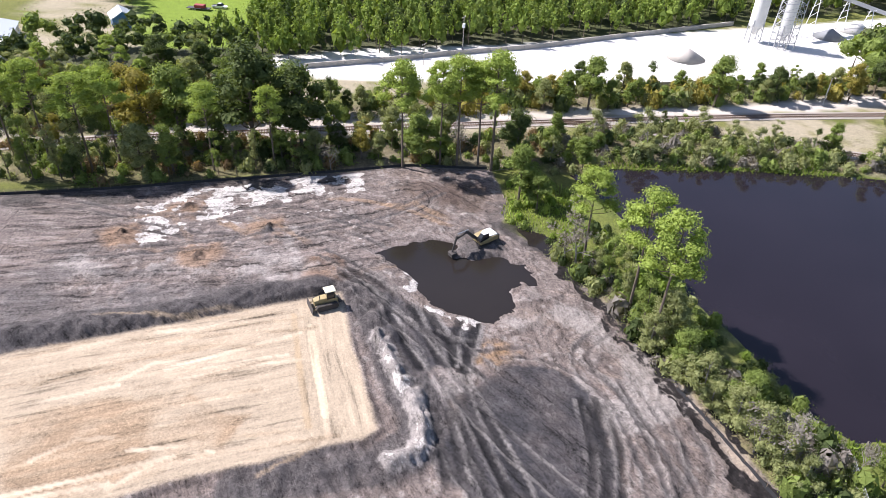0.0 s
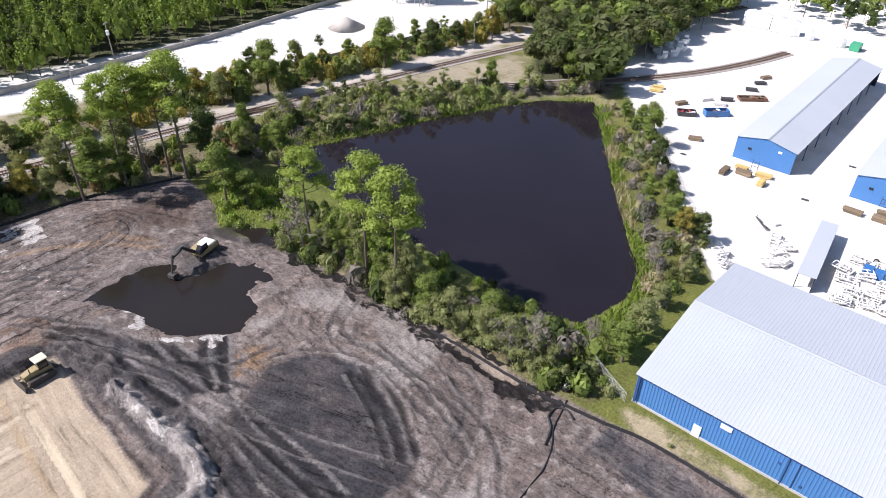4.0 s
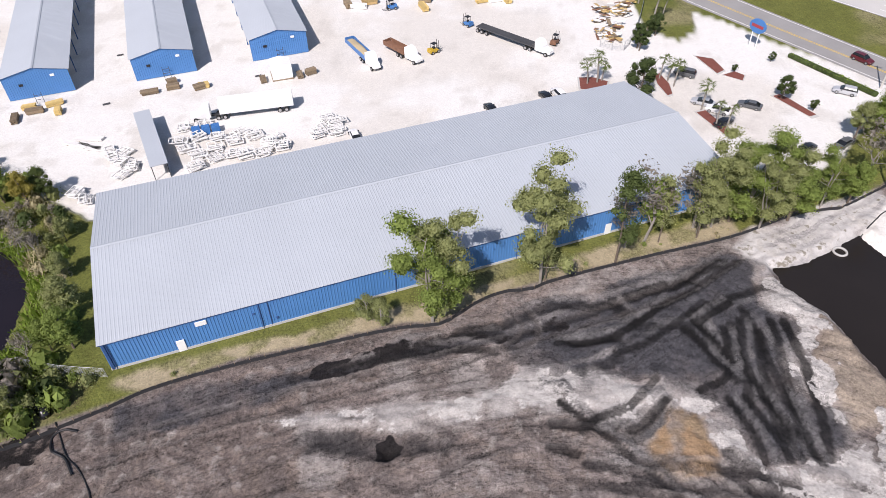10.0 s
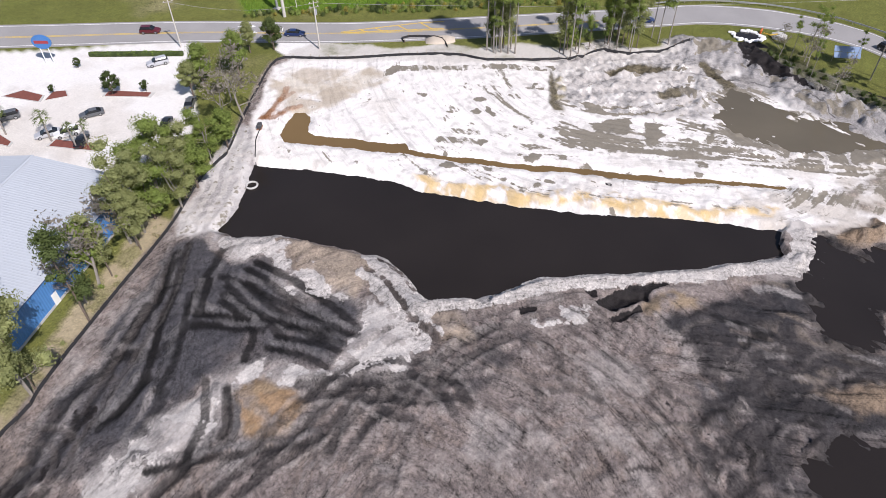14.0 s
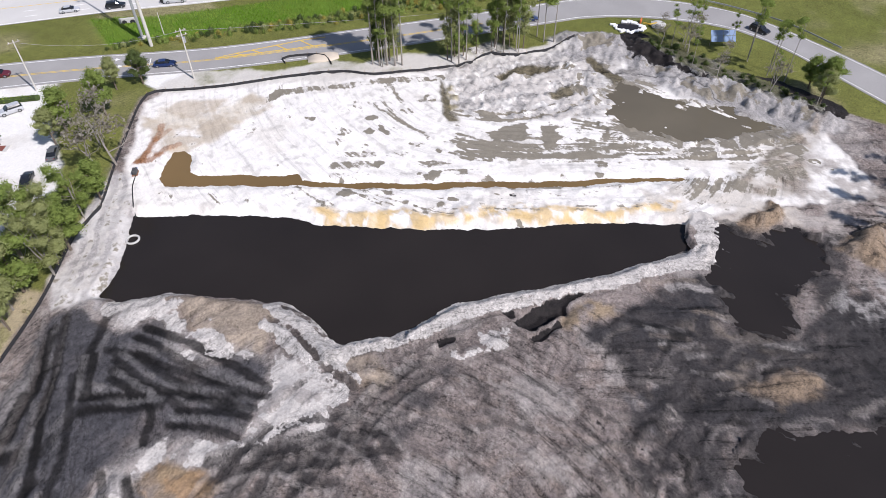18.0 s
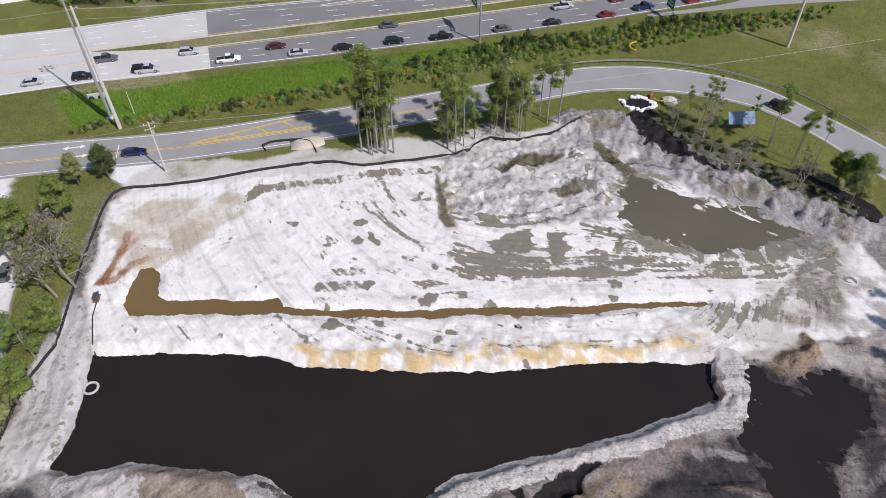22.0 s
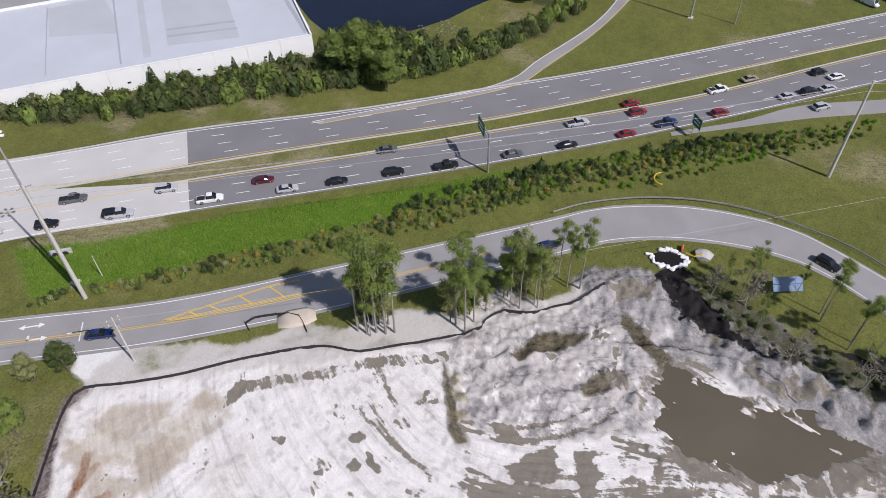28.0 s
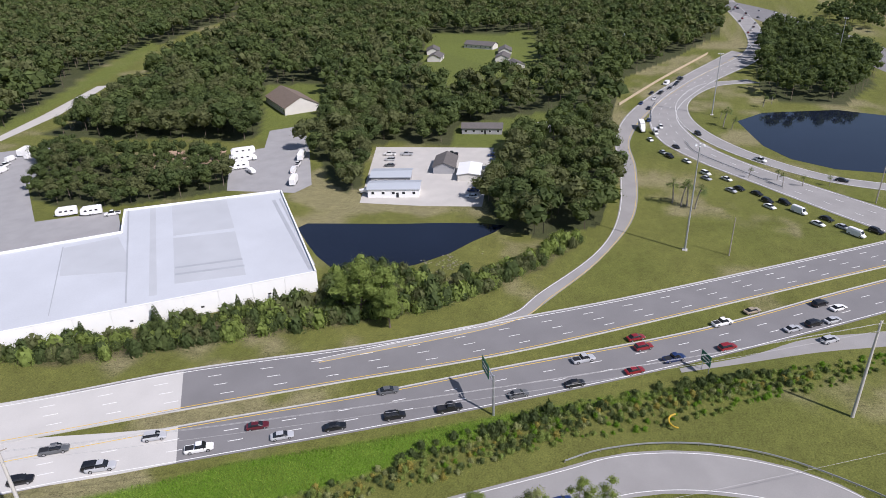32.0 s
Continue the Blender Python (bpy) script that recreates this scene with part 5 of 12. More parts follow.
area([(64.5, 70.3), (69.2, 65.0), (64.7, 56.5), (64.1, 46.6), (62.0, 50.4), (60.7, 55.4), (63.9, 60.3), (63.8, 64.5)], (0.46, 0.43, 0.41), 1.0, 0.95, 0.5, 2.0, 178)
area([(68.5, 63.8), (72.3, 50.7), (67.7, 46.9), (64.1, 46.6), (65.0, 56.7)], (0.285, 0.235, 0.185), 0.8, 0.95, 0.3, 1.5, 179)
area([(67.3, 35.6), (68.1, 30.1), (65.5, 27.3), (64.7, 29.5), (64.8, 33.8)], (0.285, 0.235, 0.185), 0.8, 0.9, 0.4, 1.5, 180)
for i, q_ in enumerate(([(63.4, 71.3), (65.5, 70.5), (67.4, 68.1), (69.4, 65.1)], [(72.3, 49.5), (73.3, 47.1), (72.9, 44.4), (71.6, 41.1), (69.6, 38.2), (68.6, 36.6), (69.3, 33.9), (73.1, 30.8)])):
    streak([tuple(a_) for a_ in smooth_line(q_, 1.2)], 1.9, WHITE, 0.95, seed=182 + i, broken=0.15, warp=0.4)
for i, q_ in enumerate(LOBE_RIDGES):
    streak([tuple(a_) for a_ in smooth_line(q_, 1.2)], 1.0, (0.50, 0.475, 0.45), 0.95, seed=850 + i, height=0.45, broken=0.15, warp=0.3)
for i, q_ in enumerate(LOBE_RUTS):
    streak([tuple(a_) for a_ in smooth_line(q_, 1.2)], 0.7, (0.045, 0.040, 0.038), 0.8, seed=860 + i, height=-0.4, broken=0.3, warp=0.2, layer=-1)
for i, pts in enumerate(([(-28, 44), (-10, 50), (10, 56), (30, 63), (48, 70), (60, 78)], [(34, 30), (46, 36), (58, 38), (66, 34)], [(38, 24), (52, 28), (66, 26), (80, 14)],
                         [(64, 36), (72, 28), (84, 18), (94, 4)], [(10, 40), (24, 46), (36, 44), (48, 36)], [(4, 52), (18, 56), (26, 62), (24, 68)])):
    tracks(pts, (0.08, 0.07, 0.066), seed=940 + i * 3, broken=0.5, amount=0.6, wet=0.4)

# white sand site
area(SAND_W, (0.50, 0.48, 0.46), 1.2, 1.0, 0.1, 4, 81, layer=-1)
area(SAND_W, WHITE, 0.8, 0.8, 0.9, 2.5, 82)
area(SAND_W, (0.3, 0.3, 0.3), 1.0, 0.5, 0.7, 2.0, 83, layer=2)
for off_ in (-3.0, -0.8, 1.2, 3.4):
    streak([(62 + off_ * 0.3, 77 - off_), (72 + off_ * 0.4, 81.5 - off_), (82 + off_ * 0.5, 87 - off_), (90, 92 - off_)], 0.7, (0.27, 0.255, 0.25), 0.7, seed=int(1700 + off_ * 5), broken=0.5, layer=-1, height=-0.1)
area(WHITESITE, (0.68, 0.655, 0.62), 1.0, 1.0, warp=0.6, layer=-1)
kw, dw, sw = field(WHITESITE, True, 2, 0.6)
kw = kw[dw < -0.3]
tint(kw, ramp(fbm(X[kw], Y[kw], 12.0, 84), 0.56, 0.70) * 0.6, (0.56, 0.525, 0.475), layer=-1)
tint(kw, ramp(fbm(X[kw], Y[kw], 3.5, 85), 0.62, 0.72) * 0.35, (0.3, 0.3, 0.3), layer=2)
tint(kw, ramp(fbm(X[kw], Y[kw], 1.3, 86, 2), 0.64, 0.78) * 0.4, (0.30, 0.28, 0.26))
HGT[kw] = HGT[kw] * 0.35
area(SITE_EAST, (0.25, 0.235, 0.22), 2.0, 0.95, 0.3, 4, 150, layer=-1)
area(SITE_SOUTH, (0.46, 0.42, 0.37), 2.0, 0.8, 0.5, 4, 151, layer=-1)
area(SITE_SOUTH, (0.2, 0.2, 0.2), 2.0, 0.3, 0.5, 3, 152, layer=2)
streak(GREY_FENCE, 1.5, (0.32, 0.30, 0.27), 0.75, layer=2, broken=0.2)
area(YELLOW, OCHRE, 1.2, 0.8, 0.9, 2.2, 87, height=0.3)
area(YELLOW, (0.58, 0.42, 0.20), 0.8, 0.7, 0.9, 1.8, 88)
streak(RUST, 1.4, (0.30, 0.15, 0.06), 0.7, broken=0.7)
area(MUDLUMP, (0.36, 0.35, 0.34), 1.5, 0.95, 0.45, 3.5, 91)
area(MUDLUMP, (0.14, 0.135, 0.13), 1.0, 0.62, 0.6, 2.2, 92, layer=2)
area(SITE_SMEAR, (0.2, 0.2, 0.2), 3.0, 0.26, 0.3, 7, 146, layer=2)
BANK_MID = [(88, 80), (95, 66), (103, 46), (115, 20), (122, 5), (132, -20), (121, -9), (113, 2), (101, 28), (93, 48), (91, 58), (84, 78)]
area(BANK_MID, (0.2, 0.2, 0.2), 1.5, 0.36, 0.35, 4, 147, layer=2)
km, dm, sm = field(BANK_MID, True, 2)
HGT[km] += (1 - ramp(dm, -2, 1)) * 0.9 * (fbm(X[km], Y[km], 2.4, 148) - 0.4)
km, dm, sm = field(MUDLUMP, True, 3)
HGT[km] += (1 - ramp(dm, -2, 1)) * 1.3 * (fbm(X[km], Y[km], 3.0, 93) - 0.35)
for off, wd, am in ((0, 3.0, 0.62), (4.5, 2.2, 0.5), (-3.5, 1.6, 0.45), (8.0, 1.4, 0.42)):
    streak([tuple(q) for q in offset_line(smooth_line(WHITE_ARC, 2.0), off)], wd, (0.3, 0.3, 0.3), am, layer=2, seed=820 + int(off), broken=0.6, warp=0.2)
for off, wd, am in ((0, 1.6, 0.6), (3.2, 1.2, 0.5), (-3.0, 1.2, 0.45), (6.0, 1.0, 0.42)):
    streak([tuple(q) for q in offset_line(smooth_line(WHITE_RUN, 2.0), off)], wd, (0.3, 0.3, 0.3), am, layer=2, seed=850 + int(off), broken=0.7, warp=0.2)
for nm, sd in ((PUD2, 1), (PUD3, 2), (PUD5, 4), (PUD_TAIL, 5)):
    area(nm, (0.20, 0.18, 0.145), 0.7, 0.95, wet=0.6, seed=sd, layer=2)
CHURN_NE = [(148.1, 51.3), (153.9, 50.2), (161.2, 44.9), (159.7, 33.9), (165.1, 29.8), (162.5, 22.2), (159.7, 15.0), (155.2, 10.6), (149.7, 14.7), (140.1, 10.1), (135.8, 19.7), (131.9, 27.5), (130.2, 40.3), (131.6, 45.4)]
PUD_ARM = [(162.5, 22.2), (159.7, 18.8), (155.3, 13.6), (151.5, 9.6), (149.2, 12.9), (154.0, 17.1), (158.5, 22.1)]
area(CHURN_NE, (0.27, 0.258, 0.248), 1.2, 0.85, 0.35, 2.2, 190, layer=-1)
area(CHURN_NE, (0.60, 0.58, 0.55), 0.6, 0.8, 0.9, 1.8, 191)
km, dm, sm = field(CHURN_NE, True, 3)
HGT[km] += (1 - ramp(dm, -2, 1)) * (1.6 * (fbm(X[km], Y[km], 2.2, 192) - 0.42) + 0.8 * (fbm(X[km], Y[km], 0.9, 193, 2) - 0.5))
for q_ in (PUD_ARM, [(145.9, 39.9), (151.1, 35.8), (154.5, 29.7), (153.8, 27.6), (149.0, 31.4), (144.6, 37.1)], [(142.6, 26.7), (147.3, 24.4), (146.3, 22.4), (142.3, 23.0), (140.7, 25.4)], [(141.0, 50.2), (135.6, 46.3), (126.3, 40.8), (125.6, 42.8), (131.2, 46.6)]):
    area(q_, (0.105, 0.088, 0.052), 0.6, 0.95, wet=0.9, layer=-1, height=-0.2, slope=1.0)
area(PUD4, (0.24, 0.20, 0.10), 0.6, 0.9, 0.3, 3, 95, wet=0.6)
for i, q_ in enumerate(TRACKS_SAND):
    p_ = smooth_line(q_, 1.2)
    for off_ in (-1.1, 0.0, 1.3):
        streak([tuple(a_) for a_ in offset_line(p_, off_)], 0.55, (0.2, 0.2, 0.2), 0.75, layer=2, seed=1100 + i * 5 + int(off_ * 2), broken=0.5, warp=0.2, height=-0.08)
for i in range(40):
    rq = random.Random(1200 + i)
    q0 = (rq.uniform(98, 134), rq.uniform(10, 72))
    if inside(np.array([q0[0]]), np.array([q0[1]]), WHITESITE)[0]:
        rad = rq.uniform(0.5, 1.5)
        area([(q0[0] + rad * math.cos(a_) * rq.uniform(0.5, 1.4), q0[1] + rad * math.sin(a_) * rq.uniform(0.5, 1.4)) for a_ in np.linspace(0, 6.28, 7)[:-1]], (0.2, 0.18, 0.15), 0.3, 0.8, layer=2)
area(PUDDLE_RIM, (0.17, 0.15, 0.12), 3.0, 0.6, 0.3, 4, 96, wet=0.6, layer=2)
for i in range(22):
    rr = random.Random(870 + i)
    x0, y0 = 132 + rr.uniform(0, 8), -10 + rr.uniform(-6, 20)
    streak([(x0, y0), (x0 + rr.uniform(6, 14), y0 + rr.uniform(-3, 3))], 0.4, (0.17, 0.15, 0.12), 0.8, seed=880 + i, broken=0.5, layer=rr.choice([1, 2]))
streak(MUDRIDGE, 7.0, (0.30, 0.288, 0.282), 0.95, height=1.9, broken=0.1, seed=97, warp=1.2)
kr, dr_, sr_ = field(MUDRIDGE, False, 9, 1.0)
HGT[kr] += (1 - ramp(dr_, 3, 8)) * (2.2 * (fbm(X[kr], Y[kr], 2.2, 196) - 0.5) + 1.0 * (fbm(X[kr], Y[kr], 0.9, 197, 2) - 0.5))
area([tuple(q) for q in offset_line(smooth_line(MUDRIDGE, 3.0), 4.0)] + [tuple(q) for q in offset_line(smooth_line(MUDRIDGE, 3.0), -4.0)][::-1], (0.1, 0.1, 0.1), 1.0, 0.75, 0.8, 2.5, 98, layer=2)
streak(RIM, 2.7, (0.56, 0.54, 0.52), 1.0, height=0.7, broken=0.1, seed=99)
area(SLOT_A, BLACK, 0.6, 1.0, wet=1.0, height=-0.5, slope=0.6)
area(SLOT_B, BLACK, 0.5, 1.0, wet=1.0, height=-0.4, slope=0.6)
area(BLUE_SE, (0.10, 0.098, 0.105), 2.0, 0.7, 0.5, 2.0, 103)
for nm, h in ((LUMP_E, 1.9), (LUMP_E2, 2.2), (LUMP_E3, 1.2)):
    area(nm, (0.235, 0.185, 0.135), 0.9, 0.95, 0.2, 2, 104, height=h, slope=3.0)

area(SITE_BROWN, (0.235, 0.195, 0.155), 2.0, 0.9, 0.35, 4, 140)
area(SITE_BROWN, (0.2, 0.2, 0.2), 2.0, 0.55, 0.3, 4, 145, layer=2)
area(SITE_TAN, (0.50, 0.45, 0.37), 2.0, 0.75, 0.4, 4, 141, layer=-1)
area(SITE_TAN, (0.40, 0.34, 0.265), 2.0, 0.8, 0.5, 3, 154, layer=-1)
for i, q_ in enumerate([[(105.2, 94.9), (101.5, 93.0), (98.3, 91.8)], [(100.8, 93.3), (97.2, 91.8), (94.1, 91.0)], [(104.2, 92.4), (100.2, 92.5)], [(101.0, 87.6), (98.8, 89.0), (96.7, 89.4)], [(97.1, 88.8), (94.7, 89.4), (93.4, 91.5)]]):
    streak(q_, 0.8, (0.25, 0.11, 0.045), 0.9, seed=155 + i, broken=0.3, warp=0.4)
streak(BANK_BLACK, 6.0, (0.03, 0.027, 0.025), 0.95, wet=0.4, broken=0.2, seed=142)
area([(120.2, 112.1), (122.7, 109.8), (124.8, 104.0), (121.9, 99.7), (118.7, 98.5), (115.4, 104.9), (116.7, 107.9)], (0.66, 0.65, 0.63), 0.5, 1.0, layer=-1)
area(SAND_STRIP, (0.50, 0.475, 0.44), 1.0, 0.95, 0.15, 5, 144, layer=-1)

# bank ground: dark soil and grass, with tree shade painted into the colour
area(EASTBANK, (0.065, 0.065, 0.030), 2.0, 0.9, 0.2, 3, 153, layer=-1)
# clods and roots in the churned part before the pond
kb = np.where((X > 40) & (X < 112) & (Y > -45) & (Y < 34))[0]
rough_ = fbm(X[kb], Y[kb], 1.7, 110, 3)
msk = ramp(fbm(X[kb], Y[kb], 14.0, 111), 0.40, 0.55)
HGT[kb] += msk * (rough_ - 0.5) * 0.55
tint(kb, msk * ramp(rough_, 0.52, 0.68) * 0.35, (0.270, 0.238, 0.215))
tint(kb, msk * ramp(rough_, 0.45, 0.30) * 0.4, (0.050, 0.044, 0.042))

MUCK_EAST = [(82.5, 4.6), (88.6, 1.2), (95.2, -3.2), (100.8, -8.2), (98.3, -11.3), (93.5, -14.5), (92.3, -22.2), (98.7, -25.8), (104.6, -30.9), (105.5, -36.0), (83.4, -33.6), (72.7, -5.4), (76.3, -2.9), (82.9, -7.5), (80.4, -0.9)]
comb(MUCK_EAST, -68, 0.8, 2.0)
comb([(80.5, 5.6), (86.2, 0.1), (91.9, -10.2), (92.3, -22.2), (89.3, -26.7), (81.4, -26.3), (70.6, 2.1), (74.1, 7.0)], -68, 0.7, 2.0)
area(MUCK_EAST, (0.036, 0.033, 0.034), 1.5, 0.98, 0.15, 2.5, 141, wet=0.6, layer=-1)
MUCK_NEAR = [(82.5, -5.9), (82.8, -11.8), (81.8, -16.8), (84.0, -24.9), (93.0, -33.2), (96.0, -41.1), (68.9, -37.9), (59.5, -13.4), (67.8, -11.0), (72.3, -8.1)]
comb(MUCK_NEAR, -68, 0.7, 3.0)
area(MUCK_NEAR, (0.046, 0.043, 0.045), 2.0, 0.92, 0.25, 3, 142, wet=0.6, layer=-1)
area(MUCK_R, (0.032, 0.030, 0.031), 3.0, 0.95, 0.1, 4, 143, wet=0.6, layer=-1)
area(MUCK_S, (0.034, 0.032, 0.034), 2.0, 0.95, 0.15, 3, 145, wet=0.8, layer=-1)
area(TAN_SE, (0.17, 0.142, 0.115), 1.5, 0.6, 0.8, 2.0, 146)
for i in range(26):
    rr = random.Random(1500 + i)
    x0, y0 = rr.uniform(82, 100), rr.uniform(-22, 2)
    streak([(x0, y0), (x0 + rr.uniform(0.5, 2.5), y0 - rr.uniform(3, 7))], rr.uniform(0.4, 0.8), rr.choice([(0.17, 0.142, 0.118), (0.028, 0.026, 0.026), (0.27, 0.25, 0.235)]), 0.9, seed=1530 + i, height=rr.choice([0.2, -0.1]), layer=-1)
for i in range(30):
    rr = random.Random(1600 + i)
    x0, y0 = rr.uniform(60, 80), rr.uniform(-16, 22)
    a_ = rr.gauss(0.7, 0.5)
    streak([(x0, y0), (x0 + 3 * math.cos(a_), y0 + 3 * math.sin(a_)), (x0 + 6 * math.cos(a_ + 0.3), y0 + 6 * math.sin(a_ + 0.3))], rr.uniform(0.35, 0.7), rr.choice([(0.06, 0.053, 0.050), (0.26, 0.232, 0.212), (0.085, 0.073, 0.066)]), 0.7, seed=1630 + i, layer=-1)
area([(108.3, -23.8), (106.9, -30.2), (98.7, -37.3), (82.2, -36.0), (80.9, -28.1), (84.6, -22.6), (94.1, -25.4)], (0.034, 0.031, 0.031), 1.5, 0.9, 0.3, 3, 144, wet=0.6, layer=-1)
comb([(139.6, -23.4), (138.6, -31.1), (129.6, -39.7), (114.1, -38.5), (114.6, -28.8), (118.4, -21.0)], [(120, 0), (130, -20), (136, -45)], 0.9, 1.0)
area([(139.6, -23.4), (138.6, -31.1), (129.6, -39.7), (114.1, -38.5), (114.6, -28.8), (118.4, -21.0)], (0.33, 0.30, 0.275), 2.5, 0.85, 0.5, 2.5, 150, layer=-1)
area([(115.9, -24.2), (120.5, -30.4), (91.3, -28.2), (81.9, -3.3), (91.8, -9.9), (88.8, -12.8), (93.1, -22.1), (102.3, -25.8)], (0.045, 0.041, 0.041), 2.5, 0.9, 0.5, 2.6, 181, wet=0.6, layer=-1)
area(WHITE_R, (0.33, 0.31, 0.295), 2.5, 0.75, 0.7, 1.4, 147)
area([(84.6, 1.5), (90.2, -3.4), (92.0, -11.6), (89.0, -16.6), (90.5, -22.5), (100.1, -35.1), (84.0, -36.0), (76.0, -17.0), (64.7, -17.0), (58.0, -6.0), (68.0, -3.0)], (0.040, 0.036, 0.036), 3.0, 0.9, 0.55, 2.6, 176, wet=0.6, layer=-1)
for i in range(46):
    rr = random.Random(2600 + i)
    x0, y0 = rr.uniform(60, 92), rr.uniform(-34, 0)
    a_ = rr.gauss(2.1, 0.5)
    ln_ = rr.uniform(1.6, 3.6)
    streak([(x0, y0), (x0 + ln_ * math.cos(a_), y0 + ln_ * math.sin(a_)), (x0 + 2 * ln_ * math.cos(a_ + 0.25), y0 + 2 * ln_ * math.sin(a_ + 0.25))], rr.uniform(0.35, 0.6), rr.choice([(0.012, 0.011, 0.011), (0.17, 0.152, 0.142), (0.018, 0.016, 0.016), (0.11, 0.098, 0.09)]), 0.8, seed=2600 + i, broken=0.4, height=rr.choice([-0.15, 0.2]), warp=0.3, layer=-1)
for q_ in (POOL_E, POOL_SE):
    area(q_, (0.035, 0.031, 0.030), 3.0, 1.0, wet=0.9, layer=-1)
for nm in (LUMP_E, LUMP_E2, LUMP_E3):
    area(nm, (0.215, 0.160, 0.112), 0.9, 0.95, 0.2, 2, 104)
area(SLOT_W, (0.42, 0.395, 0.37), 1.0, 0.9, 0.4, 2, 148, height=0.3)
for q_ in (SLOT_A, SLOT_B, SLOT_C, SLOT_D):
    area(q_, BLACK, 0.3, 1.0, wet=1.0, warp=0.5, height=-0.7, slope=0.8)
area(TAN_SLOT, (0.27, 0.205, 0.135), 1.0, 0.9, 0.4, 2, 149, height=0.5)
streak(RIM, 2.6, WHITE, 0.95, broken=0.15, seed=160, layer=1)

# ponds, ditches, verge, yard
area(PONDA_GRASS, (0.110, 0.135, 0.032), 1.5, 0.9, 0.2, 5, 119, warp=0.6)
YARD = [(-150, 152), (-131.0, 139.0), (-110, 125), (-90.0, 113.0), (-70.0, 101.0), (-56.6, 94.5), (-46.0, 88.0), (-26.4, 86.0), (11.0, 103.0), (52.6, 122.0), (60.0, 112.0), (64, 97), (73, 92),
        (88, 104), (99, 118), (112, 128), (101, 142), (93, 150), (84, 163), (78, 168), (76, 158), (70, 152), (64, 158), (64, 170), (64, 180), (56, 192), (30, 212), (0, 232), (-60, 264), (-170, 290), (-200, 230), (-160, 190)]
area(YARD, GRAVEL, 0.8, 1.0, warp=0.35, layer=-1)
ky, dy_, sy_ = field(YARD, True, 2, 0.35)
ky = ky[dy_ < 0]
HGT[ky] *= 0.1
tint(ky, ramp(fbm(X[ky], Y[ky], 18.0, 120), 0.50, 0.68) * 0.55, (0.54, 0.50, 0.445), layer=-1)
tint(ky, ramp(fbm(X[ky], Y[ky], 5.0, 121), 0.58, 0.72) * 0.4, (0.46, 0.43, 0.39), layer=-1)
PLANT = [(-176, -34), (-190, -60), (-205, -20), (-212, 20), (-226, 60), (-240, 105), (-262, 175), (-300, 260), (-250, 300), (-212, 200), (-199, 145), (-190, 108), (-181, 84), (-177, 50), (-178, 20)]
area(PLANT, (0.62, 0.60, 0.565), 2.0, 1.0, warp=0.5, layer=-1)
area([(-150, -70), (-136, -68), (-145, -18), (-154, 34), (-160, 80), (-172, 140), (-182, 200), (-192, 200), (-178, 126), (-166, 80), (-160, 40), (-152, -15)], (0.50, 0.46, 0.42), 2.0, 0.9, 0.15, 9, 122, layer=-1)
area([(-190, -150), (-150, -150), (-128, -95), (-140, -20), (-150, 30), (-150, -25), (-160, -60)], (0.36, 0.32, 0.28), 3.0, 0.7, 0.6, 9, 123)
basin(PONDA, -0.6)
basin(RETPOND, -1.0, bank=1.6)
basin(DITCH_E, -0.4, depth=0.8, bank=1.2)
basin(PUDDLE, -0.12, depth=0.4, bank=2.5, warp=1.5)
basin(POOL_W, -0.25, depth=0.6, bank=1.2, warp=1.0)
basin(POOL_E, -0.25, depth=0.5, bank=1.5, warp=1.2)
basin(POOL_SE, -0.25, depth=0.5, bank=1.5, warp=1.2)
basin(POOL_N, -0.25, depth=0.5, bank=1.2, warp=1.0)
# mud bars and clods breaking the shallow water
for q_, am_, sd_ in ((POOL_E, 4.0, 170), (POOL_SE, 3.6, 171), (PUDDLE, 2.6, 172), (POOL_W, 1.6, 173)):
    kq, dq, sq = field(q_, True, 1.0, 0.5)
    bar_ = fbm(X[kq] * 0.9 - Y[kq] * 0.3, Y[kq] * 0.35 + X[kq] * 0.2, 1.3, sd_, 4)
    HGT[kq] += am_ * np.maximum(0, bar_ - 0.53) * (1 - ramp(-dq, 1.0, 6.5)) * (dq < 0.5)
area(PUD_ISLE, (0.52, 0.49, 0.45), 1.6, 0.8, 0.5, 1.5, 175, height=0.35, slope=2.5, layer=-1)
area(SPIT_DIG, (0.075, 0.068, 0.066), 1.0, 0.9, 0.3, 2, 174, height=0.7, slope=2.0, layer=-1)

gm = bpy.data.meshes.new("ground")
idx = np.arange(NX * NY).reshape(NY, NX)
quads = np.column_stack([idx[:-1, :-1].ravel(), idx[:-1, 1:].ravel(), idx[1:, 1:].ravel(), idx[1:, :-1].ravel()])
gm.vertices.add(NX * NY)
gm.loops.add(quads.size)
gm.polygons.add(len(quads))
gm.polygons.foreach_set("loop_start", np.arange(0, quads.size, 4, dtype=np.int32))
gm.polygons.foreach_set("use_smooth", np.ones(len(quads), bool))


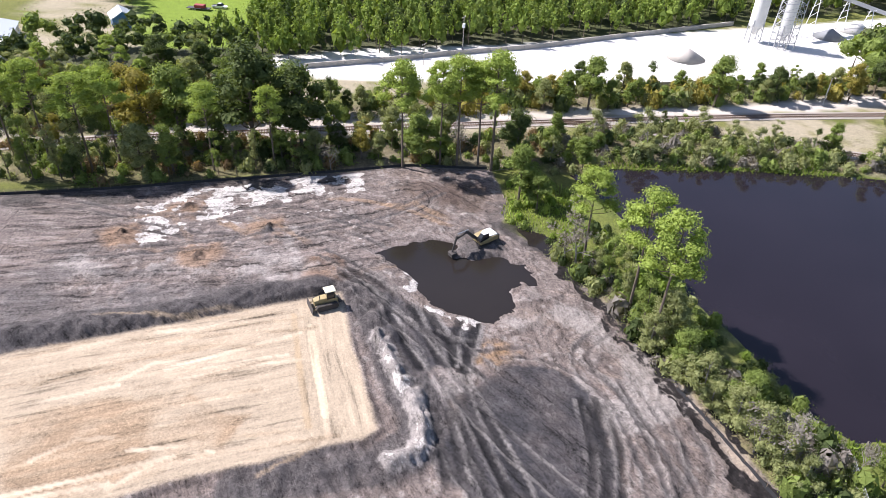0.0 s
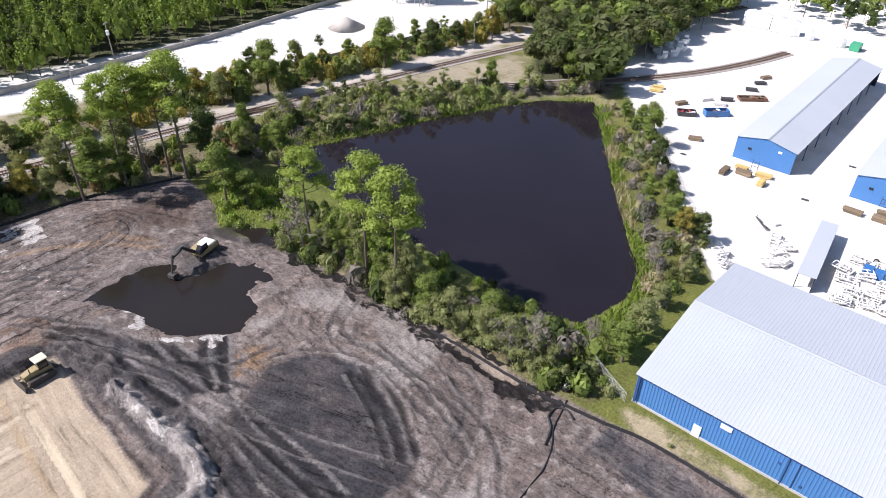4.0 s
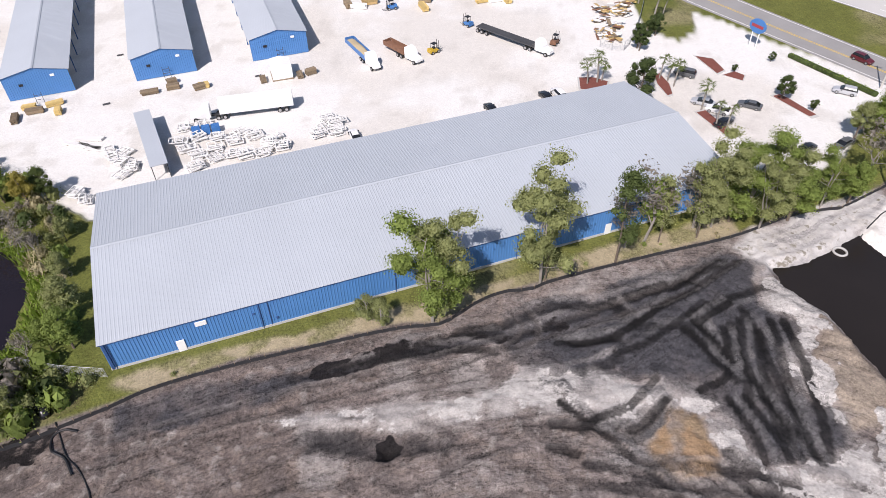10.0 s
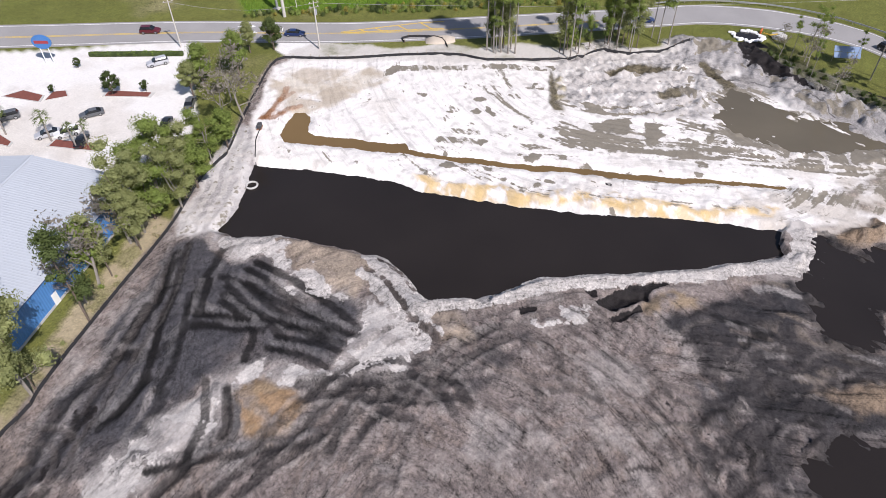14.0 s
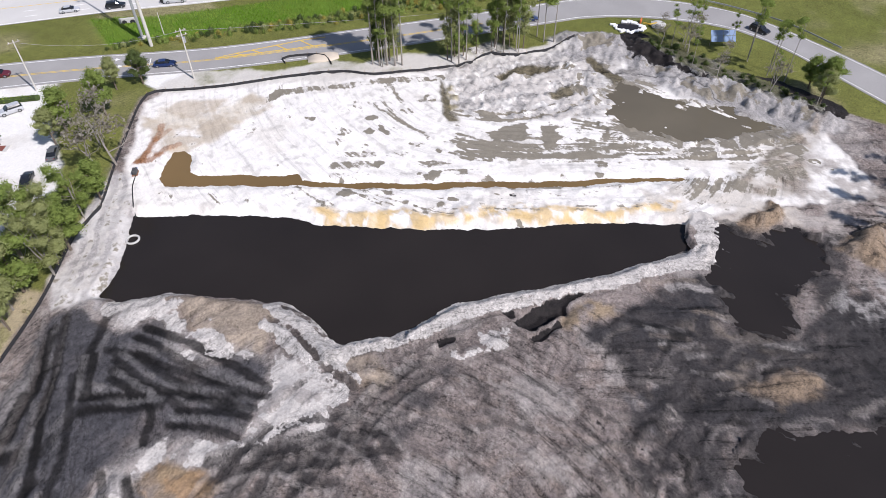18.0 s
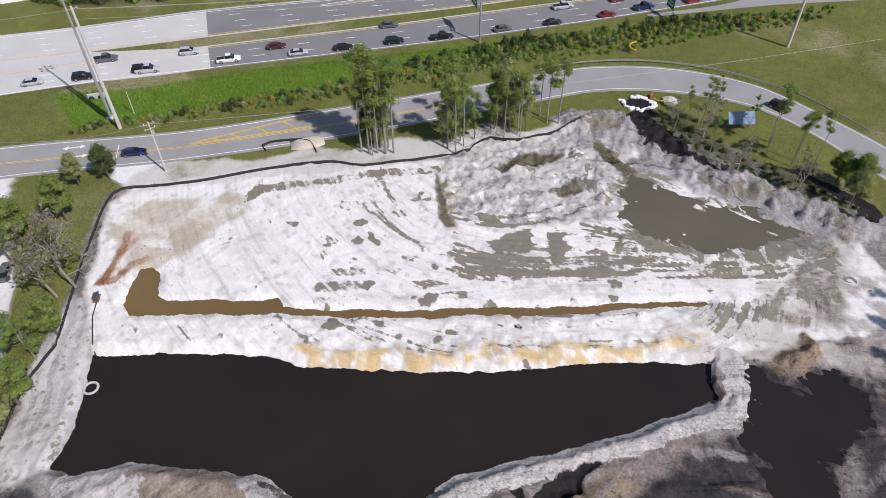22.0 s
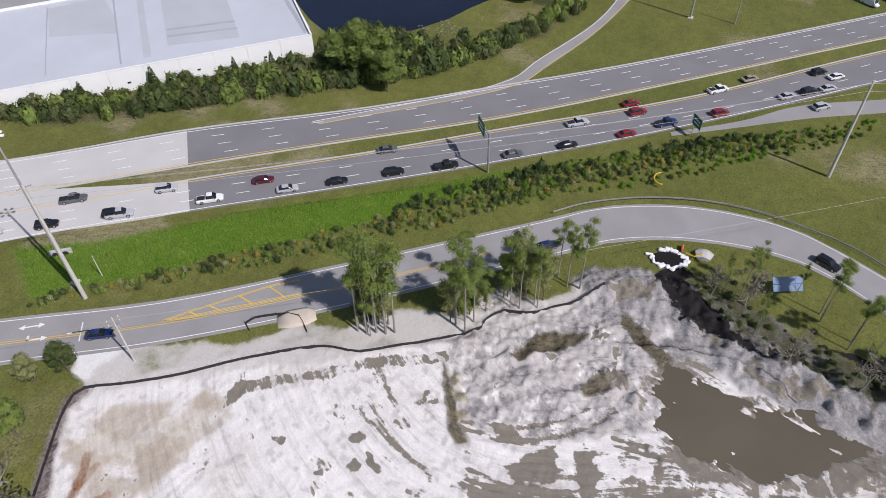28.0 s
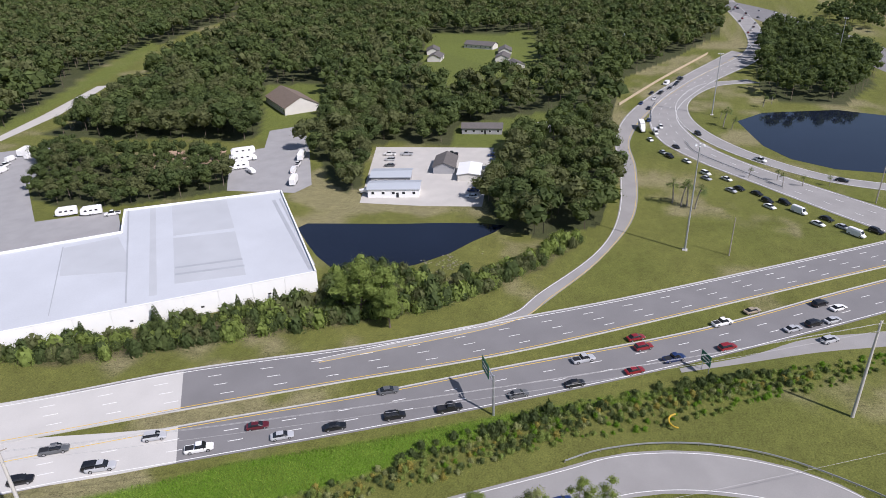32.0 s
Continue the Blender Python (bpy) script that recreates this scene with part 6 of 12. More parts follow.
def finish_ground():
    """Write heights and soils into the sheet."""
    gm.vertices.foreach_set("co", np.column_stack([X, Y, HGT]).ravel().astype(np.float32))
    gm.loops.foreach_set("vertex_index", quads.ravel().astype(np.int32))
    gm.update(calc_edges=True)
    c = gm.color_attributes.new("soil", 'FLOAT_COLOR', 'POINT')
    c.data.foreach_set("color", np.column_stack([np.clip(SOIL, 0.006, 0.8), np.clip(WET, 0, 1)]).ravel().astype(np.float32))
    c = gm.color_attributes.new("layers", 'FLOAT_COLOR', 'POINT')
    c.data.foreach_set("color", np.column_stack([np.clip(LAY, 0, 1), np.ones(X.size)]).ravel().astype(np.float32))
    c = gm.attributes.new("drag", 'FLOAT_VECTOR', 'POINT')
    c.data.foreach_set("vector", DRAG.ravel().astype(np.float32))
    gm.validate()


soil_m = bpy.data.materials.new("soil")
soil_m.use_nodes = True
_n, _l = soil_m.node_tree.nodes, soil_m.node_tree.links
_b = _n["Principled BSDF"]
_at = _n.new("ShaderNodeVertexColor")
_at.layer_name = "soil"
_tc = _n.new("ShaderNodeTexCoord")


def _noise(scale, detail, rough, stretch=None, turn=0.0):
    t_ = _n.new("ShaderNodeTexNoise")
    t_.inputs["Scale"].default_value, t_.inputs["Detail"].default_value, t_.inputs["Roughness"].default_value = scale, detail, rough
    mp = _n.new("ShaderNodeMapping")
    mp.inputs["Rotation"].default_value = (0, 0, radians(turn))
    mp.inputs["Scale"].default_value = stretch or (1, 1, 1)
    _l.new(_tc.outputs["Object"], mp.inputs["Vector"])
    _l.new(mp.outputs[0], t_.inputs["Vector"])
    return t_


def _math(op, a, b, c=None):
    m_ = _n.new("ShaderNodeMath")
    m_.operation = op
    for i, q in enumerate((a, b, c)):
        if q is None:
            continue
        if isinstance(q, (int, float)):
            m_.inputs[i].default_value = q
        else:
            _l.new(q, m_.inputs[i])
    return m_.outputs[0]


_dr = _n.new("ShaderNodeAttribute")
_dr.attribute_name = "drag"
_ds = _n.new("ShaderNodeSeparateXYZ")
_l.new(_dr.outputs["Vector"], _ds.inputs[0])


def _scrape(across, along):
    cv = _n.new("ShaderNodeCombineXYZ")
    _l.new(_math('MULTIPLY', _ds.outputs[0], 1.0 / across), cv.inputs[0])
    _l.new(_math('MULTIPLY', _ds.outputs[1], 1.0 / along), cv.inputs[1])
    t_ = _n.new("ShaderNodeTexNoise")
    t_.inputs["Scale"].default_value, t_.inputs["Detail"].default_value, t_.inputs["Roughness"].default_value = 1.0, 5.0, 0.62
    t_.inputs["Distortion"].default_value = 0.15
    _l.new(cv.outputs[0], t_.inputs["Vector"])
    return t_.outputs[0]


_sk1, _sk2 = _scrape(1.1, 13.0), _scrape(3.2, 26.0)
_sk = _math('ADD', _math('MULTIPLY', _sk1, 0.62), _math('MULTIPLY', _sk2, 0.38))
_skn = _math('MULTIPLY', _math('SUBTRACT', _sk, 0.5), _ds.outputs[2])
_g1, _g2 = _noise(0.45, 8.0, 0.72).outputs[0], _noise(2.6, 6.0, 0.7).outputs[0]
_g3, _g4 = _noise(9.0, 3.0, 0.7).outputs[0], _noise(1.2, 6.0, 0.7).outputs[0]
_sum = _math('ADD', _math('ADD', _math('MULTIPLY', _g1, 0.45), _g2), _math('ADD', _math('MULTIPLY', _g3, 0.35), _math('MULTIPLY', _g4, 0.35)))
_mr = _n.new("ShaderNodeMapRange")
_mr.inputs["From Min"].default_value, _mr.inputs["From Max"].default_value = 0.82, 1.33
_mr.inputs["To Min"].default_value, _mr.inputs["To Max"].default_value = 0.45, 1.55
_mr.clamp = False
_l.new(_sum, _mr.inputs["Value"])
_lum = _n.new("ShaderNodeSeparateColor")
_l.new(_at.outputs["Color"], _lum.inputs[0])
_calm = _n.new("ShaderNodeMapRange")
_calm.inputs["From Min"].default_value, _calm.inputs["From Max"].default_value = 0.20, 0.40
_calm.inputs["To Min"].default_value, _calm.inputs["To Max"].default_value = 1.0, 0.25
_l.new(_lum.outputs[0], _calm.inputs["Value"])
_fac = _math('ADD', _math('MULTIPLY', _math('SUBTRACT', _mr.outputs[0], 1.0), _calm.outputs[0]), 1.0)
_fac = _math('MULTIPLY_ADD', _math('MULTIPLY', _skn, _math('ADD', _calm.outputs[0], 0.15)), 2.8, _fac)
_gr = _n.new("ShaderNodeMapRange")
_gr.inputs["From Min"].default_value, _gr.inputs["From Max"].default_value = 0.42, 0.36
_l.new(_sk1, _gr.inputs["Value"])
_fac = _math('MULTIPLY_ADD', _math('MULTIPLY', _gr.outputs[0], _math('MULTIPLY', _ds.outputs[2], _math('ADD', _calm.outputs[0], 0.1))), -0.42, _fac)


def _threads(vec, scale, width, seed_):
    """Thin winding lines: roots, scratches and cracks."""
    t_ = _n.new("ShaderNodeTexNoise")
    t_.noise_dimensions = '4D'
    t_.inputs["W"].default_value = seed_
    t_.inputs["Scale"].default_value, t_.inputs["Detail"].default_value, t_.inputs["Roughness"].default_value, t_.inputs["Distortion"].default_value = scale, 3.0, 0.6, 0.6
    if vec is not None:
        _l.new(vec, t_.inputs["Vector"])
    else:
        _l.new(_tc.outputs["Object"], t_.inputs["Vector"])
    r_ = _n.new("ShaderNodeMapRange")
    r_.interpolation_type = 'SMOOTHSTEP'
    r_.inputs["From Min"].default_value, r_.inputs["From Max"].default_value = width, width * 0.25
    _l.new(_math('ABSOLUTE', _math('SUBTRACT', t_.outputs[0], 0.5), 0.0), r_.inputs["Value"])
    return r_.outputs[0]


_cv = _n.new("ShaderNodeCombineXYZ")
_l.new(_math('MULTIPLY', _ds.outputs[0], 1.0), _cv.inputs[0])
_l.new(_math('MULTIPLY', _ds.outputs[1], 0.22), _cv.inputs[1])
_patch = _n.new("ShaderNodeMapRange")
_patch.inputs["From Min"].default_value, _patch.inputs["From Max"].default_value = 0.42, 0.58
_l.new(_noise(0.16, 3.0, 0.6).outputs[0], _patch.inputs["Value"])
_bright = _math('MULTIPLY', _math('MULTIPLY', _threads(None, 0.9, 0.018, 1.0), _patch.outputs[0]), _calm.outputs[0])
_dark = _math('MULTIPLY', _math('ADD', _threads(None, 0.55, 0.020, 5.0), _threads(_cv.outputs[0], 0.55, 0.026, 9.0)), _math('ADD', _math('MULTIPLY', _calm.outputs[0], 1.2), -0.25))
_bare = _n.new("ShaderNodeMapRange")
_bare.inputs["From Min"].default_value, _bare.inputs["From Max"].default_value = -0.004, 0.004
_l.new(_math('SUBTRACT', _lum.outputs[0], _lum.outputs[1]), _bare.inputs["Value"])
_fac = _math('MULTIPLY_ADD', _math('MULTIPLY', _bright, _bare.outputs[0]), 0.50, _fac)
_fac = _math('MULTIPLY_ADD', _math('MULTIPLY', _dark, _bare.outputs[0]), -0.26, _fac)
_fac = _math('MAXIMUM', _fac, 0.15)
_ly = _n.new("ShaderNodeVertexColor")
_ly.layer_name = "layers"
_ls = _n.new("ShaderNodeSeparateColor")
_l.new(_ly.outputs["Color"], _ls.inputs[0])
_edge = _noise(0.8, 9.0, 0.66).outputs[0]
_edge2 = _math('MULTIPLY_ADD', _skn, 1.4, _math('ADD', _math('MULTIPLY', _math('SUBTRACT', _edge, 0.5), 0.45), 0.5))
_edge3 = _math('MULTIPLY_ADD', _skn, 0.9, _edge)
_col = _at.outputs["Color"]
for i_, (c_, e_) in enumerate((((0.017, 0.0145, 0.0145), _edge2), ((0.43, 0.405, 0.38), _edge3), ((0.20, 0.18, 0.145), _edge2))):
    m_ = _ls.outputs[i_]
    amp = _math('MINIMUM', _math('MULTIPLY', m_, 3.0), 1.0)
    v_ = _math('MULTIPLY_ADD', _math('MULTIPLY', _math('SUBTRACT', e_, 0.5), 2.4), amp, m_)
    st = _n.new("ShaderNodeMapRange")
    st.interpolation_type = 'SMOOTHSTEP'
    st.inputs["From Min"].default_value, st.inputs["From Max"].default_value = 0.40, 0.64
    _l.new(v_, st.inputs["Value"])
    mx_ = _n.new("ShaderNodeMix")
    mx_.data_type = 'RGBA'
    _l.new(st.outputs[0], mx_.inputs[0])
    _l.new(_col, mx_.inputs[6])
    mx_.inputs[7].default_value = (*c_, 1)
    _col = mx_.outputs[2]
_sc = _n.new("ShaderNodeVectorMath")
_sc.operation = 'SCALE'
_l.new(_col, _sc.inputs[0])
_l.new(_fac, _sc.inputs["Scale"])
_l.new(_sc.outputs[0], _b.inputs["Base Color"])
_ro = _n.new("ShaderNodeMapRange")
_ro.inputs["To Min"].default_value, _ro.inputs["To Max"].default_value = 0.95, 0.50
_l.new(_at.outputs["Alpha"], _ro.inputs["Value"])
_l.new(_ro.outputs[0], _b.inputs["Roughness"])
_b.inputs["Specular IOR Level"].default_value = 0.18
_bp = _n.new("ShaderNodeBump")
_bp.inputs["Strength"].default_value, _bp.inputs["Distance"].default_value = 0.7, 0.3
_l.new(_math('MULTIPLY', _math('MULTIPLY_ADD', _skn, 1.5, _sum), _calm.outputs[0]), _bp.inputs["Height"])
_l.new(_bp.outputs[0], _b.inputs["Normal"])
gm.materials.append(soil_m)
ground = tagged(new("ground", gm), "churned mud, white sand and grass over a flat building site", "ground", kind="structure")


def water(name, poly, level, material, label, spread=1.3):
    bm = bmesh.new()
    p = np.array(poly)
    t = np.roll(p, -1, axis=0) - np.roll(p, 1, axis=0)
    t /= np.linalg.norm(t, axis=1)[:, None]
    ccw = np.sum(p[:, 0] * np.roll(p[:, 1], -1) - np.roll(p[:, 0], -1) * p[:, 1]) > 0
    grown = [tuple(q) for q in p + np.column_stack([t[:, 1], -t[:, 0]]) * (spread if ccw else -spread)]
    prism(bm, grown, level - 0.06, level)
    bmesh.ops.triangulate(bm, faces=bm.faces)
    return tagged(mesh_ob(name, bm, material), label, "water", kind="structure")


W_POND = water_mat("pond water", (0.015, 0.012, 0.016), 0.05)
W_BLUE = water_mat("blue-black water", (0.010, 0.014, 0.026), 0.04)
W_PEAT = water_mat("peat water", (0.020, 0.0165, 0.0145), 0.10)
W_MUD = water_mat("muddy water", (0.112, 0.096, 0.068), 0.2)
W_OCHRE = water_mat("ochre water", (0.150, 0.098, 0.042), 0.2)


def ground_z(x, y):
    i, j = int(np.searchsorted(GX, x)), int(np.searchsorted(GY, y))
    return float(min(HGT[j * NX + i], HGT[(j - 1) * NX + i - 1]))

# ---- water ----
water("water_pond", PONDA, -0.6, W_POND, "still dark pond water ringed by reeds and trees")
water("water_basin", RETPOND, -1.0, W_PEAT, "black peaty water in a freshly dug basin")
water("water_ditch", DITCH_E, -0.4, W_OCHRE, "ochre water standing in a narrow trench")
water("water_puddle", PUDDLE, -0.12, W_MUD, "shallow grey-brown puddle on white sand", 3.0)
water("water_dig", POOL_W, -0.25, W_PEAT, "black water in the pit being dug", 3.0)
water("water_pool", POOL_E, -0.25, W_PEAT, "black water lying in churned muck", 3.0)
water("water_pool", POOL_SE, -0.25, W_PEAT, "black water lying in churned muck", 3.0)
water("water_pool", POOL_N, -0.25, W_PEAT, "dark water at the foot of the marshy corner", 2.0)

# ---- roads ----
ASPHALT = mat("asphalt", (0.185, 0.180, 0.182), 0.9, var=0.16, scale=9.0, fine=60.0, bump=0.2)
ASPHALT_OLD = mat("old asphalt", (0.275, 0.266, 0.258), 0.9, var=0.18, scale=8.0, fine=60.0, bump=0.2)
CONCRETE = mat("road concrete", (0.50, 0.485, 0.46), 0.85, var=0.10, scale=8.0, fine=40.0, bump=0.1)
PAINT = mat("white road paint", (0.72, 0.72, 0.70), 0.7, var=0.12, scale=0.8)
YPAINT = mat("yellow road paint", (0.62, 0.42, 0.06), 0.7, var=0.12, scale=0.8)


def road(name, left, right, material, label, k=60, z=0.07):
    bm = bmesh.new()
    strip(bm, resample(left, k), resample(right, k), z - 0.25, z)
    return tagged(mesh_ob(name, bm, material), label, "road", kind="structure")


def between(left, right, f, k=200):
    return resample(left, k) * (1 - f) + resample(right, k) * f


HWY_N = [(120, 232), (159.7, 168.9), (185.7, 134.5), (209.0, 97.5), (230.8, 67.8), (257.1, 32.9), (310.6, -31.6), (380, -112)]
MED_N = [(106, 220), (147.0, 162.0), (173.4, 125.3), (193.0, 97.2), (217.0, 62.2), (247.5, 24.4), (292.8, -29.7), (360, -112)]
MED_S = [(100, 216), (141.0, 160.0), (168.7, 121.8), (191.0, 89.0), (211.7, 60.7), (243.2, 17.2), (283.7, -28.7), (352, -110)]
HWY_S = [(88, 210), (138.6, 145.7), (159.5, 114.9), (178.0, 87.0), (196.8, 59.5), (224.6, 22.1), (266.0, -28.0), (338, -110)]
road("road_highway_north", HWY_N, MED_N, ASPHALT, "grey asphalt carriageway with white lane lines")
road("road_highway_south", MED_S, HWY_S, ASPHALT, "grey asphalt carriageway with white lane lines and queued cars")
LOC_N = [(70, 212), (95, 172), (118.5, 136.0), (136.0, 104.5), (156.0, 77.0), (181.5, 43.5), (191.0, 31.0), (197.0, 14.0), (197.0, -4.0), (190.5, -18.0), (176, -38), (150, -66), (108, -110), (60, -160)]
LOC_S = [(58, 205), (84, 166), (110.5, 127.0), (127.0, 98.3), (146.0, 71.0), (172.0, 38.0), (181.0, 26.0), (186.0, 11.0), (186.5, -5.0), (181.0, -17.0), (167, -33), (142, -60), (100, -104), (52, -154)]
road("road_local", LOC_N, LOC_S, ASPHALT_OLD, "worn grey two-lane road with a sharp bend")
RAMP_L = [(199.5, 106.9), (230.8, 69.5), (250.0, 60.9), (281.3, 49.5), (313.2, 47.0), (362.3, 52.5), (410.9, 60.7), (468.1, 57.4), (548.1, 38.5), (659.7, 4.8)]
RAMP_R = [(199.0, 104.5), (229.8, 66.0), (248.0, 57.0), (278.0, 47.0), (316.0, 41.2), (366.0, 46.0), (405.0, 52.8), (462.0, 48.0), (540.0, 30.0), (650.0, -4.0)]
road("road_ramp", RAMP_L, RAMP_R, ASPHALT_OLD, "curving single-lane slip road", z=0.09)
CROSS_L = [(300, -66), (330, -31), (358, -2), (382, 22), (414, 42), (470, 48), (548, 31), (640, 0), (720, -8), (860, 2), (1100, 30)]
CROSS_R = [(312, -80), (345, -44), (370, -14), (392, 8), (420, 25), (468, 34), (540, 18), (630, -14), (716, -24), (860, -16), (1100, 8)]
road("road_cross", CROSS_L, CROSS_R, ASPHALT_OLD, "busy four-lane cross road running off to the horizon", z=0.08)
LOOP_L = [(556, -3), (535.5, 24.0), (487.7, 36.0), (440.6, 31.5), (400.6, 11.0), (370.9, -24.5), (364, -60)]
LOOP_R = [(548, -10), (531, 15.0), (487.7, 29.0), (445.0, 24.5), (407.0, 4.5), (379.0, -27.0), (373, -60)]
road("road_loop", LOOP_L, LOOP_R, ASPHALT_OLD, "grey loop road round the far pond", z=0.1)
road("road_exit", [(224.0, 21.5), (234.9, 5.4), (247.0, -8.2), (256.4, -27.0), (265.8, -45.8)], [(222.5, 21.0), (231.9, 5.5), (241.4, -10.1), (249.1, -25.6), (256.8, -41.1)], ASPHALT_OLD, "short slip road leaving the carriageway", 20, 0.085)
FAR_L = [(982.7, 41.5), (912.4, 4.5), (760.8, -44.6), (661.8, -70.8), (599.7, -88.1), (518.0, -108.7)]
FAR_R = [(988.2, -2.3), (909.2, -40.0), (810.4, -72.1), (739.5, -93.5), (693.2, -104.7), (602.4, -129.8)]
road("road_far", FAR_L, FAR_R, ASPHALT, "distant multi-lane highway beyond the pond", z=0.1)
bm = bmesh.new()
strip(bm, resample([(120.5, 231.5), (160.0, 168.5), (185.4, 134.4)], 20), resample([(106.5, 220.5), (147.0, 162.3), (173.6, 125.6)], 20), -0.1, 0.085)
tagged(mesh_ob("road_concrete_north", bm, CONCRETE), "pale concrete bridge approach slab", "road", kind="structure")
bm = bmesh.new()
strip(bm, resample([(107.5, 221.5), (148.0, 162.8), (163.0, 133.2), (168.5, 122.0)], 20), resample([(88.5, 210), (138.8, 145.6), (152, 126), (159.6, 115.1)], 20), -0.1, 0.083)
tagged(mesh_ob("road_concrete_south", bm, CONCRETE), "pale concrete bridge approach slab", "road", kind="structure")

# ---- buildings ----
BLUE = mat("blue steel siding", (0.070, 0.205, 0.46), 0.5, var=0.08, scale=4.0)
ROOF = mat("galvanised roof steel", (0.41, 0.44, 0.475), 0.45, metal=0.0, var=0.06, scale=9.0)
TRIM = mat("dark blue trim", (0.03, 0.08, 0.22), 0.5)
PLINTH = mat("plinth concrete", (0.45, 0.44, 0.42), 0.9, var=0.15)
WHITEP = mat("white painted steel", (0.78, 0.78, 0.77), 0.5, var=0.05)
# near-black for painted indoor shade, also for dark doors and fittings
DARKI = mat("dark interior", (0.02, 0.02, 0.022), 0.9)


def corrugated(bm, x0, x1, p0, p1, pitch, depth, out):
    """A ribbed steel sheet along x between the lines p0 and p1, given as (y, z); ribs stand out along out."""
    n = max(2, int(round((x1 - x0) / pitch)))
    cols = []
    for i in range(n):
        a = x0 + (x1 - x0) * i / n
        w = (x1 - x0) / n
        for f, d in ((0.0, 0.0), (0.62, 0.0), (0.70, depth), (0.92, depth)):
            cols.append((a + w * f, d))
    cols.append((x1, 0.0))
    lo = [bm.verts.new((x, p0[0] + out[0] * d, p0[1] + out[1] * d)) for x, d in cols]
    hi = [bm.verts.new((x, p1[0] + out[0] * d, p1[1] + out[1] * d)) for x, d in cols]
    for i in range(len(cols) - 1):
        bm.faces.new((lo[i], lo[i + 1], hi[i + 1], hi[i]))
    return bm


def shed(name, origin, angle, length, depth, eave, ridge, label, open_side=False, pitch=0.5):
    """A gabled steel hall: length along x from the origin, depth along y, ridge along x."""
    m = Matrix.Translation((*origin, 0)) @ Matrix.Rotation(radians(angle), 4, 'Z')
    t = thing(name, m, label, "building")
    h = depth / 2
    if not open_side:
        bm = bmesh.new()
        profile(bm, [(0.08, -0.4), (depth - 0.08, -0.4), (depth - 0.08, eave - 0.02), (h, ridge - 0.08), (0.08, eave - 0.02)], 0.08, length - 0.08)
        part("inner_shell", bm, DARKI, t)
        for nm, y, o in (("front_wall", 0.0, -1), ("back_wall", depth, 1)):
            bm = bmesh.new()
            corrugated(bm, 0, length, (y, 0.35), (y, eave), 0.45, 0.05, (o, 0))
            part(nm, bm, BLUE, t)
            bm = bmesh.new()
            box(bm, (length / 2, y, 0.05), (length + 0.1, 0.24, 0.66))
            part("plinth", bm, PLINTH, t)
            bm = bmesh.new()
            box(bm, (length / 2, y + o * 0.14, eave - 0.12), (length + 0.4, 0.16, 0.2))
            part("gutter", bm, TRIM, t)
            for i in range(6):
                bm = bmesh.new()
                rod(bm, (length * (i + 0.02) / 5.05 + 0.3, y + o * 0.12, 0.1), (length * (i + 0.02) / 5.05 + 0.3, y + o * 0.12, eave - 0.1), 0.07)
                part("downpipe", bm, TRIM, t)
    ends = ((0.0, -1), (length, 1))
    for x, o in ends:
        bm = bmesh.new()
        n = int(depth / 0.45)
        lo, hi = [], []
        for i in range(n + 1):
            for f, d in (((0.0, 0.0), (0.62, 0.0), (0.70, 0.05), (0.92, 0.05)) if i < n else ((0.0, 0.0),)):
                y = (i + f) * depth / n
                z = eave + (ridge - eave) * (1 - abs(y - h) / h)
                lo.append(bm.verts.new((x + o * d, y, 0.1)))
                hi.append(bm.verts.new((x + o * d, y, z)))
        for i in range(len(lo) - 1):
            bm.faces.new((lo[i], lo[i + 1], hi[i + 1], hi[i]))
        part("end_wall", bm, BLUE, t)
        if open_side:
            # added near-black sheet inside the end wall, standing in for indoor shade
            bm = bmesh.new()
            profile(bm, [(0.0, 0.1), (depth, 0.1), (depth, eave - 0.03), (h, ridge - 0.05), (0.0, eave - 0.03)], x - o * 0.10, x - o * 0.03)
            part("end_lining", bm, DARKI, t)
    if open_side:
        for i in range(9):
            for y in (0.15, depth - 0.15):
                bm = bmesh.new()
                box(bm, (0.3 + (length - 0.6) * i / 8, y, eave / 2 - 0.2), (0.25, 0.2, eave + 0.3))
                part("post", bm, TRIM, t)
    for s_ in (0, 1):
        bm = bmesh.new()
        y0, y1 = (-0.35, h) if s_ == 0 else (depth + 0.35, h)
        z0 = eave - 0.35 * (ridge - eave) / h
        corrugated(bm, -0.3, length + 0.3, (y0, z0 + 0.08), (y1, ridge + 0.08), pitch, 0.02, (0, 1))
        part("roof", bm, ROOF, t)
    bm = bmesh.new()
    profile(bm, [(h - 0.35, ridge + 0.10), (h + 0.35, ridge + 0.10), (h + 0.02, ridge + 0.19), (h - 0.02, ridge + 0.19)], -0.3, length + 0.3)
    part("ridge_cap", bm, ROOF, t)
    return t


hall = shed("warehouse", (-30.6, 56.2), 20.6, 99.4, 34.0, 5.3, 7.7, "long blue steel warehouse with a pale grey ribbed roof")
for x, z, w, h_, nm in ((9.3, 1.1, 1.1, 2.15, "door"), (12.6, 4.3, 1.5, 0.8, "vent"), (76.0, 1.1, 1.1, 2.15, "door"), (22.5, 1.5, 0.3, 0.4, "meter_box"), (19.5, 3.4, 0.3, 0.3, "meter_box")):
    bm = bmesh.new()
    box(bm, (x, -0.12, z), (w, 0.12, h_), bevel=0.02)
    part(nm, bm, WHITEP if nm != "meter_box" else TRIM, hall, "white steel " + nm if nm != "meter_box" else "")
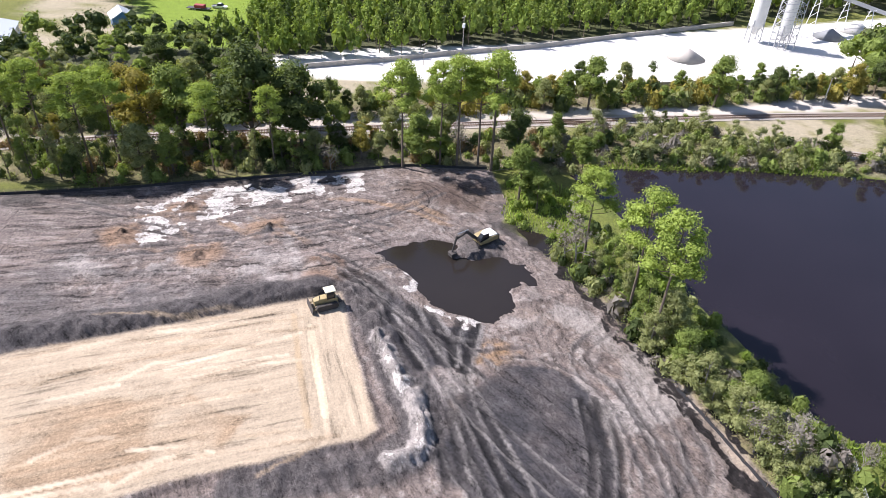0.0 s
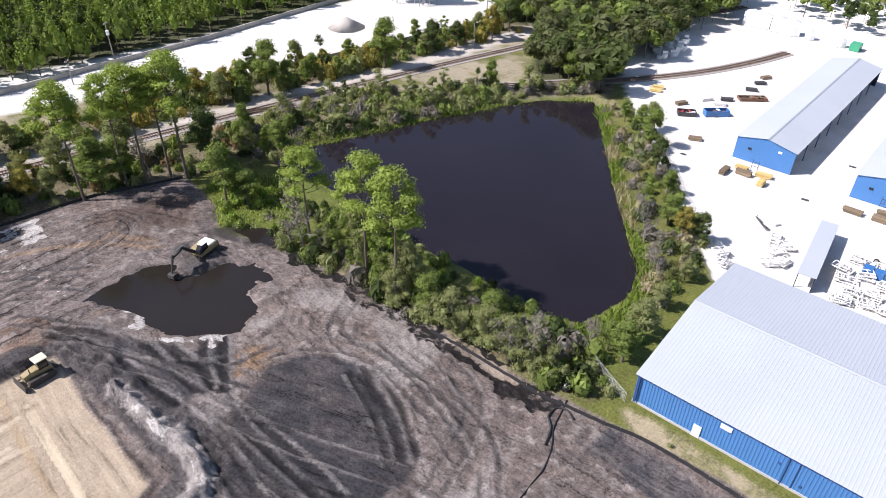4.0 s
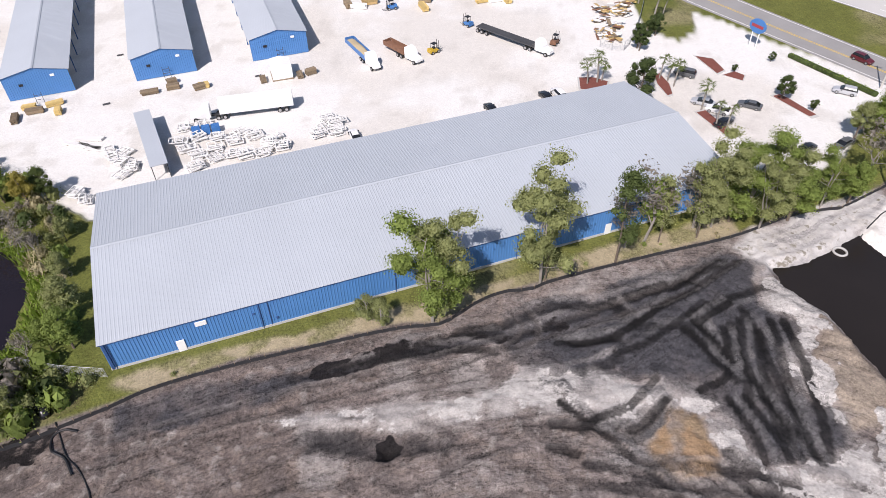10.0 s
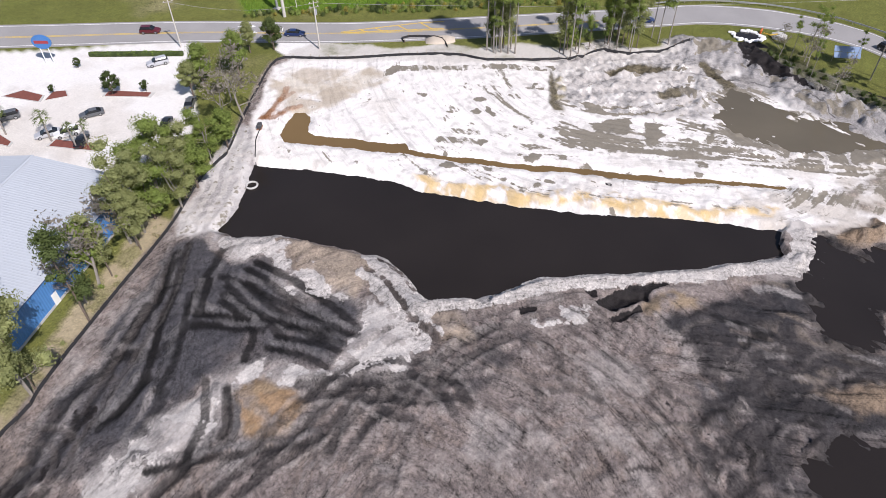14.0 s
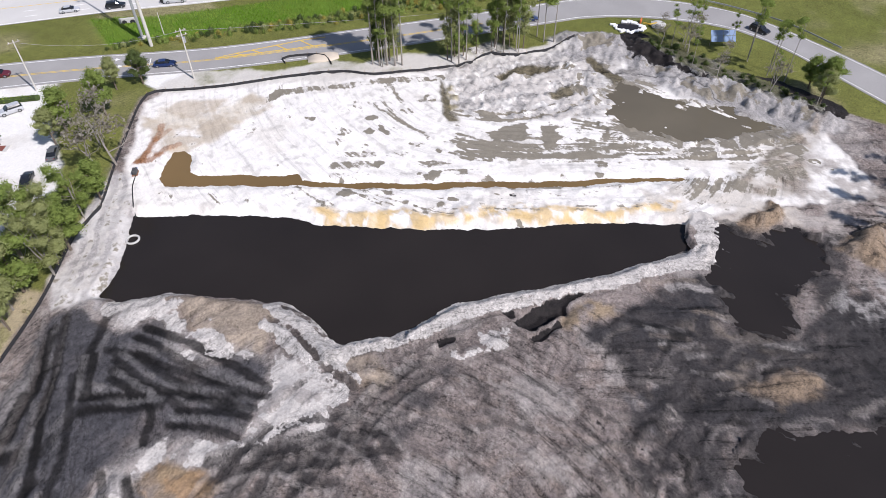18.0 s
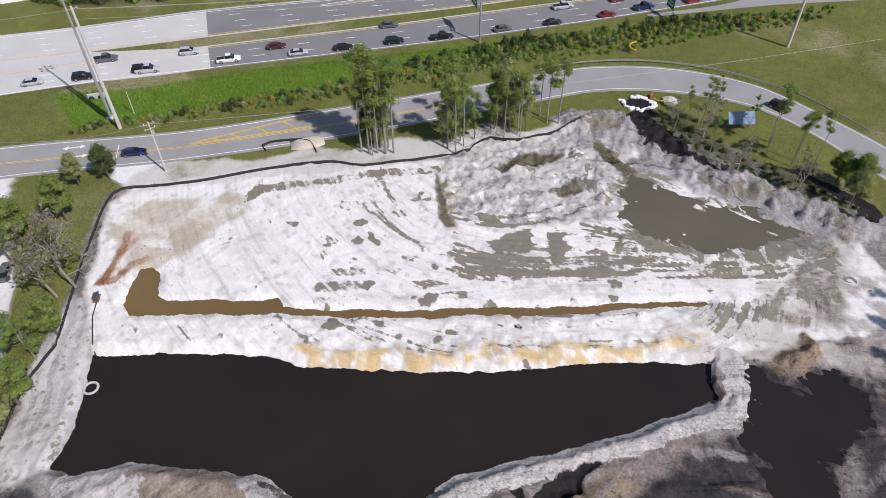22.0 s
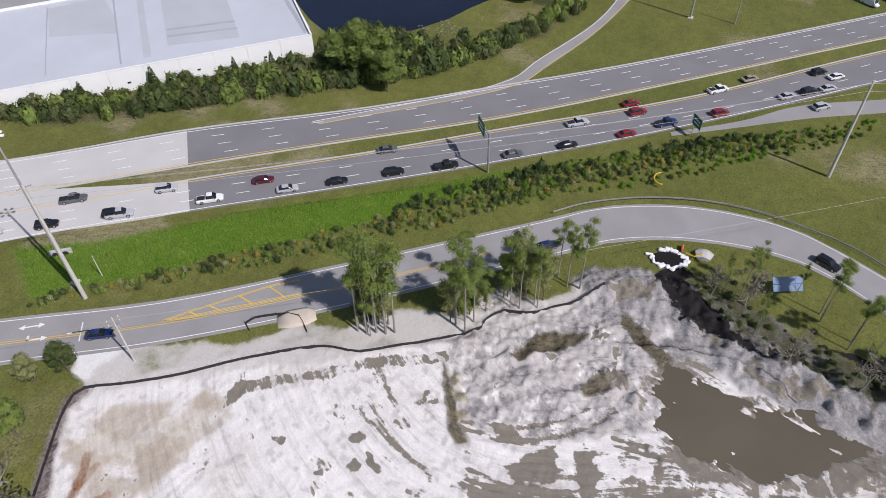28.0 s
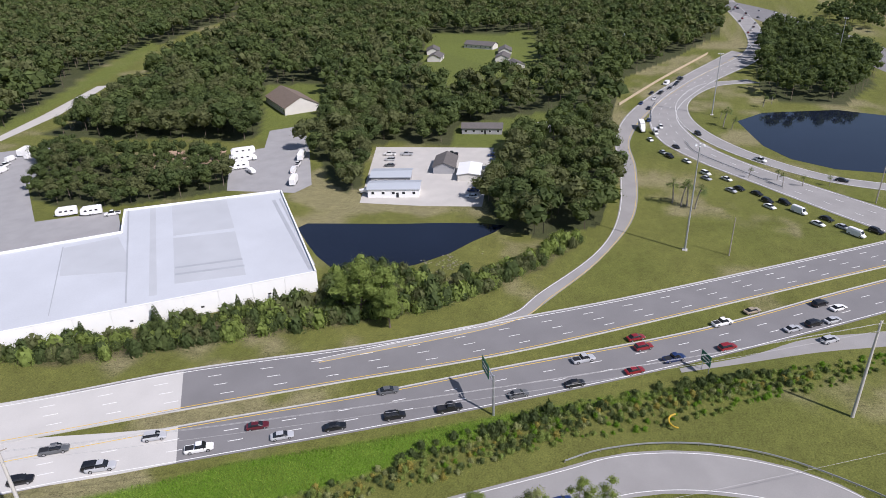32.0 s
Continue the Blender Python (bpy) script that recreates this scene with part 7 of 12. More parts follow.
for i in range(1, 5):
    bm = bmesh.new()
    box(bm, (21.8 * i - 0.2, -0.06, 2.8), (0.10, 0.14, 4.9))
    part("seam_cover", bm, TRIM, hall)
bm = bmesh.new()
box(bm, (0.3, -0.08, 2.7), (0.35, 0.2, 5.0))
part("corner_trim", bm, TRIM, hall)
SHED_AXES = Matrix.Rotation(radians(20.6), 4, 'Z')
for o in ((-65.9, 132.1), (-41.6, 140.3), (-17.6, 149.0)):
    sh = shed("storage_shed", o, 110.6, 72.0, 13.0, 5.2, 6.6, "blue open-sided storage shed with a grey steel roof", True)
    tagged(sh, group="storage sheds in the yard")
    for k_ in (0.25, 0.75):
        bm = bmesh.new()
        box(bm, (-0.1, 13.0 * k_, 4.4 if k_ < 0.5 else 3.2), (0.12, 0.8, 0.5))
        part("wall_lamp", bm, WHITEP if k_ < 0.5 else DARKI, sh)

WH = [(230.6, 122.9), (284.5, 168.8), (251.5, 212.8), (235.9, 199.5), (205.0, 231.5), (170.0, 191.5)]
wh = thing("distribution_hall", Matrix.Identity(4), "large white flat-roofed distribution hall with panelled walls", "building")
bm = bmesh.new()
prism(bm, WH, -0.3, 5.9)
part("core", bm, WHITEP, wh)
ROOFW = mat("white roof membrane", (0.50, 0.52, 0.55), 0.6, var=0.10, scale=14.0, fine=30.0)
ROOFG = mat("grey roof membrane", (0.445, 0.46, 0.48), 0.6, var=0.10, scale=10.0, fine=30.0)
ROOFS = mat("roof seam grey", (0.36, 0.375, 0.40), 0.6, var=0.12, scale=4.0)
WALLW = mat("white tilt-up panel", (0.80, 0.80, 0.78), 0.6, var=0.05, scale=5.0)
bm = bmesh.new()
prism(bm, WH, 5.9, 6.0)
part("roof", bm, ROOFW, wh, "pale grey roof membrane")
for (ax, ay), (bx, by) in zip(WH, WH[1:] + WH[:1]):
    ln_ = math.hypot(bx - ax, by - ay)
    n_ = max(1, int(ln_ / 8.5))
    ang = math.degrees(math.atan2(by - ay, bx - ax))
    for i in range(n_):
        f = (i + 0.5) / n_
        bm = bmesh.new()
        box(bm, (ax + (bx - ax) * f, ay + (by - ay) * f, 3.1), (ln_ / n_ - 0.06, 0.35, 6.9), ang, 0.03)
        part("panel", bm, WALLW, wh)
        if i % 2 == 0:
            bm = bmesh.new()
            box(bm, (ax + (bx - ax) * f, ay + (by - ay) * f, 2.4), (0.9, 0.44, 0.5), ang)
            part("scupper", bm, DARKI, wh)
for poly_ in ([(262.3, 201.3), (271.0, 183.7), (250.5, 165.4), (239.2, 181.1)], [(237.7, 179.9), (248.3, 163.5), (223.4, 141.9), (212.5, 158.3)], [(220.9, 208.9), (233.0, 198.2), (223.3, 185.6), (214.4, 177.0), (205.9, 194.3)], [(257.8, 207.1), (258.8, 205.5), (205.7, 158.6), (204.5, 160.3)]):
    bm = bmesh.new()
    prism(bm, poly_, 5.98, 6.02)
    part("roof_panel", bm, ROOFG, wh, "darker grey roof membrane")
for poly_ in ([(221.1, 165.2), (232.3, 149.5), (231.4, 148.6), (220.2, 164.5)], [(217.6, 162.4), (228.7, 146.2), (227.8, 145.4), (216.7, 161.7)], [(275.5, 167.0), (276.3, 166.1), (232.4, 125.0), (231.8, 126.0)], [(277.6, 165.5), (278.3, 165.0), (235.2, 125.8), (234.6, 126.3)], [(253.7, 213.6), (253.9, 213.0), (199.6, 163.5), (199.5, 164.0)], [(221.4, 209.9), (221.5, 209.5), (188.0, 178.6), (187.9, 178.8)]):
    bm = bmesh.new()
    prism(bm, poly_, 5.98, 6.06)
    part("roof_seam", bm, ROOFS, wh, "grey welded roof seam")
for (ax, ay), (bx_, by_) in zip(WH, WH[1:] + WH[:1]):
    bm = bmesh.new()
    box(bm, ((ax + bx_) / 2, (ay + by_) / 2, 6.6), (math.hypot(bx_ - ax, by_ - ay) + 0.3, 0.5, 0.12), math.degrees(math.atan2(by_ - ay, bx_ - ax)))
    part("coping", bm, WALLW, wh)

# ---- road markings, kerbs, rails ----
def dash_line(name, line, w, material, label, dash=0.0, gap=0.0, z=0.10, start=0.0):
    """A painted line, whole or in dashes; each dash is a piece of it."""
    bm = bmesh.new()
    p = smooth_line(line, 1.0)
    ln_ = np.concatenate([[0], np.cumsum(np.hypot(*np.diff(p, axis=0).T))])
    if not dash:
        strip(bm, offset_line(p, w / 2), offset_line(p, -w / 2), z - 0.03, z)
        return tagged(mesh_ob(name, bm, material), label, "road marking", kind="structure")
    bm.free()
    root = tagged(new(name), label, "road marking", kind="structure")
    s_ = start
    me = None
    while s_ + dash < ln_[-1]:
        a = np.array([np.interp(s_, ln_, p[:, j]) for j in (0, 1)])
        b = np.array([np.interp(s_ + dash, ln_, p[:, j]) for j in (0, 1)])
        if me is None:
            bb = bmesh.new()
            box(bb, (0, 0, 0), (dash, w, 0.03))
            me = bpy.data.meshes.new("dash")
            bb.to_mesh(me)
            bb.free()
            me.materials.append(material)
        ob = new("dash", me)
        ob.parent = root
        ob.matrix_local = Matrix.Translation((*((a + b) / 2), z)) @ Matrix.Rotation(math.atan2(*(b - a)[::-1]), 4, 'Z')
        s_ += dash + gap
    return root


for f in (0.27, 0.52, 0.77):
    dash_line("lane_line", between(HWY_N, MED_N, f), 0.16, PAINT, "white dashed lane line", 3.05, 9.14, start=4 * f)
for f in (0.35, 0.66):
    dash_line("lane_line", between(MED_S, HWY_S, f), 0.16, PAINT, "white dashed lane line", 3.05, 9.14, start=3 + 5 * f)
for l_, r_, f, c in ((HWY_N, MED_N, 0.05, PAINT), (HWY_N, MED_N, 0.95, YPAINT), (MED_S, HWY_S, 0.05, YPAINT), (MED_S, HWY_S, 0.95, PAINT)):
    dash_line("edge_line", between(l_, r_, f), 0.18, c, "solid edge line along the carriageway")
for f, c in ((0.07, PAINT), (0.93, PAINT)):
    dash_line("edge_line", between(LOC_N, LOC_S, f), 0.14, c, "white edge line of the local road")
for f in (0.53, 0.57):
    dash_line("centre_line", between(LOC_N, LOC_S, f)[:84], 0.12, YPAINT, "double yellow centre line")
for l_, r_ in ((RAMP_L, RAMP_R),):
    dash_line("edge_line", between(l_, r_, 0.08), 0.16, PAINT, "white edge line of the slip road", z=0.12)
    dash_line("edge_line", between(l_, r_, 0.90), 0.16, YPAINT, "yellow edge line of the slip road", z=0.12)
for f in (0.06, 0.94):
    dash_line("edge_line", between(CROSS_L, CROSS_R, f), 0.2, PAINT, "white edge line of the cross road", z=0.11)
    dash_line("edge_line", between(LOOP_L, LOOP_R, f), 0.16, PAINT, "white edge line of the loop road", z=0.13)
for f in (0.35, 0.65):
    dash_line("lane_line", between(CROSS_L, CROSS_R, f)[:120], 0.18, PAINT, "white dashed lane line", 3.05, 9.14, z=0.11)
# striped yellow island on the local road
for q_ in [[(131.8, 101.0), (135.3, 97.8), (138.9, 94.2), (142.6, 90.5), (146.3, 86.7), (149.4, 82.5)], [(131.6, 100.9), (134.9, 96.3), (138.4, 91.5), (141.9, 86.5), (146.2, 80.7)]]:
    for off_ in (-0.14, 0.14):
        dash_line("island_line", [tuple(a_) for a_ in offset_line(smooth_line(q_, 3.0), off_)], 0.12, YPAINT, "yellow outline of a painted traffic island", z=0.11)
for a, b in [((135.2, 97.8), (135.1, 95.8)), ((137.8, 95.3), (137.5, 92.6)), ((141.8, 91.2), (140.9, 87.7)), ((145.8, 87.1), (144.4, 82.9))]:
    dash_line("island_stripe", [a, tuple((np.array(a) + b) / 2), b], 0.3, YPAINT, "yellow stripe of a painted traffic island", z=0.112)


def arrow(x, y, ang, bend):
    """A turn arrow painted on the road."""
    bm = bmesh.new()
    m = Matrix.Translation((x, y, 0.085)) @ Matrix.Rotation(radians(ang), 4, 'Z')
    box(bm, (0, 0, 0), (2.6, 0.28, 0.03), m=m)
    for s_ in ((1,) if bend else (1, -1)):
        vs = [bm.verts.new(m @ Vector((1.2 if s_ > 0 else -1.2, 0, 0)) + Vector((0, 0, 0.016))) for _ in range(0)]
        tri = [(1.2 * s_, -0.65, 0.016), (2.3 * s_, 0.0, 0.016), (1.2 * s_, 0.65, 0.016)]
        bm.faces.new([bm.verts.new(m @ Vector(q)) for q in (tri if s_ > 0 else tri[::-1])])
    if bend:
        box(bm, (-1.1, 0.55, 0), (0.4, 1.2, 0.03), m=m)
    return tagged(mesh_ob("road_arrow", bm, PAINT), "white turn arrow painted on the road", "road marking", kind="structure")


arrow(122.6, 122.8, -57, False)
arrow(120.3, 120.2, -57, True)
bm = bmesh.new()
for i in range(4):
    box(bm, (124.0 + 0.45 * i, 114.6 - 0.7 * i, 0.085), (0.22, 2.2, 0.03), 33)
for e_ in (-1, 1):
    box(bm, (124.7 + 0.9 * e_, 113.5 + 0.58 * e_, 0.086), (0.2, 2.4, 0.028), -57)
tagged(mesh_ob("road_word_bars", bm, PAINT), "worn white lettering bars painted on the lane", "road marking", kind="structure")

KERB = mat("kerb concrete", (0.46, 0.45, 0.43), 0.9, var=0.15)
for l_ in (MED_N, MED_S):
    bm = bmesh.new()
    p = resample(l_, 120)[22:]
    d_ = 0.35 if l_ is MED_N else -0.35
    strip(bm, p, offset_line(p, -d_), -0.1, 0.20)
    tagged(mesh_ob("kerb", bm, KERB), "pale concrete kerb of the grass median", "kerb", kind="structure")
bm = bmesh.new()
p = resample(HWY_N, 120)
strip(bm, p, offset_line(p, 0.5), -0.1, 0.18)
tagged(mesh_ob("kerb", bm, KERB), "concrete gutter along the highway", "kerb", kind="structure")

# railway: ballast, sleepers, rails
BALLAST = mat("ballast", (0.30, 0.27, 0.24), 0.95, var=0.25, scale=1.5, fine=14.0, bump=0.8)
SLEEPER = mat("sleeper wood", (0.115, 0.085, 0.065), 0.95, var=0.3, island=0.5)
STEEL = mat("rail steel", (0.23, 0.15, 0.11), 0.55, metal=0.4, var=0.2)
MAIN_LINE = [(-96, -200), (-113, -150), (-126.5, -99.5), (-134.0, -67.4), (-142.5, -20.0), (-151.0, 31.0), (-158.0, 78.3), (-162.5, 115.0), (-165.0, 150.0), (-166, 230)]


def railway(name, line, label, parts_from, parts_to):
    p = smooth_line(line, 0.65)
    root = tagged(new(name), label, "railway", kind="structure")
    bm = bmesh.new()
    strip(bm, offset_line(p, 2.3), offset_line(p, -2.3), -0.2, 0.12)
    part("ballast_bed", bm, BALLAST, root)
    bb = bmesh.new()
    box(bb, (0, 0, 0), (0.24, 2.6, 0.18), bevel=0.02)
    me = bpy.data.meshes.new("sleeper")
    bb.to_mesh(me)
    bb.free()
    me.materials.append(SLEEPER)
    rest = bmesh.new()
    made = 0
    for i in range(1, len(p) - 1):
        a = math.atan2(*(p[i + 1] - p[i - 1])[::-1])
        if parts_from <= p[i][1] <= parts_to and made < 260:
            ob = new("sleeper", me)
            ob.parent = root
            ob.matrix_local = Matrix.Translation((*p[i], 0.16)) @ Matrix.Rotation(a, 4, 'Z')
            made += 1
        else:
            box(rest, (*p[i], 0.16), (0.24, 2.6, 0.18), math.degrees(a))
    if len(rest.verts):
        r_ = part("sleepers", rest, SLEEPER, root)
        r_["kind"] = "stuff"
    for o in (-0.72, 0.72):
        bm = bmesh.new()
        strip(bm, offset_line(p, o + 0.05), offset_line(p, o - 0.05), 0.2, 0.40)
        part("rail", bm, STEEL, root)
    return root


railway("railway_main", MAIN_LINE, "single railway line on grey ballast with wooden sleepers", -40, 110)
railway("railway_siding", [(-151.0, 31.0), (-148.6, 48.0), (-143.0, 75.0), (-138.0, 102.0), (-132.5, 120.0), (-126.7, 136.0), (-121.8, 160.0), (-120.8, 182.0), (-122.0, 200.5)], "curved siding track running into the yard", 60, 200)

# black silt fence on stakes
FABRIC = mat("black silt fabric", (0.018, 0.018, 0.020), 0.8, var=0.3, scale=0.8)
STAKE = mat("stake wood", (0.30, 0.22, 0.14), 0.9, var=0.2, island=0.4)


def silt_fence(line, label):
    p = smooth_line(line, 2.0)
    z = [ground_z(*q) for q in p]
    root = thing("silt_fence", Matrix.Identity(4), label, "fence")
    bb = bmesh.new()
    box(bb, (0, 0, 0.3), (0.05, 0.05, 1.5))
    me = bpy.data.meshes.new("stake")
    bb.to_mesh(me)
    bb.free()
    me.materials.append(STAKE)
    for i in range(len(p) - 1):
        bm = bmesh.new()
        n_ = 4
        rows_ = []
        for j in range(n_ + 1):
            f = j / n_
            q = p[i] * (1 - f) + p[i + 1] * f
            zz = z[i] * (1 - f) + z[i + 1] * f
            sag = 0.10 * math.sin(math.pi * f) * (0.6 + 0.8 * noise.noise((q[0], q[1], 0)))
            nrm = np.array((-(p[i + 1] - p[i])[1], (p[i + 1] - p[i])[0]))
            nrm = nrm / np.linalg.norm(nrm)
            a, b, c = q - nrm * 0.12, q + nrm * sag, q + nrm * (sag + 0.03)
            rows_.append([bm.verts.new((*a, zz - 0.25)), bm.verts.new((*b, zz + 0.62 - sag)), bm.verts.new((*c, zz + 0.62 - sag)), bm.verts.new((*(q + nrm * 0.16), zz - 0.25))])
        for r0, r1 in zip(rows_, rows_[1:]):
            for a in range(3):
                bm.faces.new((r0[a], r0[a + 1], r1[a + 1], r1[a]))
        part("fabric", bm, FABRIC, root)
        ob = new("stake", me)
        ob.parent = root
        ob.matrix_local = Matrix.Translation((*p[i], z[i]))
    return root


silt_fence(SILT_A, "black silt fence along the foot of the trees")
silt_fence(SILT_B + [(73.2, 87.2), (81.0, 88.5)], "wavy black silt fence beside the warehouse verge")
silt_fence(SILT_C, "black silt fence round the white sand")
silt_fence(SILT_D, "black silt fence round a sand heap by the road")

# ---- plants ----
RNG = np.random.default_rng(7)
L_PINE = leaf_mat("pine needles", (0.260, 0.330, 0.075))
L_BROAD = leaf_mat("broad leaves", (0.175, 0.225, 0.060))
L_DARK = leaf_mat("dark leaves", (0.068, 0.094, 0.034))
L_WOOD = leaf_mat("far oak leaves", (0.088, 0.116, 0.040))
L_OLIVE = leaf_mat("olive leaves", (0.105, 0.118, 0.050))
L_SPRUCE = leaf_mat("plantation pine needles", (0.190, 0.255, 0.056))
L_PALE = leaf_mat("pale leaves", (0.235, 0.255, 0.110))
L_YELLOW = leaf_mat("yellowing leaves", (0.27, 0.235, 0.06))
L_RUST = leaf_mat("rusty leaves", (0.2, 0.14, 0.075))
L_REED = leaf_mat("reeds", (0.170, 0.240, 0.042))
L_STRAW = leaf_mat("dry reeds", (0.34, 0.3, 0.19))
L_GREY = leaf_mat("grey twigs", (0.21, 0.19, 0.17))
L_PALM = leaf_mat("palm fronds", (0.120, 0.155, 0.055))
L_LUSH = leaf_mat("lush grass", (0.115, 0.215, 0.020), 0.12)
BARK = mat("bark", (0.135, 0.105, 0.080), 0.95, var=0.35, scale=0.8, fine=12.0)
BARK_PALE = mat("pale bark", (0.26, 0.235, 0.205), 0.95, var=0.3, scale=0.8, fine=12.0)


def quad_cloud(pos, size, flat=0.35, tall=1.0, rng=RNG, out=None):
    """Vertices and faces of many crooked leaf clumps at pos."""
    n = len(pos)
    nrm = rng.normal(size=(n, 3))
    nrm[:, 2] = np.abs(nrm[:, 2]) + flat + 0.35
    if out is not None:
        nrm = out * 1.5 + rng.normal(size=(n, 3)) * 0.62 + np.array((0, 0, flat * 0.7))
    nrm /= np.linalg.norm(nrm, axis=1)[:, None]
    a = np.cross(nrm, rng.normal(size=(n, 3)))
    a /= np.maximum(np.linalg.norm(a, axis=1), 1e-6)[:, None]
    b = np.cross(nrm, a)
    s = np.asarray(size) * rng.uniform(0.55, 1.25, n)
    V = np.empty((n, 4, 3))
    for i, (u, v) in enumerate(((-1, -0.7), (0.8, -1), (1, 0.8), (-0.7, 1))):
        ju, jv = rng.uniform(0.5, 1.1, n) * u * s * 0.5, rng.uniform(0.5, 1.1, n) * v * s * 0.5 * tall
        V[:, i] = pos + a * ju[:, None] + b * jv[:, None] + nrm * (rng.uniform(-0.15, 0.15, n) * s)[:, None]
    return V.reshape(-1, 3), np.arange(4 * n).reshape(n, 4)


def blades(pos, height, width, rng=RNG, lean=0.35):
    """Upright narrow blades standing at pos."""
    n = len(pos)
    th = rng.uniform(0, math.tau, n)
    d = np.column_stack([np.cos(th), np.sin(th), np.zeros(n)])
    h = np.asarray(height) * rng.uniform(0.6, 1.2, n)
    w = np.asarray(width) * rng.uniform(0.6, 1.3, n)
    tip = np.column_stack([rng.normal(0, lean, n) * h, rng.normal(0, lean, n) * h, h])
    V = np.empty((n, 4, 3))
    V[:, 0], V[:, 1] = pos - d * w[:, None] * 0.5, pos + d * w[:, None] * 0.5
    V[:, 2], V[:, 3] = pos + tip + d * w[:, None] * 0.2, pos + tip - d * w[:, None] * 0.25
    return V.reshape(-1, 3), np.arange(4 * n).reshape(n, 4)


def fast_mesh(name, V, F, mats, slots=None):
    """A mesh from arrays; F is one array of faces, or a list of arrays of faces with different corners."""
    Fs = F if isinstance(F, list) else [F]
    me = bpy.data.meshes.new(name)
    me.vertices.add(len(V))
    me.vertices.foreach_set("co", np.asarray(V, np.float32).ravel())
    flat_ = np.concatenate([f.ravel() for f in Fs]).astype(np.int32)
    sizes = np.concatenate([np.full(len(f), f.shape[1]) for f in Fs])
    me.loops.add(len(flat_))
    me.loops.foreach_set("vertex_index", flat_)
    me.polygons.add(len(sizes))
    me.polygons.foreach_set("loop_start", (np.cumsum(sizes) - sizes).astype(np.int32))
    for m_ in mats:
        me.materials.append(m_)
    if slots is not None:
        me.polygons.foreach_set("material_index", np.asarray(slots, np.int32))
    me.update(calc_edges=True)
    return me


def ball_points(level):
    bm = bmesh.new()
    bmesh.ops.create_icosphere(bm, subdivisions=level, radius=1.0)
    bm.verts.ensure_lookup_table()
    v, f = np.array([tuple(q.co) for q in bm.verts]), np.array([[q.index for q in g_.verts] for g_ in bm.faces])
    bm.free()
    return v, f


BALLS = {1: ball_points(1), 2: ball_points(2)}


def lobes_mesh(ctr, rx, rz, rng, level=2, rough_=0.16):
    """Dense leaf masses: loose tilted flakes round each lobe."""
    v, f = BALLS[level]
    n = len(ctr)
    tri = v[f]
    mid = tri.mean(axis=1, keepdims=True)
    tri = mid + (tri - mid) * 1.12
    th = rng.uniform(0, math.tau, n)
    T = np.broadcast_to(tri[None], (n, *tri.shape)) * (1.0 + rng.normal(0, rough_, (n, len(f), 3, 1)) + rng.normal(0, rough_ * 0.7, (n, len(f), 1, 1)))
    c, s_ = np.cos(th)[:, None, None], np.sin(th)[:, None, None]
    T = np.stack([T[..., 0] * c - T[..., 1] * s_, T[..., 0] * s_ + T[..., 1] * c, T[..., 2]], axis=-1)
    V = np.asarray(ctr)[:, None, None] + T * np.stack([rx, rx, rz], axis=1)[:, None, None]
    return V.reshape(-1, 3), np.arange(n * len(f) * 3).reshape(-1, 3)


def leafy(name, core, leaves, mats, core_slots=None, leaf_slots=None):
    """A crown: dense lobes with loose leaf clumps round them."""
    (Vc, Fc), (Vl, Fl) = core, leaves
    slots = None
    if core_slots is not None:
        slots = np.concatenate([core_slots, leaf_slots])
    return fast_mesh(name, np.vstack([Vc, Vl]), [Fc, Fl + len(Vc)], mats, slots)


def in_blobs(blobs, n, rng, shell=0.62):
    """Points in the outer part of ellipsoid blobs (x, y, z, rx, rz)."""
    B = np.array(blobs, float)
    w = B[:, 3] ** 2 * B[:, 4]
    k = rng.choice(len(B), n, p=w / w.sum())
    d = rng.normal(size=(n, 3))
    d /= np.linalg.norm(d, axis=1)[:, None]
    r = rng.uniform(shell, 1.22, n)
    d[:, 2] = np.where(d[:, 2] < -0.3, -d[:, 2], d[:, 2])
    return B[k, :3] + d * r[:, None] * np.column_stack([B[k, 3], B[k, 3], B[k, 4]]) + rng.normal(0, 0.08, (n, 3)) * B[k, 3:4], d


def limbs(bm, blobs, h, r0, rng, bend=0.3):
    """A tapered, slightly crooked trunk with a limb to every blob."""
    zs = np.linspace(0, h * 0.93, 7)
    wob = np.cumsum(rng.normal(0, bend * 0.35, (7, 2)), axis=0) * np.linspace(0, 1, 7)[:, None]
    ax = [Vector((wob[i, 0], wob[i, 1], zs[i])) for i in range(7)]
    for i in range(6):
        rod(bm, ax[i] - Vector((0, 0, 0.5 if i == 0 else 0.05)), ax[i + 1], r0 * (1 - 0.13 * i), r0 * (1 - 0.13 * (i + 1)), 7)
    for b in blobs:
        z = max(0.5, b[2] - rng.uniform(0.6, 1.6) - 0.2 * math.hypot(b[0], b[1]))
        z = min(z, h * 0.9)
        k = min(5, int(z / (h * 0.93) * 6))
        f = z / (h * 0.93) * 6 - k
        p = ax[k].lerp(ax[k + 1], f)
        q = Vector(b[:3]) * 0.95 + p * 0.05
        mid = p.lerp(q, 0.5) + Vector((0, 0, -0.1 * (q - p).length))
        rr = max(0.035, r0 * 0.32 * (1 - z / h * 0.5))
        rod(bm, p, mid, rr, rr * 0.75, 5)
        rod(bm, mid, q, rr * 0.75, rr * 0.3, 5)


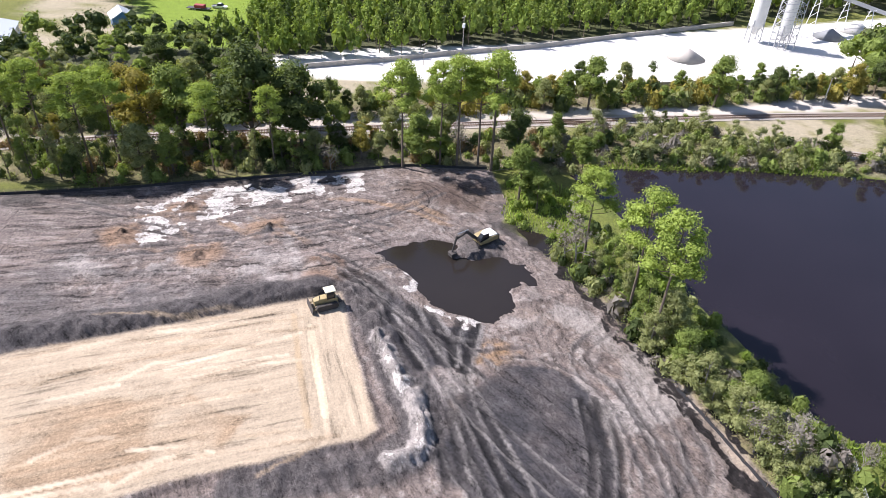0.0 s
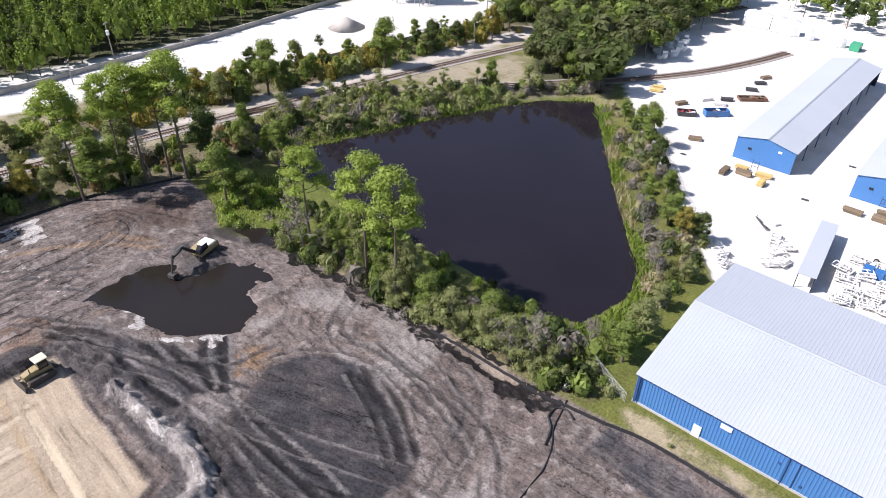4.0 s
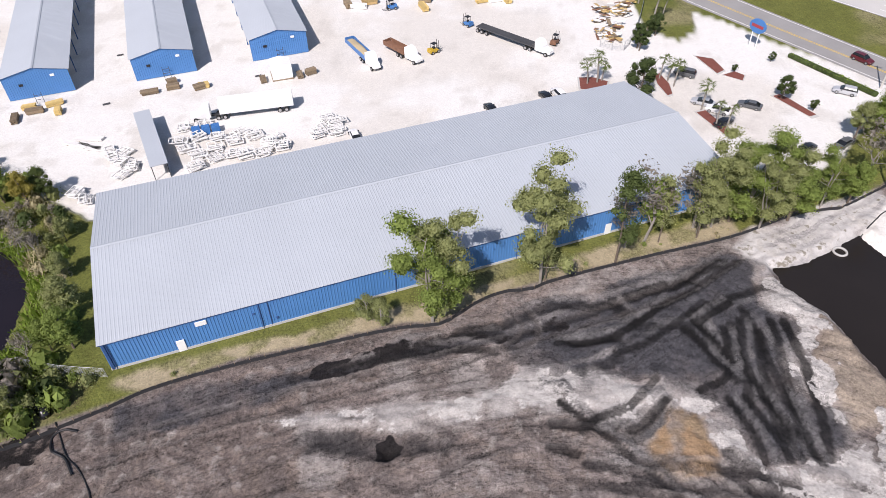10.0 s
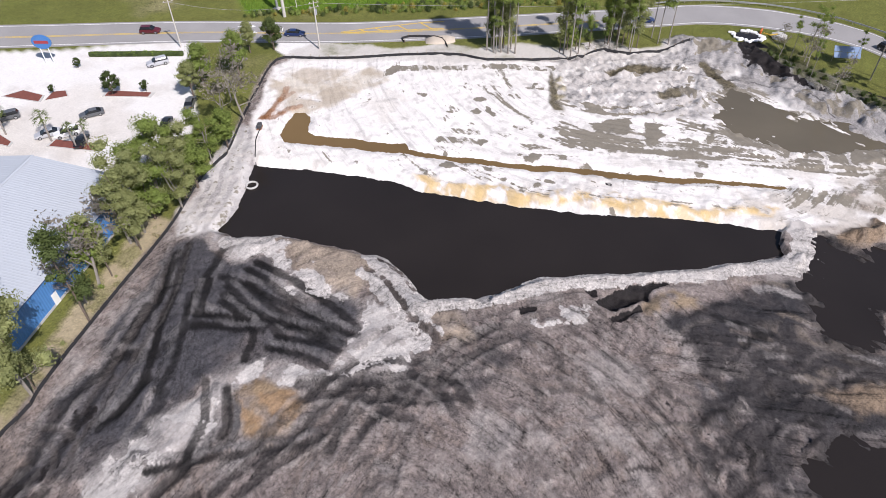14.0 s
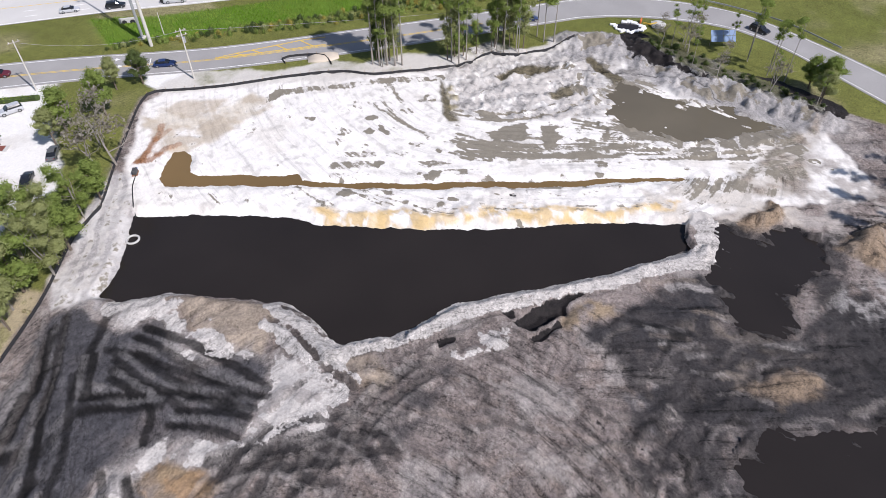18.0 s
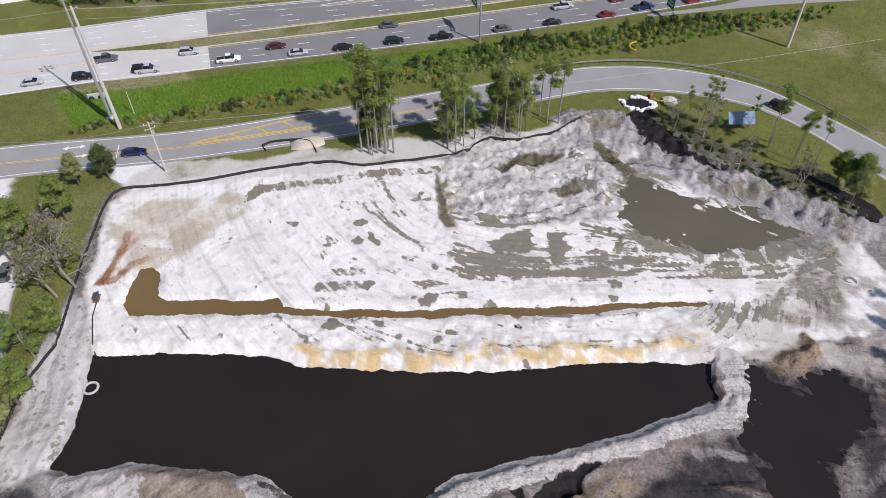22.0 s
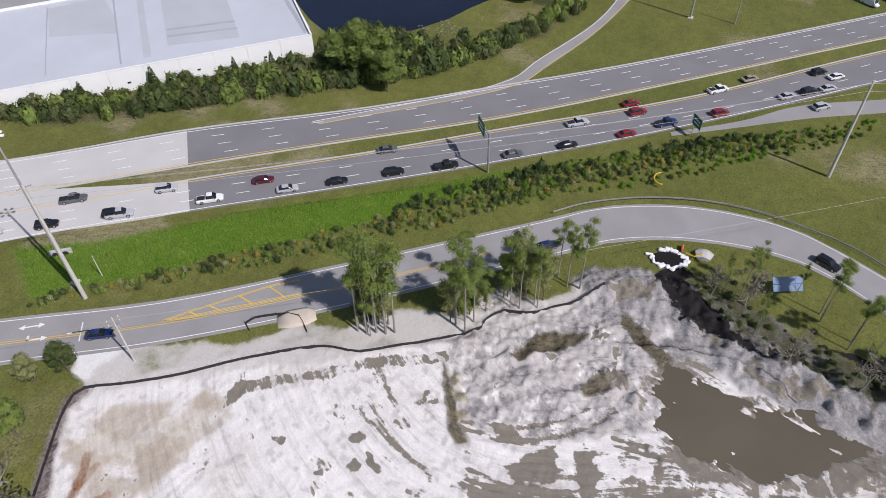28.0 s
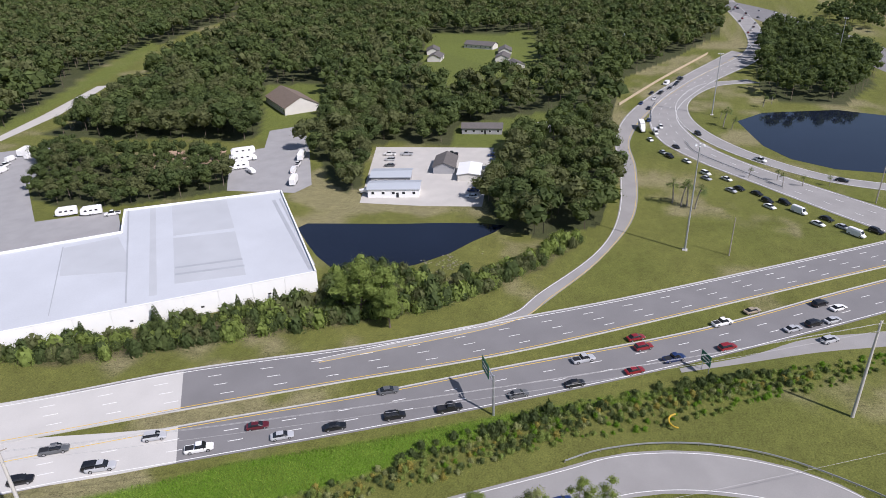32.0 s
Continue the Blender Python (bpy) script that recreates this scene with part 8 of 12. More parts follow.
def tree_blobs(kind, h, rng):
    B = []
    if kind == 'pine':
        for i in range(26):
            z = h * rng.uniform(0.64, 0.97)
            r = h * 0.165 * (1.15 - 0.7 * (z / h - 0.66) / 0.31) * rng.uniform(0.6, 1.05)
            a = rng.uniform(0, math.tau)
            B.append((r * math.cos(a), r * math.sin(a), z, h * rng.uniform(0.04, 0.08), h * rng.uniform(0.022, 0.042)))
        B.append((0, 0, h * 0.95, h * 0.09, h * 0.05))
    elif kind == 'pinet':
        for i in range(8):
            z = h * rng.uniform(0.55, 0.98)
            a, r = rng.uniform(0, math.tau), h * rng.uniform(0.02, 0.10)
            B.append((r * math.cos(a), r * math.sin(a), z, h * rng.uniform(0.045, 0.075), h * rng.uniform(0.03, 0.05)))
    elif kind in ('broad', 'oak', 'willow'):
        w = {'broad': 0.30, 'oak': 0.46, 'willow': 0.42}[kind]
        lo = {'broad': 0.28, 'oak': 0.30, 'willow': 0.15}[kind]
        for i in range(24):
            z = h * rng.uniform(lo, 0.9)
            f = math.sin(math.pi * min(1.0, (z / h - lo + 0.12) / (1.08 - lo)))
            a, r = rng.uniform(0, math.tau), h * w * f * rng.uniform(0.3, 0.85)
            B.append((r * math.cos(a), r * math.sin(a), z, h * rng.uniform(0.07, 0.16), h * rng.uniform(0.06, 0.12)))
        B.append((0, 0, h * 0.88, h * 0.14, h * 0.12))
    elif kind == 'slim':
        for i in range(11):
            z = h * rng.uniform(0.25, 0.96)
            a, r = rng.uniform(0, math.tau), h * rng.uniform(0.02, 0.12)
            B.append((r * math.cos(a), r * math.sin(a), z, h * rng.uniform(0.05, 0.095), h * rng.uniform(0.05, 0.09)))
    elif kind == 'ragged':
        for i in range(24):
            z = h * rng.uniform(0.22, 0.95)
            a, r = rng.uniform(0, math.tau), h * rng.uniform(0.04, 0.22)
            B.append((r * math.cos(a), r * math.sin(a), z, h * rng.uniform(0.05, 0.115), h * rng.uniform(0.045, 0.09)))
    return B


TREE_SET = {
    'pine': (20.0, 4200, 0.26, 0.25, L_PINE, BARK), 'pinet': (18.0, 1700, 0.20, 0.17, L_BROAD, BARK_PALE), 'broad': (9.0, 3000, 0.20, 0.20, L_BROAD, BARK),
    'oak': (8.0, 2300, 0.20, 0.24, L_DARK, BARK), 'willow': (6.0, 1800, 0.16, 0.12, L_PALE, BARK_PALE), 'slim': (12.0, 2000, 0.19, 0.13, L_BROAD, BARK),
    'ragged': (17.0, 5600, 0.21, 0.24, L_PALE, BARK_PALE)}
CORE_SIZE = {'pine': 0.55, 'pinet': 0.5, 'broad': 0.62, 'oak': 0.72, 'willow': 0.5, 'slim': 0.5, 'ragged': 0.6}
TREE_WORDS = {
    'pine': ("pine_tree", "tall pine with a bare trunk and a flat bright crown"), 'pinet': ("pine_tree", "thin tall pine with a few tufts of needles"),
    'broad': ("tree", "dense green broadleaf tree among undergrowth"), 'oak': ("oak_tree", "round dark green oak in a planted bed"),
    'willow': ("shrub", "pale green bushy willow at the water's edge"), 'slim': ("young_tree", "slender young tree with a narrow loose crown"),
    'ragged': ("tree", "ragged half-bare tree with forked pale stems"), 'bare': ("dead_tree", "leafless grey tree with bare twigs"),
    'palm': ("palm_tree", "cabbage palm with a round head of fronds"), 'conifer': ("conifer", "dark cone-shaped evergreen against the white wall")}
MODELS = {}


def tree_model(kind, variant):
    """The first tree of a kind, built once below the place; others copy it."""
    key = (kind, variant)
    if key in MODELS:
        return MODELS[key]
    rng = np.random.default_rng(abs(hash_word(kind)) % 1000 + variant * 17)
    nm, lab = TREE_WORDS[kind]
    t = thing(nm, Matrix.Identity(4), lab, "tree", "trees and shrubs of the place")
    bm = bmesh.new()
    if kind == 'bare':
        h = 10.0
        grow(bm, Vector((0, 0, -0.4)), Vector((rng.normal(0, 0.08), rng.normal(0, 0.08), 1)), h * 0.36, 0.17, 4, rng)
        part("trunk", bm, BARK_PALE, t)
        B = [(rng.normal(0, 1.3), rng.normal(0, 1.3), rng.uniform(4, 9), 1.2, 1.1) for _ in range(9)]
        V, F = quad_cloud(in_blobs(B, 420, rng, 0.1)[0], 0.22, 0.0, 2.2, rng)
        ob = new("crown", fast_mesh("crown", V, F, [L_GREY]))
    elif kind == 'palm':
        h = 6.5
        for i in range(5):
            rod(bm, (0.03 * i * i, 0, h * 0.78 * i / 5 - (0.3 if i == 0 else 0.03)), (0.03 * (i + 1) ** 2, 0, h * 0.78 * (i + 1) / 5), 0.19 - 0.01 * i, 0.18 - 0.01 * i, 8)
        part("trunk", bm, BARK_PALE, t)
        Vs, Fs, o = [], [], 0
        top_ = np.array((0.75, 0, h * 0.78))
        for i in range(30):
            a, el = rng.uniform(0, math.tau), rng.uniform(-0.5, 1.25)
            ln_ = rng.uniform(1.3, 1.9)
            d = np.array((math.cos(a) * math.cos(el), math.sin(a) * math.cos(el), math.sin(el)))
            side = np.array((-math.sin(a), math.cos(a), 0))
            c0 = top_ + d * ln_ * 0.55
            for j in range(7):
                f = (j - 3) / 3.0
                tip = c0 + (d * (1 - 0.4 * abs(f)) + side * f * 1.1) * ln_ * 0.5 + np.array((0, 0, -0.35 * ln_ * (0.6 + abs(f) * 0.4)))
                w = side * 0.11 + d * 0.03
                Vs += [c0 - w * 0.5, c0 + w * 0.5, tip + w * 0.2, tip - w * 0.2]
                Fs.append((o, o + 1, o + 2, o + 3))
                o += 4
            Vs += [top_ - side * 0.03, top_ + side * 0.03, c0 + side * 0.03, c0 - side * 0.03]
            Fs.append((o, o + 1, o + 2, o + 3))
            o += 4
        ob = new("crown", fast_mesh("crown", np.array(Vs), np.array(Fs), [L_PALM]))
    elif kind == 'conifer':
        h = 7.0
        rod(bm, (0, 0, -0.3), (0, 0, h * 0.9), 0.16, 0.03, 7)
        part("trunk", bm, BARK, t)
        z = h * (1 - np.sqrt(rng.uniform(0, 1, 1100))) * 0.97 + 0.2
        r = (1 - z / h) * 1.75 * rng.uniform(0.6, 1.05, 1100) + 0.08
        a = rng.uniform(0, math.tau, 1100)
        V, F = quad_cloud(np.column_stack([r * np.cos(a), r * np.sin(a), z]), 0.36, 0.1, 1.0, rng)
        ob = new("crown", fast_mesh("crown", V, F, [L_DARK]))
    else:
        h, n, s, r0, lm, bk = TREE_SET[kind]
        B = tree_blobs(kind, h, rng)
        if kind == 'ragged':
            for j in range(3):
                limbs(bm, B[j * 8:j * 8 + 8], h * rng.uniform(0.7, 0.95), r0 * 0.75, rng, 1.1)
        else:
            limbs(bm, B, h, r0, rng)
        part("trunk", bm, bk, t)
        q_, o_ = in_blobs(B, n, rng, 0.7)
        leaves = quad_cloud(q_, s, 0.35, 1.0, rng, o_)
        Ba, cs = np.array(B), CORE_SIZE[kind]
        core = lobes_mesh(Ba[:, :3], Ba[:, 3] * cs, Ba[:, 4] * cs, rng, 2)
        lm2 = [lm]
        if kind == 'broad':
            lm2 = [[L_BROAD, L_WOOD, L_YELLOW, L_BROAD, L_PALE, L_BROAD][variant % 6]]
        elif kind == 'ragged':
            lm2 = [L_PALE, L_BROAD][variant % 2:][:1]
        elif kind == 'slim':
            lm2 = [[L_BROAD, L_WOOD, L_PALE][variant % 3]]
        ob = new("crown", leafy("crown", core, leaves, lm2))
    ob.parent = t
    MODELS[key] = (t, h, [0])
    return MODELS[key]


def hash_word(w):
    return sum(ord(c) * (i + 3) * 31 for i, c in enumerate(w))


def grow(bm, p, d, ln_, r, depth, rng):
    q = p + d.normalized() * ln_
    rod(bm, p, q, r, r * 0.62, 5 if depth > 2 else 4)
    if depth:
        for _ in range(3 if depth > 1 else 2):
            e = d.normalized() + Vector(rng.normal(0, 0.42, 3))
            e.z = abs(e.z) * 0.8 + 0.15
            grow(bm, p.lerp(q, rng.uniform(0.6, 1.0)), e, ln_ * rng.uniform(0.5, 0.8), r * 0.5, depth - 1, rng)


def plant(kind, x, y, h, rr):
    v = rr.choice([0, 1, 3, 4, 5, 0, 1, 3, 4, 2]) if kind == 'broad' else rr.randrange({'broad': 6, 'palm': 3, 'conifer': 2, 'ragged': 2, 'bare': 3, 'oak': 2}.get(kind, 3))
    t, h0, used = tree_model(kind, v)
    s = h / h0
    ws = s * rr.uniform(0.88, 1.12)
    if kind == 'palm':
        ws = s = min(max(s, 0.7), 1.6)
    m = Matrix.Translation((x, y, ground_z(x, y))) @ Matrix.Rotation(rr.uniform(0, math.tau), 4, 'Z') @ Matrix.Diagonal((ws, ws, s, 1))
    if not used[0]:
        used[0] = 1
        t.matrix_world = m
        return t
    o = copy_thing(t, Matrix.Identity(4))
    o.matrix_basis = m
    return o


rr = random.Random(12)
for stand in (ROW_WEST, POND_TREES, POND_EAST, HALL_FRONT, HALL_EAST, ROAD_PINES, EAST_ROW, YARD_TREES, PLANT_BELT, HALL_NORTH, MEDIAN_PALMS):
    for kind, rows in stand.items():
        for x, y, h in rows:
            plant(kind, x, y, h, rr)


def scatter(poly, step, rng, jitter=0.9):
    """Points about step apart inside an outline."""
    p = np.array(poly)
    gx = np.arange(p[:, 0].min(), p[:, 0].max() + step, step)
    gy = np.arange(p[:, 1].min(), p[:, 1].max() + step, step)
    a, b = [q.ravel() for q in np.meshgrid(gx, gy)]
    a = a + rng.uniform(-0.5, 0.5, a.size) * step * jitter
    b = b + rng.uniform(-0.5, 0.5, b.size) * step * jitter
    k = inside(a, b, list(poly))
    return np.column_stack([a[k], b[k]])


def thicket(name, poly, step, hlo, hhi, per, size, mats, label, keep=1.0, seed=0, spread=0.68):
    """One tangled mass of shrubs over an outline."""
    rng = np.random.default_rng(seed + 90)
    P = scatter(poly, step, rng)
    P = P[rng.uniform(0, 1, len(P)) < keep]
    n = len(P)
    h = rng.uniform(hlo, hhi, n) * (0.6 + 0.8 * fbm(P[:, 0], P[:, 1], step * 4, seed))
    per = int(per * 1.25)
    k = np.repeat(np.arange(n), per)
    d = rng.normal(size=(len(k), 3))
    d /= np.linalg.norm(d, axis=1)[:, None]
    d[:, 2] = np.abs(d[:, 2]) ** 0.8
    r = rng.uniform(0.66, 1.05, len(k))
    z0 = np.array([ground_z(*p) for p in P])
    pos = np.column_stack([P[k], z0[k]]) + d * r[:, None] * np.column_stack([h[k] * spread, h[k] * spread, h[k] * 0.82])
    pick = rng.integers(0, len(mats), n)
    core = lobes_mesh(np.column_stack([P, z0 + h * 0.25]), h * spread * 0.45, h * 0.48, rng, 2, 0.16)
    ob = new(name, leafy(name, core, quad_cloud(pos, size * 0.72, 0.3, 1.0, rng, d), mats, np.repeat(pick, 80), pick[k]))
    return tagged(ob, label, "undergrowth", kind="stuff")


def woods(name, poly, step, hlo, hhi, per, size, mats, label, holes=(), seed=0, spread=0.42, level=1, lobes=6, cone=False, reach=(-1e6, 1e6)):
    """A stand of far trees: stems, dense lobed crowns and loose clumps in one mass."""
    rng = np.random.default_rng(seed + 190)
    P = scatter(poly, step, rng)
    P = P[(P[:, 0] > reach[0]) & (P[:, 0] <= reach[1])]
    for q in holes:
        P = P[~inside(P[:, 0], P[:, 1], list(q))]
    n = len(P)
    h = rng.uniform(hlo, hhi, n) * (0.8 + 0.4 * fbm(P[:, 0], P[:, 1], step * 6, seed + 2))
    w = h * rng.uniform(0.65, 1.35, n) * spread
    c = rng.normal(size=(n, lobes, 3))
    c /= np.linalg.norm(c, axis=2)[:, :, None]
    c[:, :, 2] = c[:, :, 2] * 0.5 + 0.30
    c[:, 0] = (0, 0, 0.85)
    ctr = np.column_stack([P, h * 0.55])[:, None] + c * np.column_stack([w * 0.62, w * 0.62, h * 0.30])[:, None]
    rad = (w * 0.46)[:, None] * rng.uniform(0.7, 1.25, (n, lobes))
    tall = np.full((n, lobes), 0.9)
    if cone:
        f = (np.arange(lobes)[None] + rng.uniform(0.2, 0.8, (n, lobes))) / lobes
        a = rng.uniform(0, math.tau, (n, lobes))
        rr_ = w[:, None] * (1.02 - f) * 0.5
        ctr = np.stack([P[:, :1] + np.cos(a) * rr_ * 0.8, P[:, 1:] + np.sin(a) * rr_ * 0.8, h[:, None] * (0.34 + 0.64 * f)], axis=2)
        rad = w[:, None] * (0.50 - 0.36 * f) * rng.uniform(0.8, 1.2, (n, lobes))
        tall = np.full((n, lobes), 1.5)
    k = np.repeat(np.arange(n), per)
    q = rng.integers(0, lobes, len(k))
    d = rng.normal(size=(len(k), 3))
    d /= np.linalg.norm(d, axis=1)[:, None]
    d[:, 2] = np.where(d[:, 2] < -0.35, -d[:, 2], d[:, 2])
    off = d * (rad[k, q] * rng.uniform(0.85, 1.18, len(k)))[:, None]
    off[:, 2] *= tall[k, q]
    leaves = quad_cloud(ctr[k, q] + off, size, 0.3, 1.0, rng, d)
    core = lobes_mesh(ctr.reshape(-1, 3), rad.ravel() * (0.5 if cone else 0.64), (rad * tall).ravel() * (0.5 if cone else 0.64), rng, level)
    V2, F2 = blades(np.column_stack([P, np.zeros(n)]), h * 0.6, 0.3, rng, 0.02)
    pick = np.clip((rng.normal(0.5, 0.28, n) * len(mats)).astype(int), 0, len(mats) - 1)
    me = leafy(name, core, (np.vstack([leaves[0], V2]), np.vstack([leaves[1], F2 + len(leaves[0])])), mats + [BARK], np.repeat(pick, lobes * len(BALLS[level][1])), np.concatenate([pick[k], np.full(n, len(mats))]))
    return tagged(new(name, me), label, "woodland", kind="stuff")


def reeds(name, poly, step, h, width, mats, label, seed=0, lush=False):
    rng = np.random.default_rng(seed + 290)
    P = scatter(poly, step, rng)
    z = np.array([ground_z(*p) for p in P])
    hh = h * (0.55 + 0.9 * fbm(P[:, 0], P[:, 1], 6.0, seed + 3))
    V, F = blades(np.column_stack([P, z - 0.05]), hh, width, rng)
    if lush:
        V, F = quad_cloud(np.column_stack([P, z + hh * rng.uniform(0.2, 0.8, len(P))]), width, 0.8, 1.6, rng)
    pick = np.clip((fbm(P[:, 0], P[:, 1], 9.0, seed) * len(mats) * 1.3 - 0.15 * len(mats)).astype(int), 0, len(mats) - 1)
    ob = new(name, fast_mesh(name, V, F, mats, pick))
    return tagged(ob, label, "reeds", kind="stuff")


thicket("undergrowth", BELT_RAIL, 2.4, 1.2, 3.8, 90, 0.45, [L_BROAD, L_DARK, L_PALE, L_RUST, L_DARK, L_BROAD], "tangled green and rusty undergrowth beside the railway", 0.62, 1)
thicket("undergrowth", BELT_NPOND, 2.6, 1.6, 4.4, 110, 0.44, [L_BROAD, L_PALE, L_GREY, L_DARK, L_PALE], "grey-green thicket on the far pond bank", 0.85, 2)
thicket("undergrowth", BELT_PLANT, 3.2, 2.0, 6.0, 102, 0.52, [L_BROAD, L_DARK, L_PALE, L_YELLOW], "mixed scrub below the sand plant", 0.75, 3)
thicket("undergrowth", BELT_WEST, 3.6, 2.5, 8.0, 119, 0.55, [L_BROAD, L_DARK, L_PALE, L_RUST, L_DARK], "dense mixed scrub behind the railway", 0.75, 4)
thicket("undergrowth", BANK_W, 2.0, 1.4, 4.4, 110, 0.30, [L_PALE, L_PALE, L_BROAD, L_GREY, L_PALE, L_DARK, L_BROAD], "bushes crowding the muddy pond bank", 0.85, 5)
thicket("undergrowth", BANK_NW, 2.4, 1.0, 3.5, 85, 0.31, [L_REED, L_BROAD, L_PINE], "bright shrubs in the marshy pond corner", 0.6, 6)
thicket("undergrowth", BANK_E, 2.5, 1.2, 4.0, 102, 0.36, [L_BROAD, L_DARK, L_GREY, L_PALE, L_STRAW], "green and straw-coloured bushes along the pond", 0.75, 7)
thicket("undergrowth", EASTBANK, 2.2, 0.4, 1.5, 70, 0.28, [L_DARK, L_WOOD, L_DARK], "low dark bushes on the bank below the bend", 0.7, 8)
thicket("undergrowth", HEDGE_N, 2.6, 2.6, 6.2, 130, 0.42, [L_BROAD, L_WOOD, L_BROAD, L_OLIVE, L_DARK], "thick hedge of shrubs along the white hall", 0.9, 9)
thicket("undergrowth", DITCH_SCRUB, 1.5, 0.6, 2.0, 70, 0.26, [L_WOOD, L_BROAD, L_DARK, L_PALE, L_BROAD, L_YELLOW], "shrubs and palmettos along the roadside ditch", 0.95, 10)
thicket("undergrowth", [(172, 74), (189, 55), (206, 33), (218, 15), (229, -3), (231, -1), (220, 17), (208, 36), (191, 57), (174, 76)], 2.4, 1.2, 3.4, 80, 0.34, [L_DARK, L_WOOD, L_DARK], "dark bushes over the ditch water", 0.8, 13)
thicket("undergrowth", VERGE_HALL, 3.0, 0.3, 0.9, 44, 0.24, [L_PALE, L_STRAW, L_STRAW, L_BROAD], "weeds and dry grass along the warehouse wall", 0.5, 11)
reeds("reeds", REED_E, 0.42, 1.5, 0.35, [L_REED, L_STRAW, L_REED, L_GREY], "green and dry reeds at the pond edge", 1)
reeds("reeds", SHORE_N, 0.5, 0.9, 0.4, [L_REED, L_PINE], "bright green reed fringe on the pond", 2)
reeds("reeds", BANK_NW, 0.6, 0.7, 0.3, [L_REED, L_PINE, L_REED], "lush marsh grass in the pond corner", 3)
thicket("undergrowth", [(183.4, 66.1), (194.7, 54.7), (203.2, 43.8), (214.5, 26.5), (225.4, 8.3), (236.7, -10.4), (246.9, -25.7), (240.2, -25.1), (225.8, -10.1), (213.9, 7.7), (204.5, 19.0), (197.5, 30.1), (190.9, 41.0), (183.1, 51.3), (173.7, 62.5)], 1.9, 0.5, 1.7, 60, 0.30, [L_WOOD, L_BROAD, L_LUSH, L_BROAD, L_LUSH], "rank green growth along the wet ditch", 0.95, 14)
reeds("reeds", REED_HWY, 0.42, 0.45, 0.22, [L_LUSH, L_LUSH, L_REED, L_LUSH], "tall lush grass filling the roadside ditch", 4)
thicket("undergrowth", [(-100, 30), (-96, 41), (-78, 45), (-60, 53), (-51, 56), (-47, 60), (-40, 59), (-47, 53), (-59, 45), (-70, 40), (-80, 34)], 2.2, 1.0, 3.6, 100, 0.29, [L_BROAD, L_PALE, L_REED, L_DARK, L_BROAD], "green bushes between the trees and the pond", 0.8, 12)
# belt trees: rows of scrub trees along the railway, the plant and the far shore
rb_ = random.Random(31)
for poly_, step_, lo_, hi_, kinds_ in ((BELT_RAIL, 8.5, 6.0, 12.0, ('slim', 'broad', 'slim', 'bare', 'broad')), (BELT_NPOND, 8.5, 5.0, 9.0, ('broad', 'willow', 'slim')), (BELT_PLANT, 9.5, 6.0, 11.0, ('broad', 'broad', 'slim', 'ragged')), (EASTBANK, 9.0, 7.0, 12.0, ("pinet", "bare", "pinet")), (BELT_WEST, 9.0, 9.0, 15.0, ('broad', 'ragged', 'broad', 'pine'))):
    for x_, y_ in scatter(poly_, step_, np.random.default_rng(47)):
        plant(rb_.choice(kinds_), float(x_), float(y_), rb_.uniform(lo_, hi_), rb_)
FW = [(-184, -58), (-258, -136), (-335, -150), (-345, 210), (-290, 220), (-252, 115), (-229, 66), (-204, 6)]
woods("woodland", FW, 5.0, 10.0, 15.0, 90, 0.58, [L_SPRUCE, L_SPRUCE, L_BROAD, L_SPRUCE, L_DARK], "dense green pine plantation", (LAWN_W,), seed=1, spread=0.44, lobes=6, cone=True)
woods("woodland", WOOD_W, 6.5, 8.0, 14.0, 130, 0.5, [L_BROAD, L_DARK, L_DARK], "dark trees behind the railway", (LAWN_W,), seed=2)
woods("woodland", WOOD_YARD, 5.0, 9.0, 14.0, 260, 0.34, [L_WOOD, L_BROAD, L_OLIVE, L_WOOD], "dense trees behind the yard", seed=3, spread=0.5, level=2)
woods("woodland", [(-150, 234), (-170, 262), (-120, 320), (20, 330), (60, 300), (-40, 280), (-105, 246)], 7.0, 6.0, 10.0, 50, 0.7, [L_BROAD, L_DARK], "trees behind the yard fence", seed=4)
far_mats = [L_DARK, L_WOOD, L_OLIVE, L_WOOD, L_OLIVE, L_DARK, L_WOOD]
woods("woodland", WOOD_NW + [(700, 1150), (330, 700), (250, 480)], 11.0, 15.0, 23.0, 34, 1.3, far_mats, "deep pine woodland reaching the horizon", seed=5, spread=0.40)
HOUSE_CLEARINGS = (CLEAR_A, CLEAR_B, [(489.1, 195.4), (687.9, 268.4), (719.5, 174.2), (511.7, 117.6)], [(359.4, 229.0), (467.2, 297.7), (476.7, 259.2), (368.6, 196.0), (345.4, 195.2)])
woods("woodland", WOOD_MID, 8.2, 9.0, 17.0, 260, 0.5, far_mats, "thick mixed woodland behind the lots", HOUSE_CLEARINGS, seed=6, spread=0.48, level=2, lobes=7, reach=(-1e6, 440))
woods("woodland", WOOD_MID, 10.5, 11.0, 20.0, 80, 0.95, far_mats, "thick mixed woodland round scattered houses", HOUSE_CLEARINGS, seed=12, spread=0.44, reach=(440, 1e6))
woods("woodland", WOOD_LOT, 6.4, 6.0, 11.0, 240, 0.42, [L_DARK, L_WOOD, L_OLIVE, L_WOOD], "trees between two parking lots", seed=7, spread=0.48, level=2)
woods("woodland", WOOD_ISLE, 8.0, 12.0, 19.0, 150, 0.75, [L_DARK, L_WOOD, L_DARK], "dark wood beside the far pond", seed=8, spread=0.34)
woods("woodland", WOOD_FAR_E, 11.0, 10.0, 15.0, 30, 1.3, [L_DARK, L_WOOD], "distant trees along the cross road", seed=9)
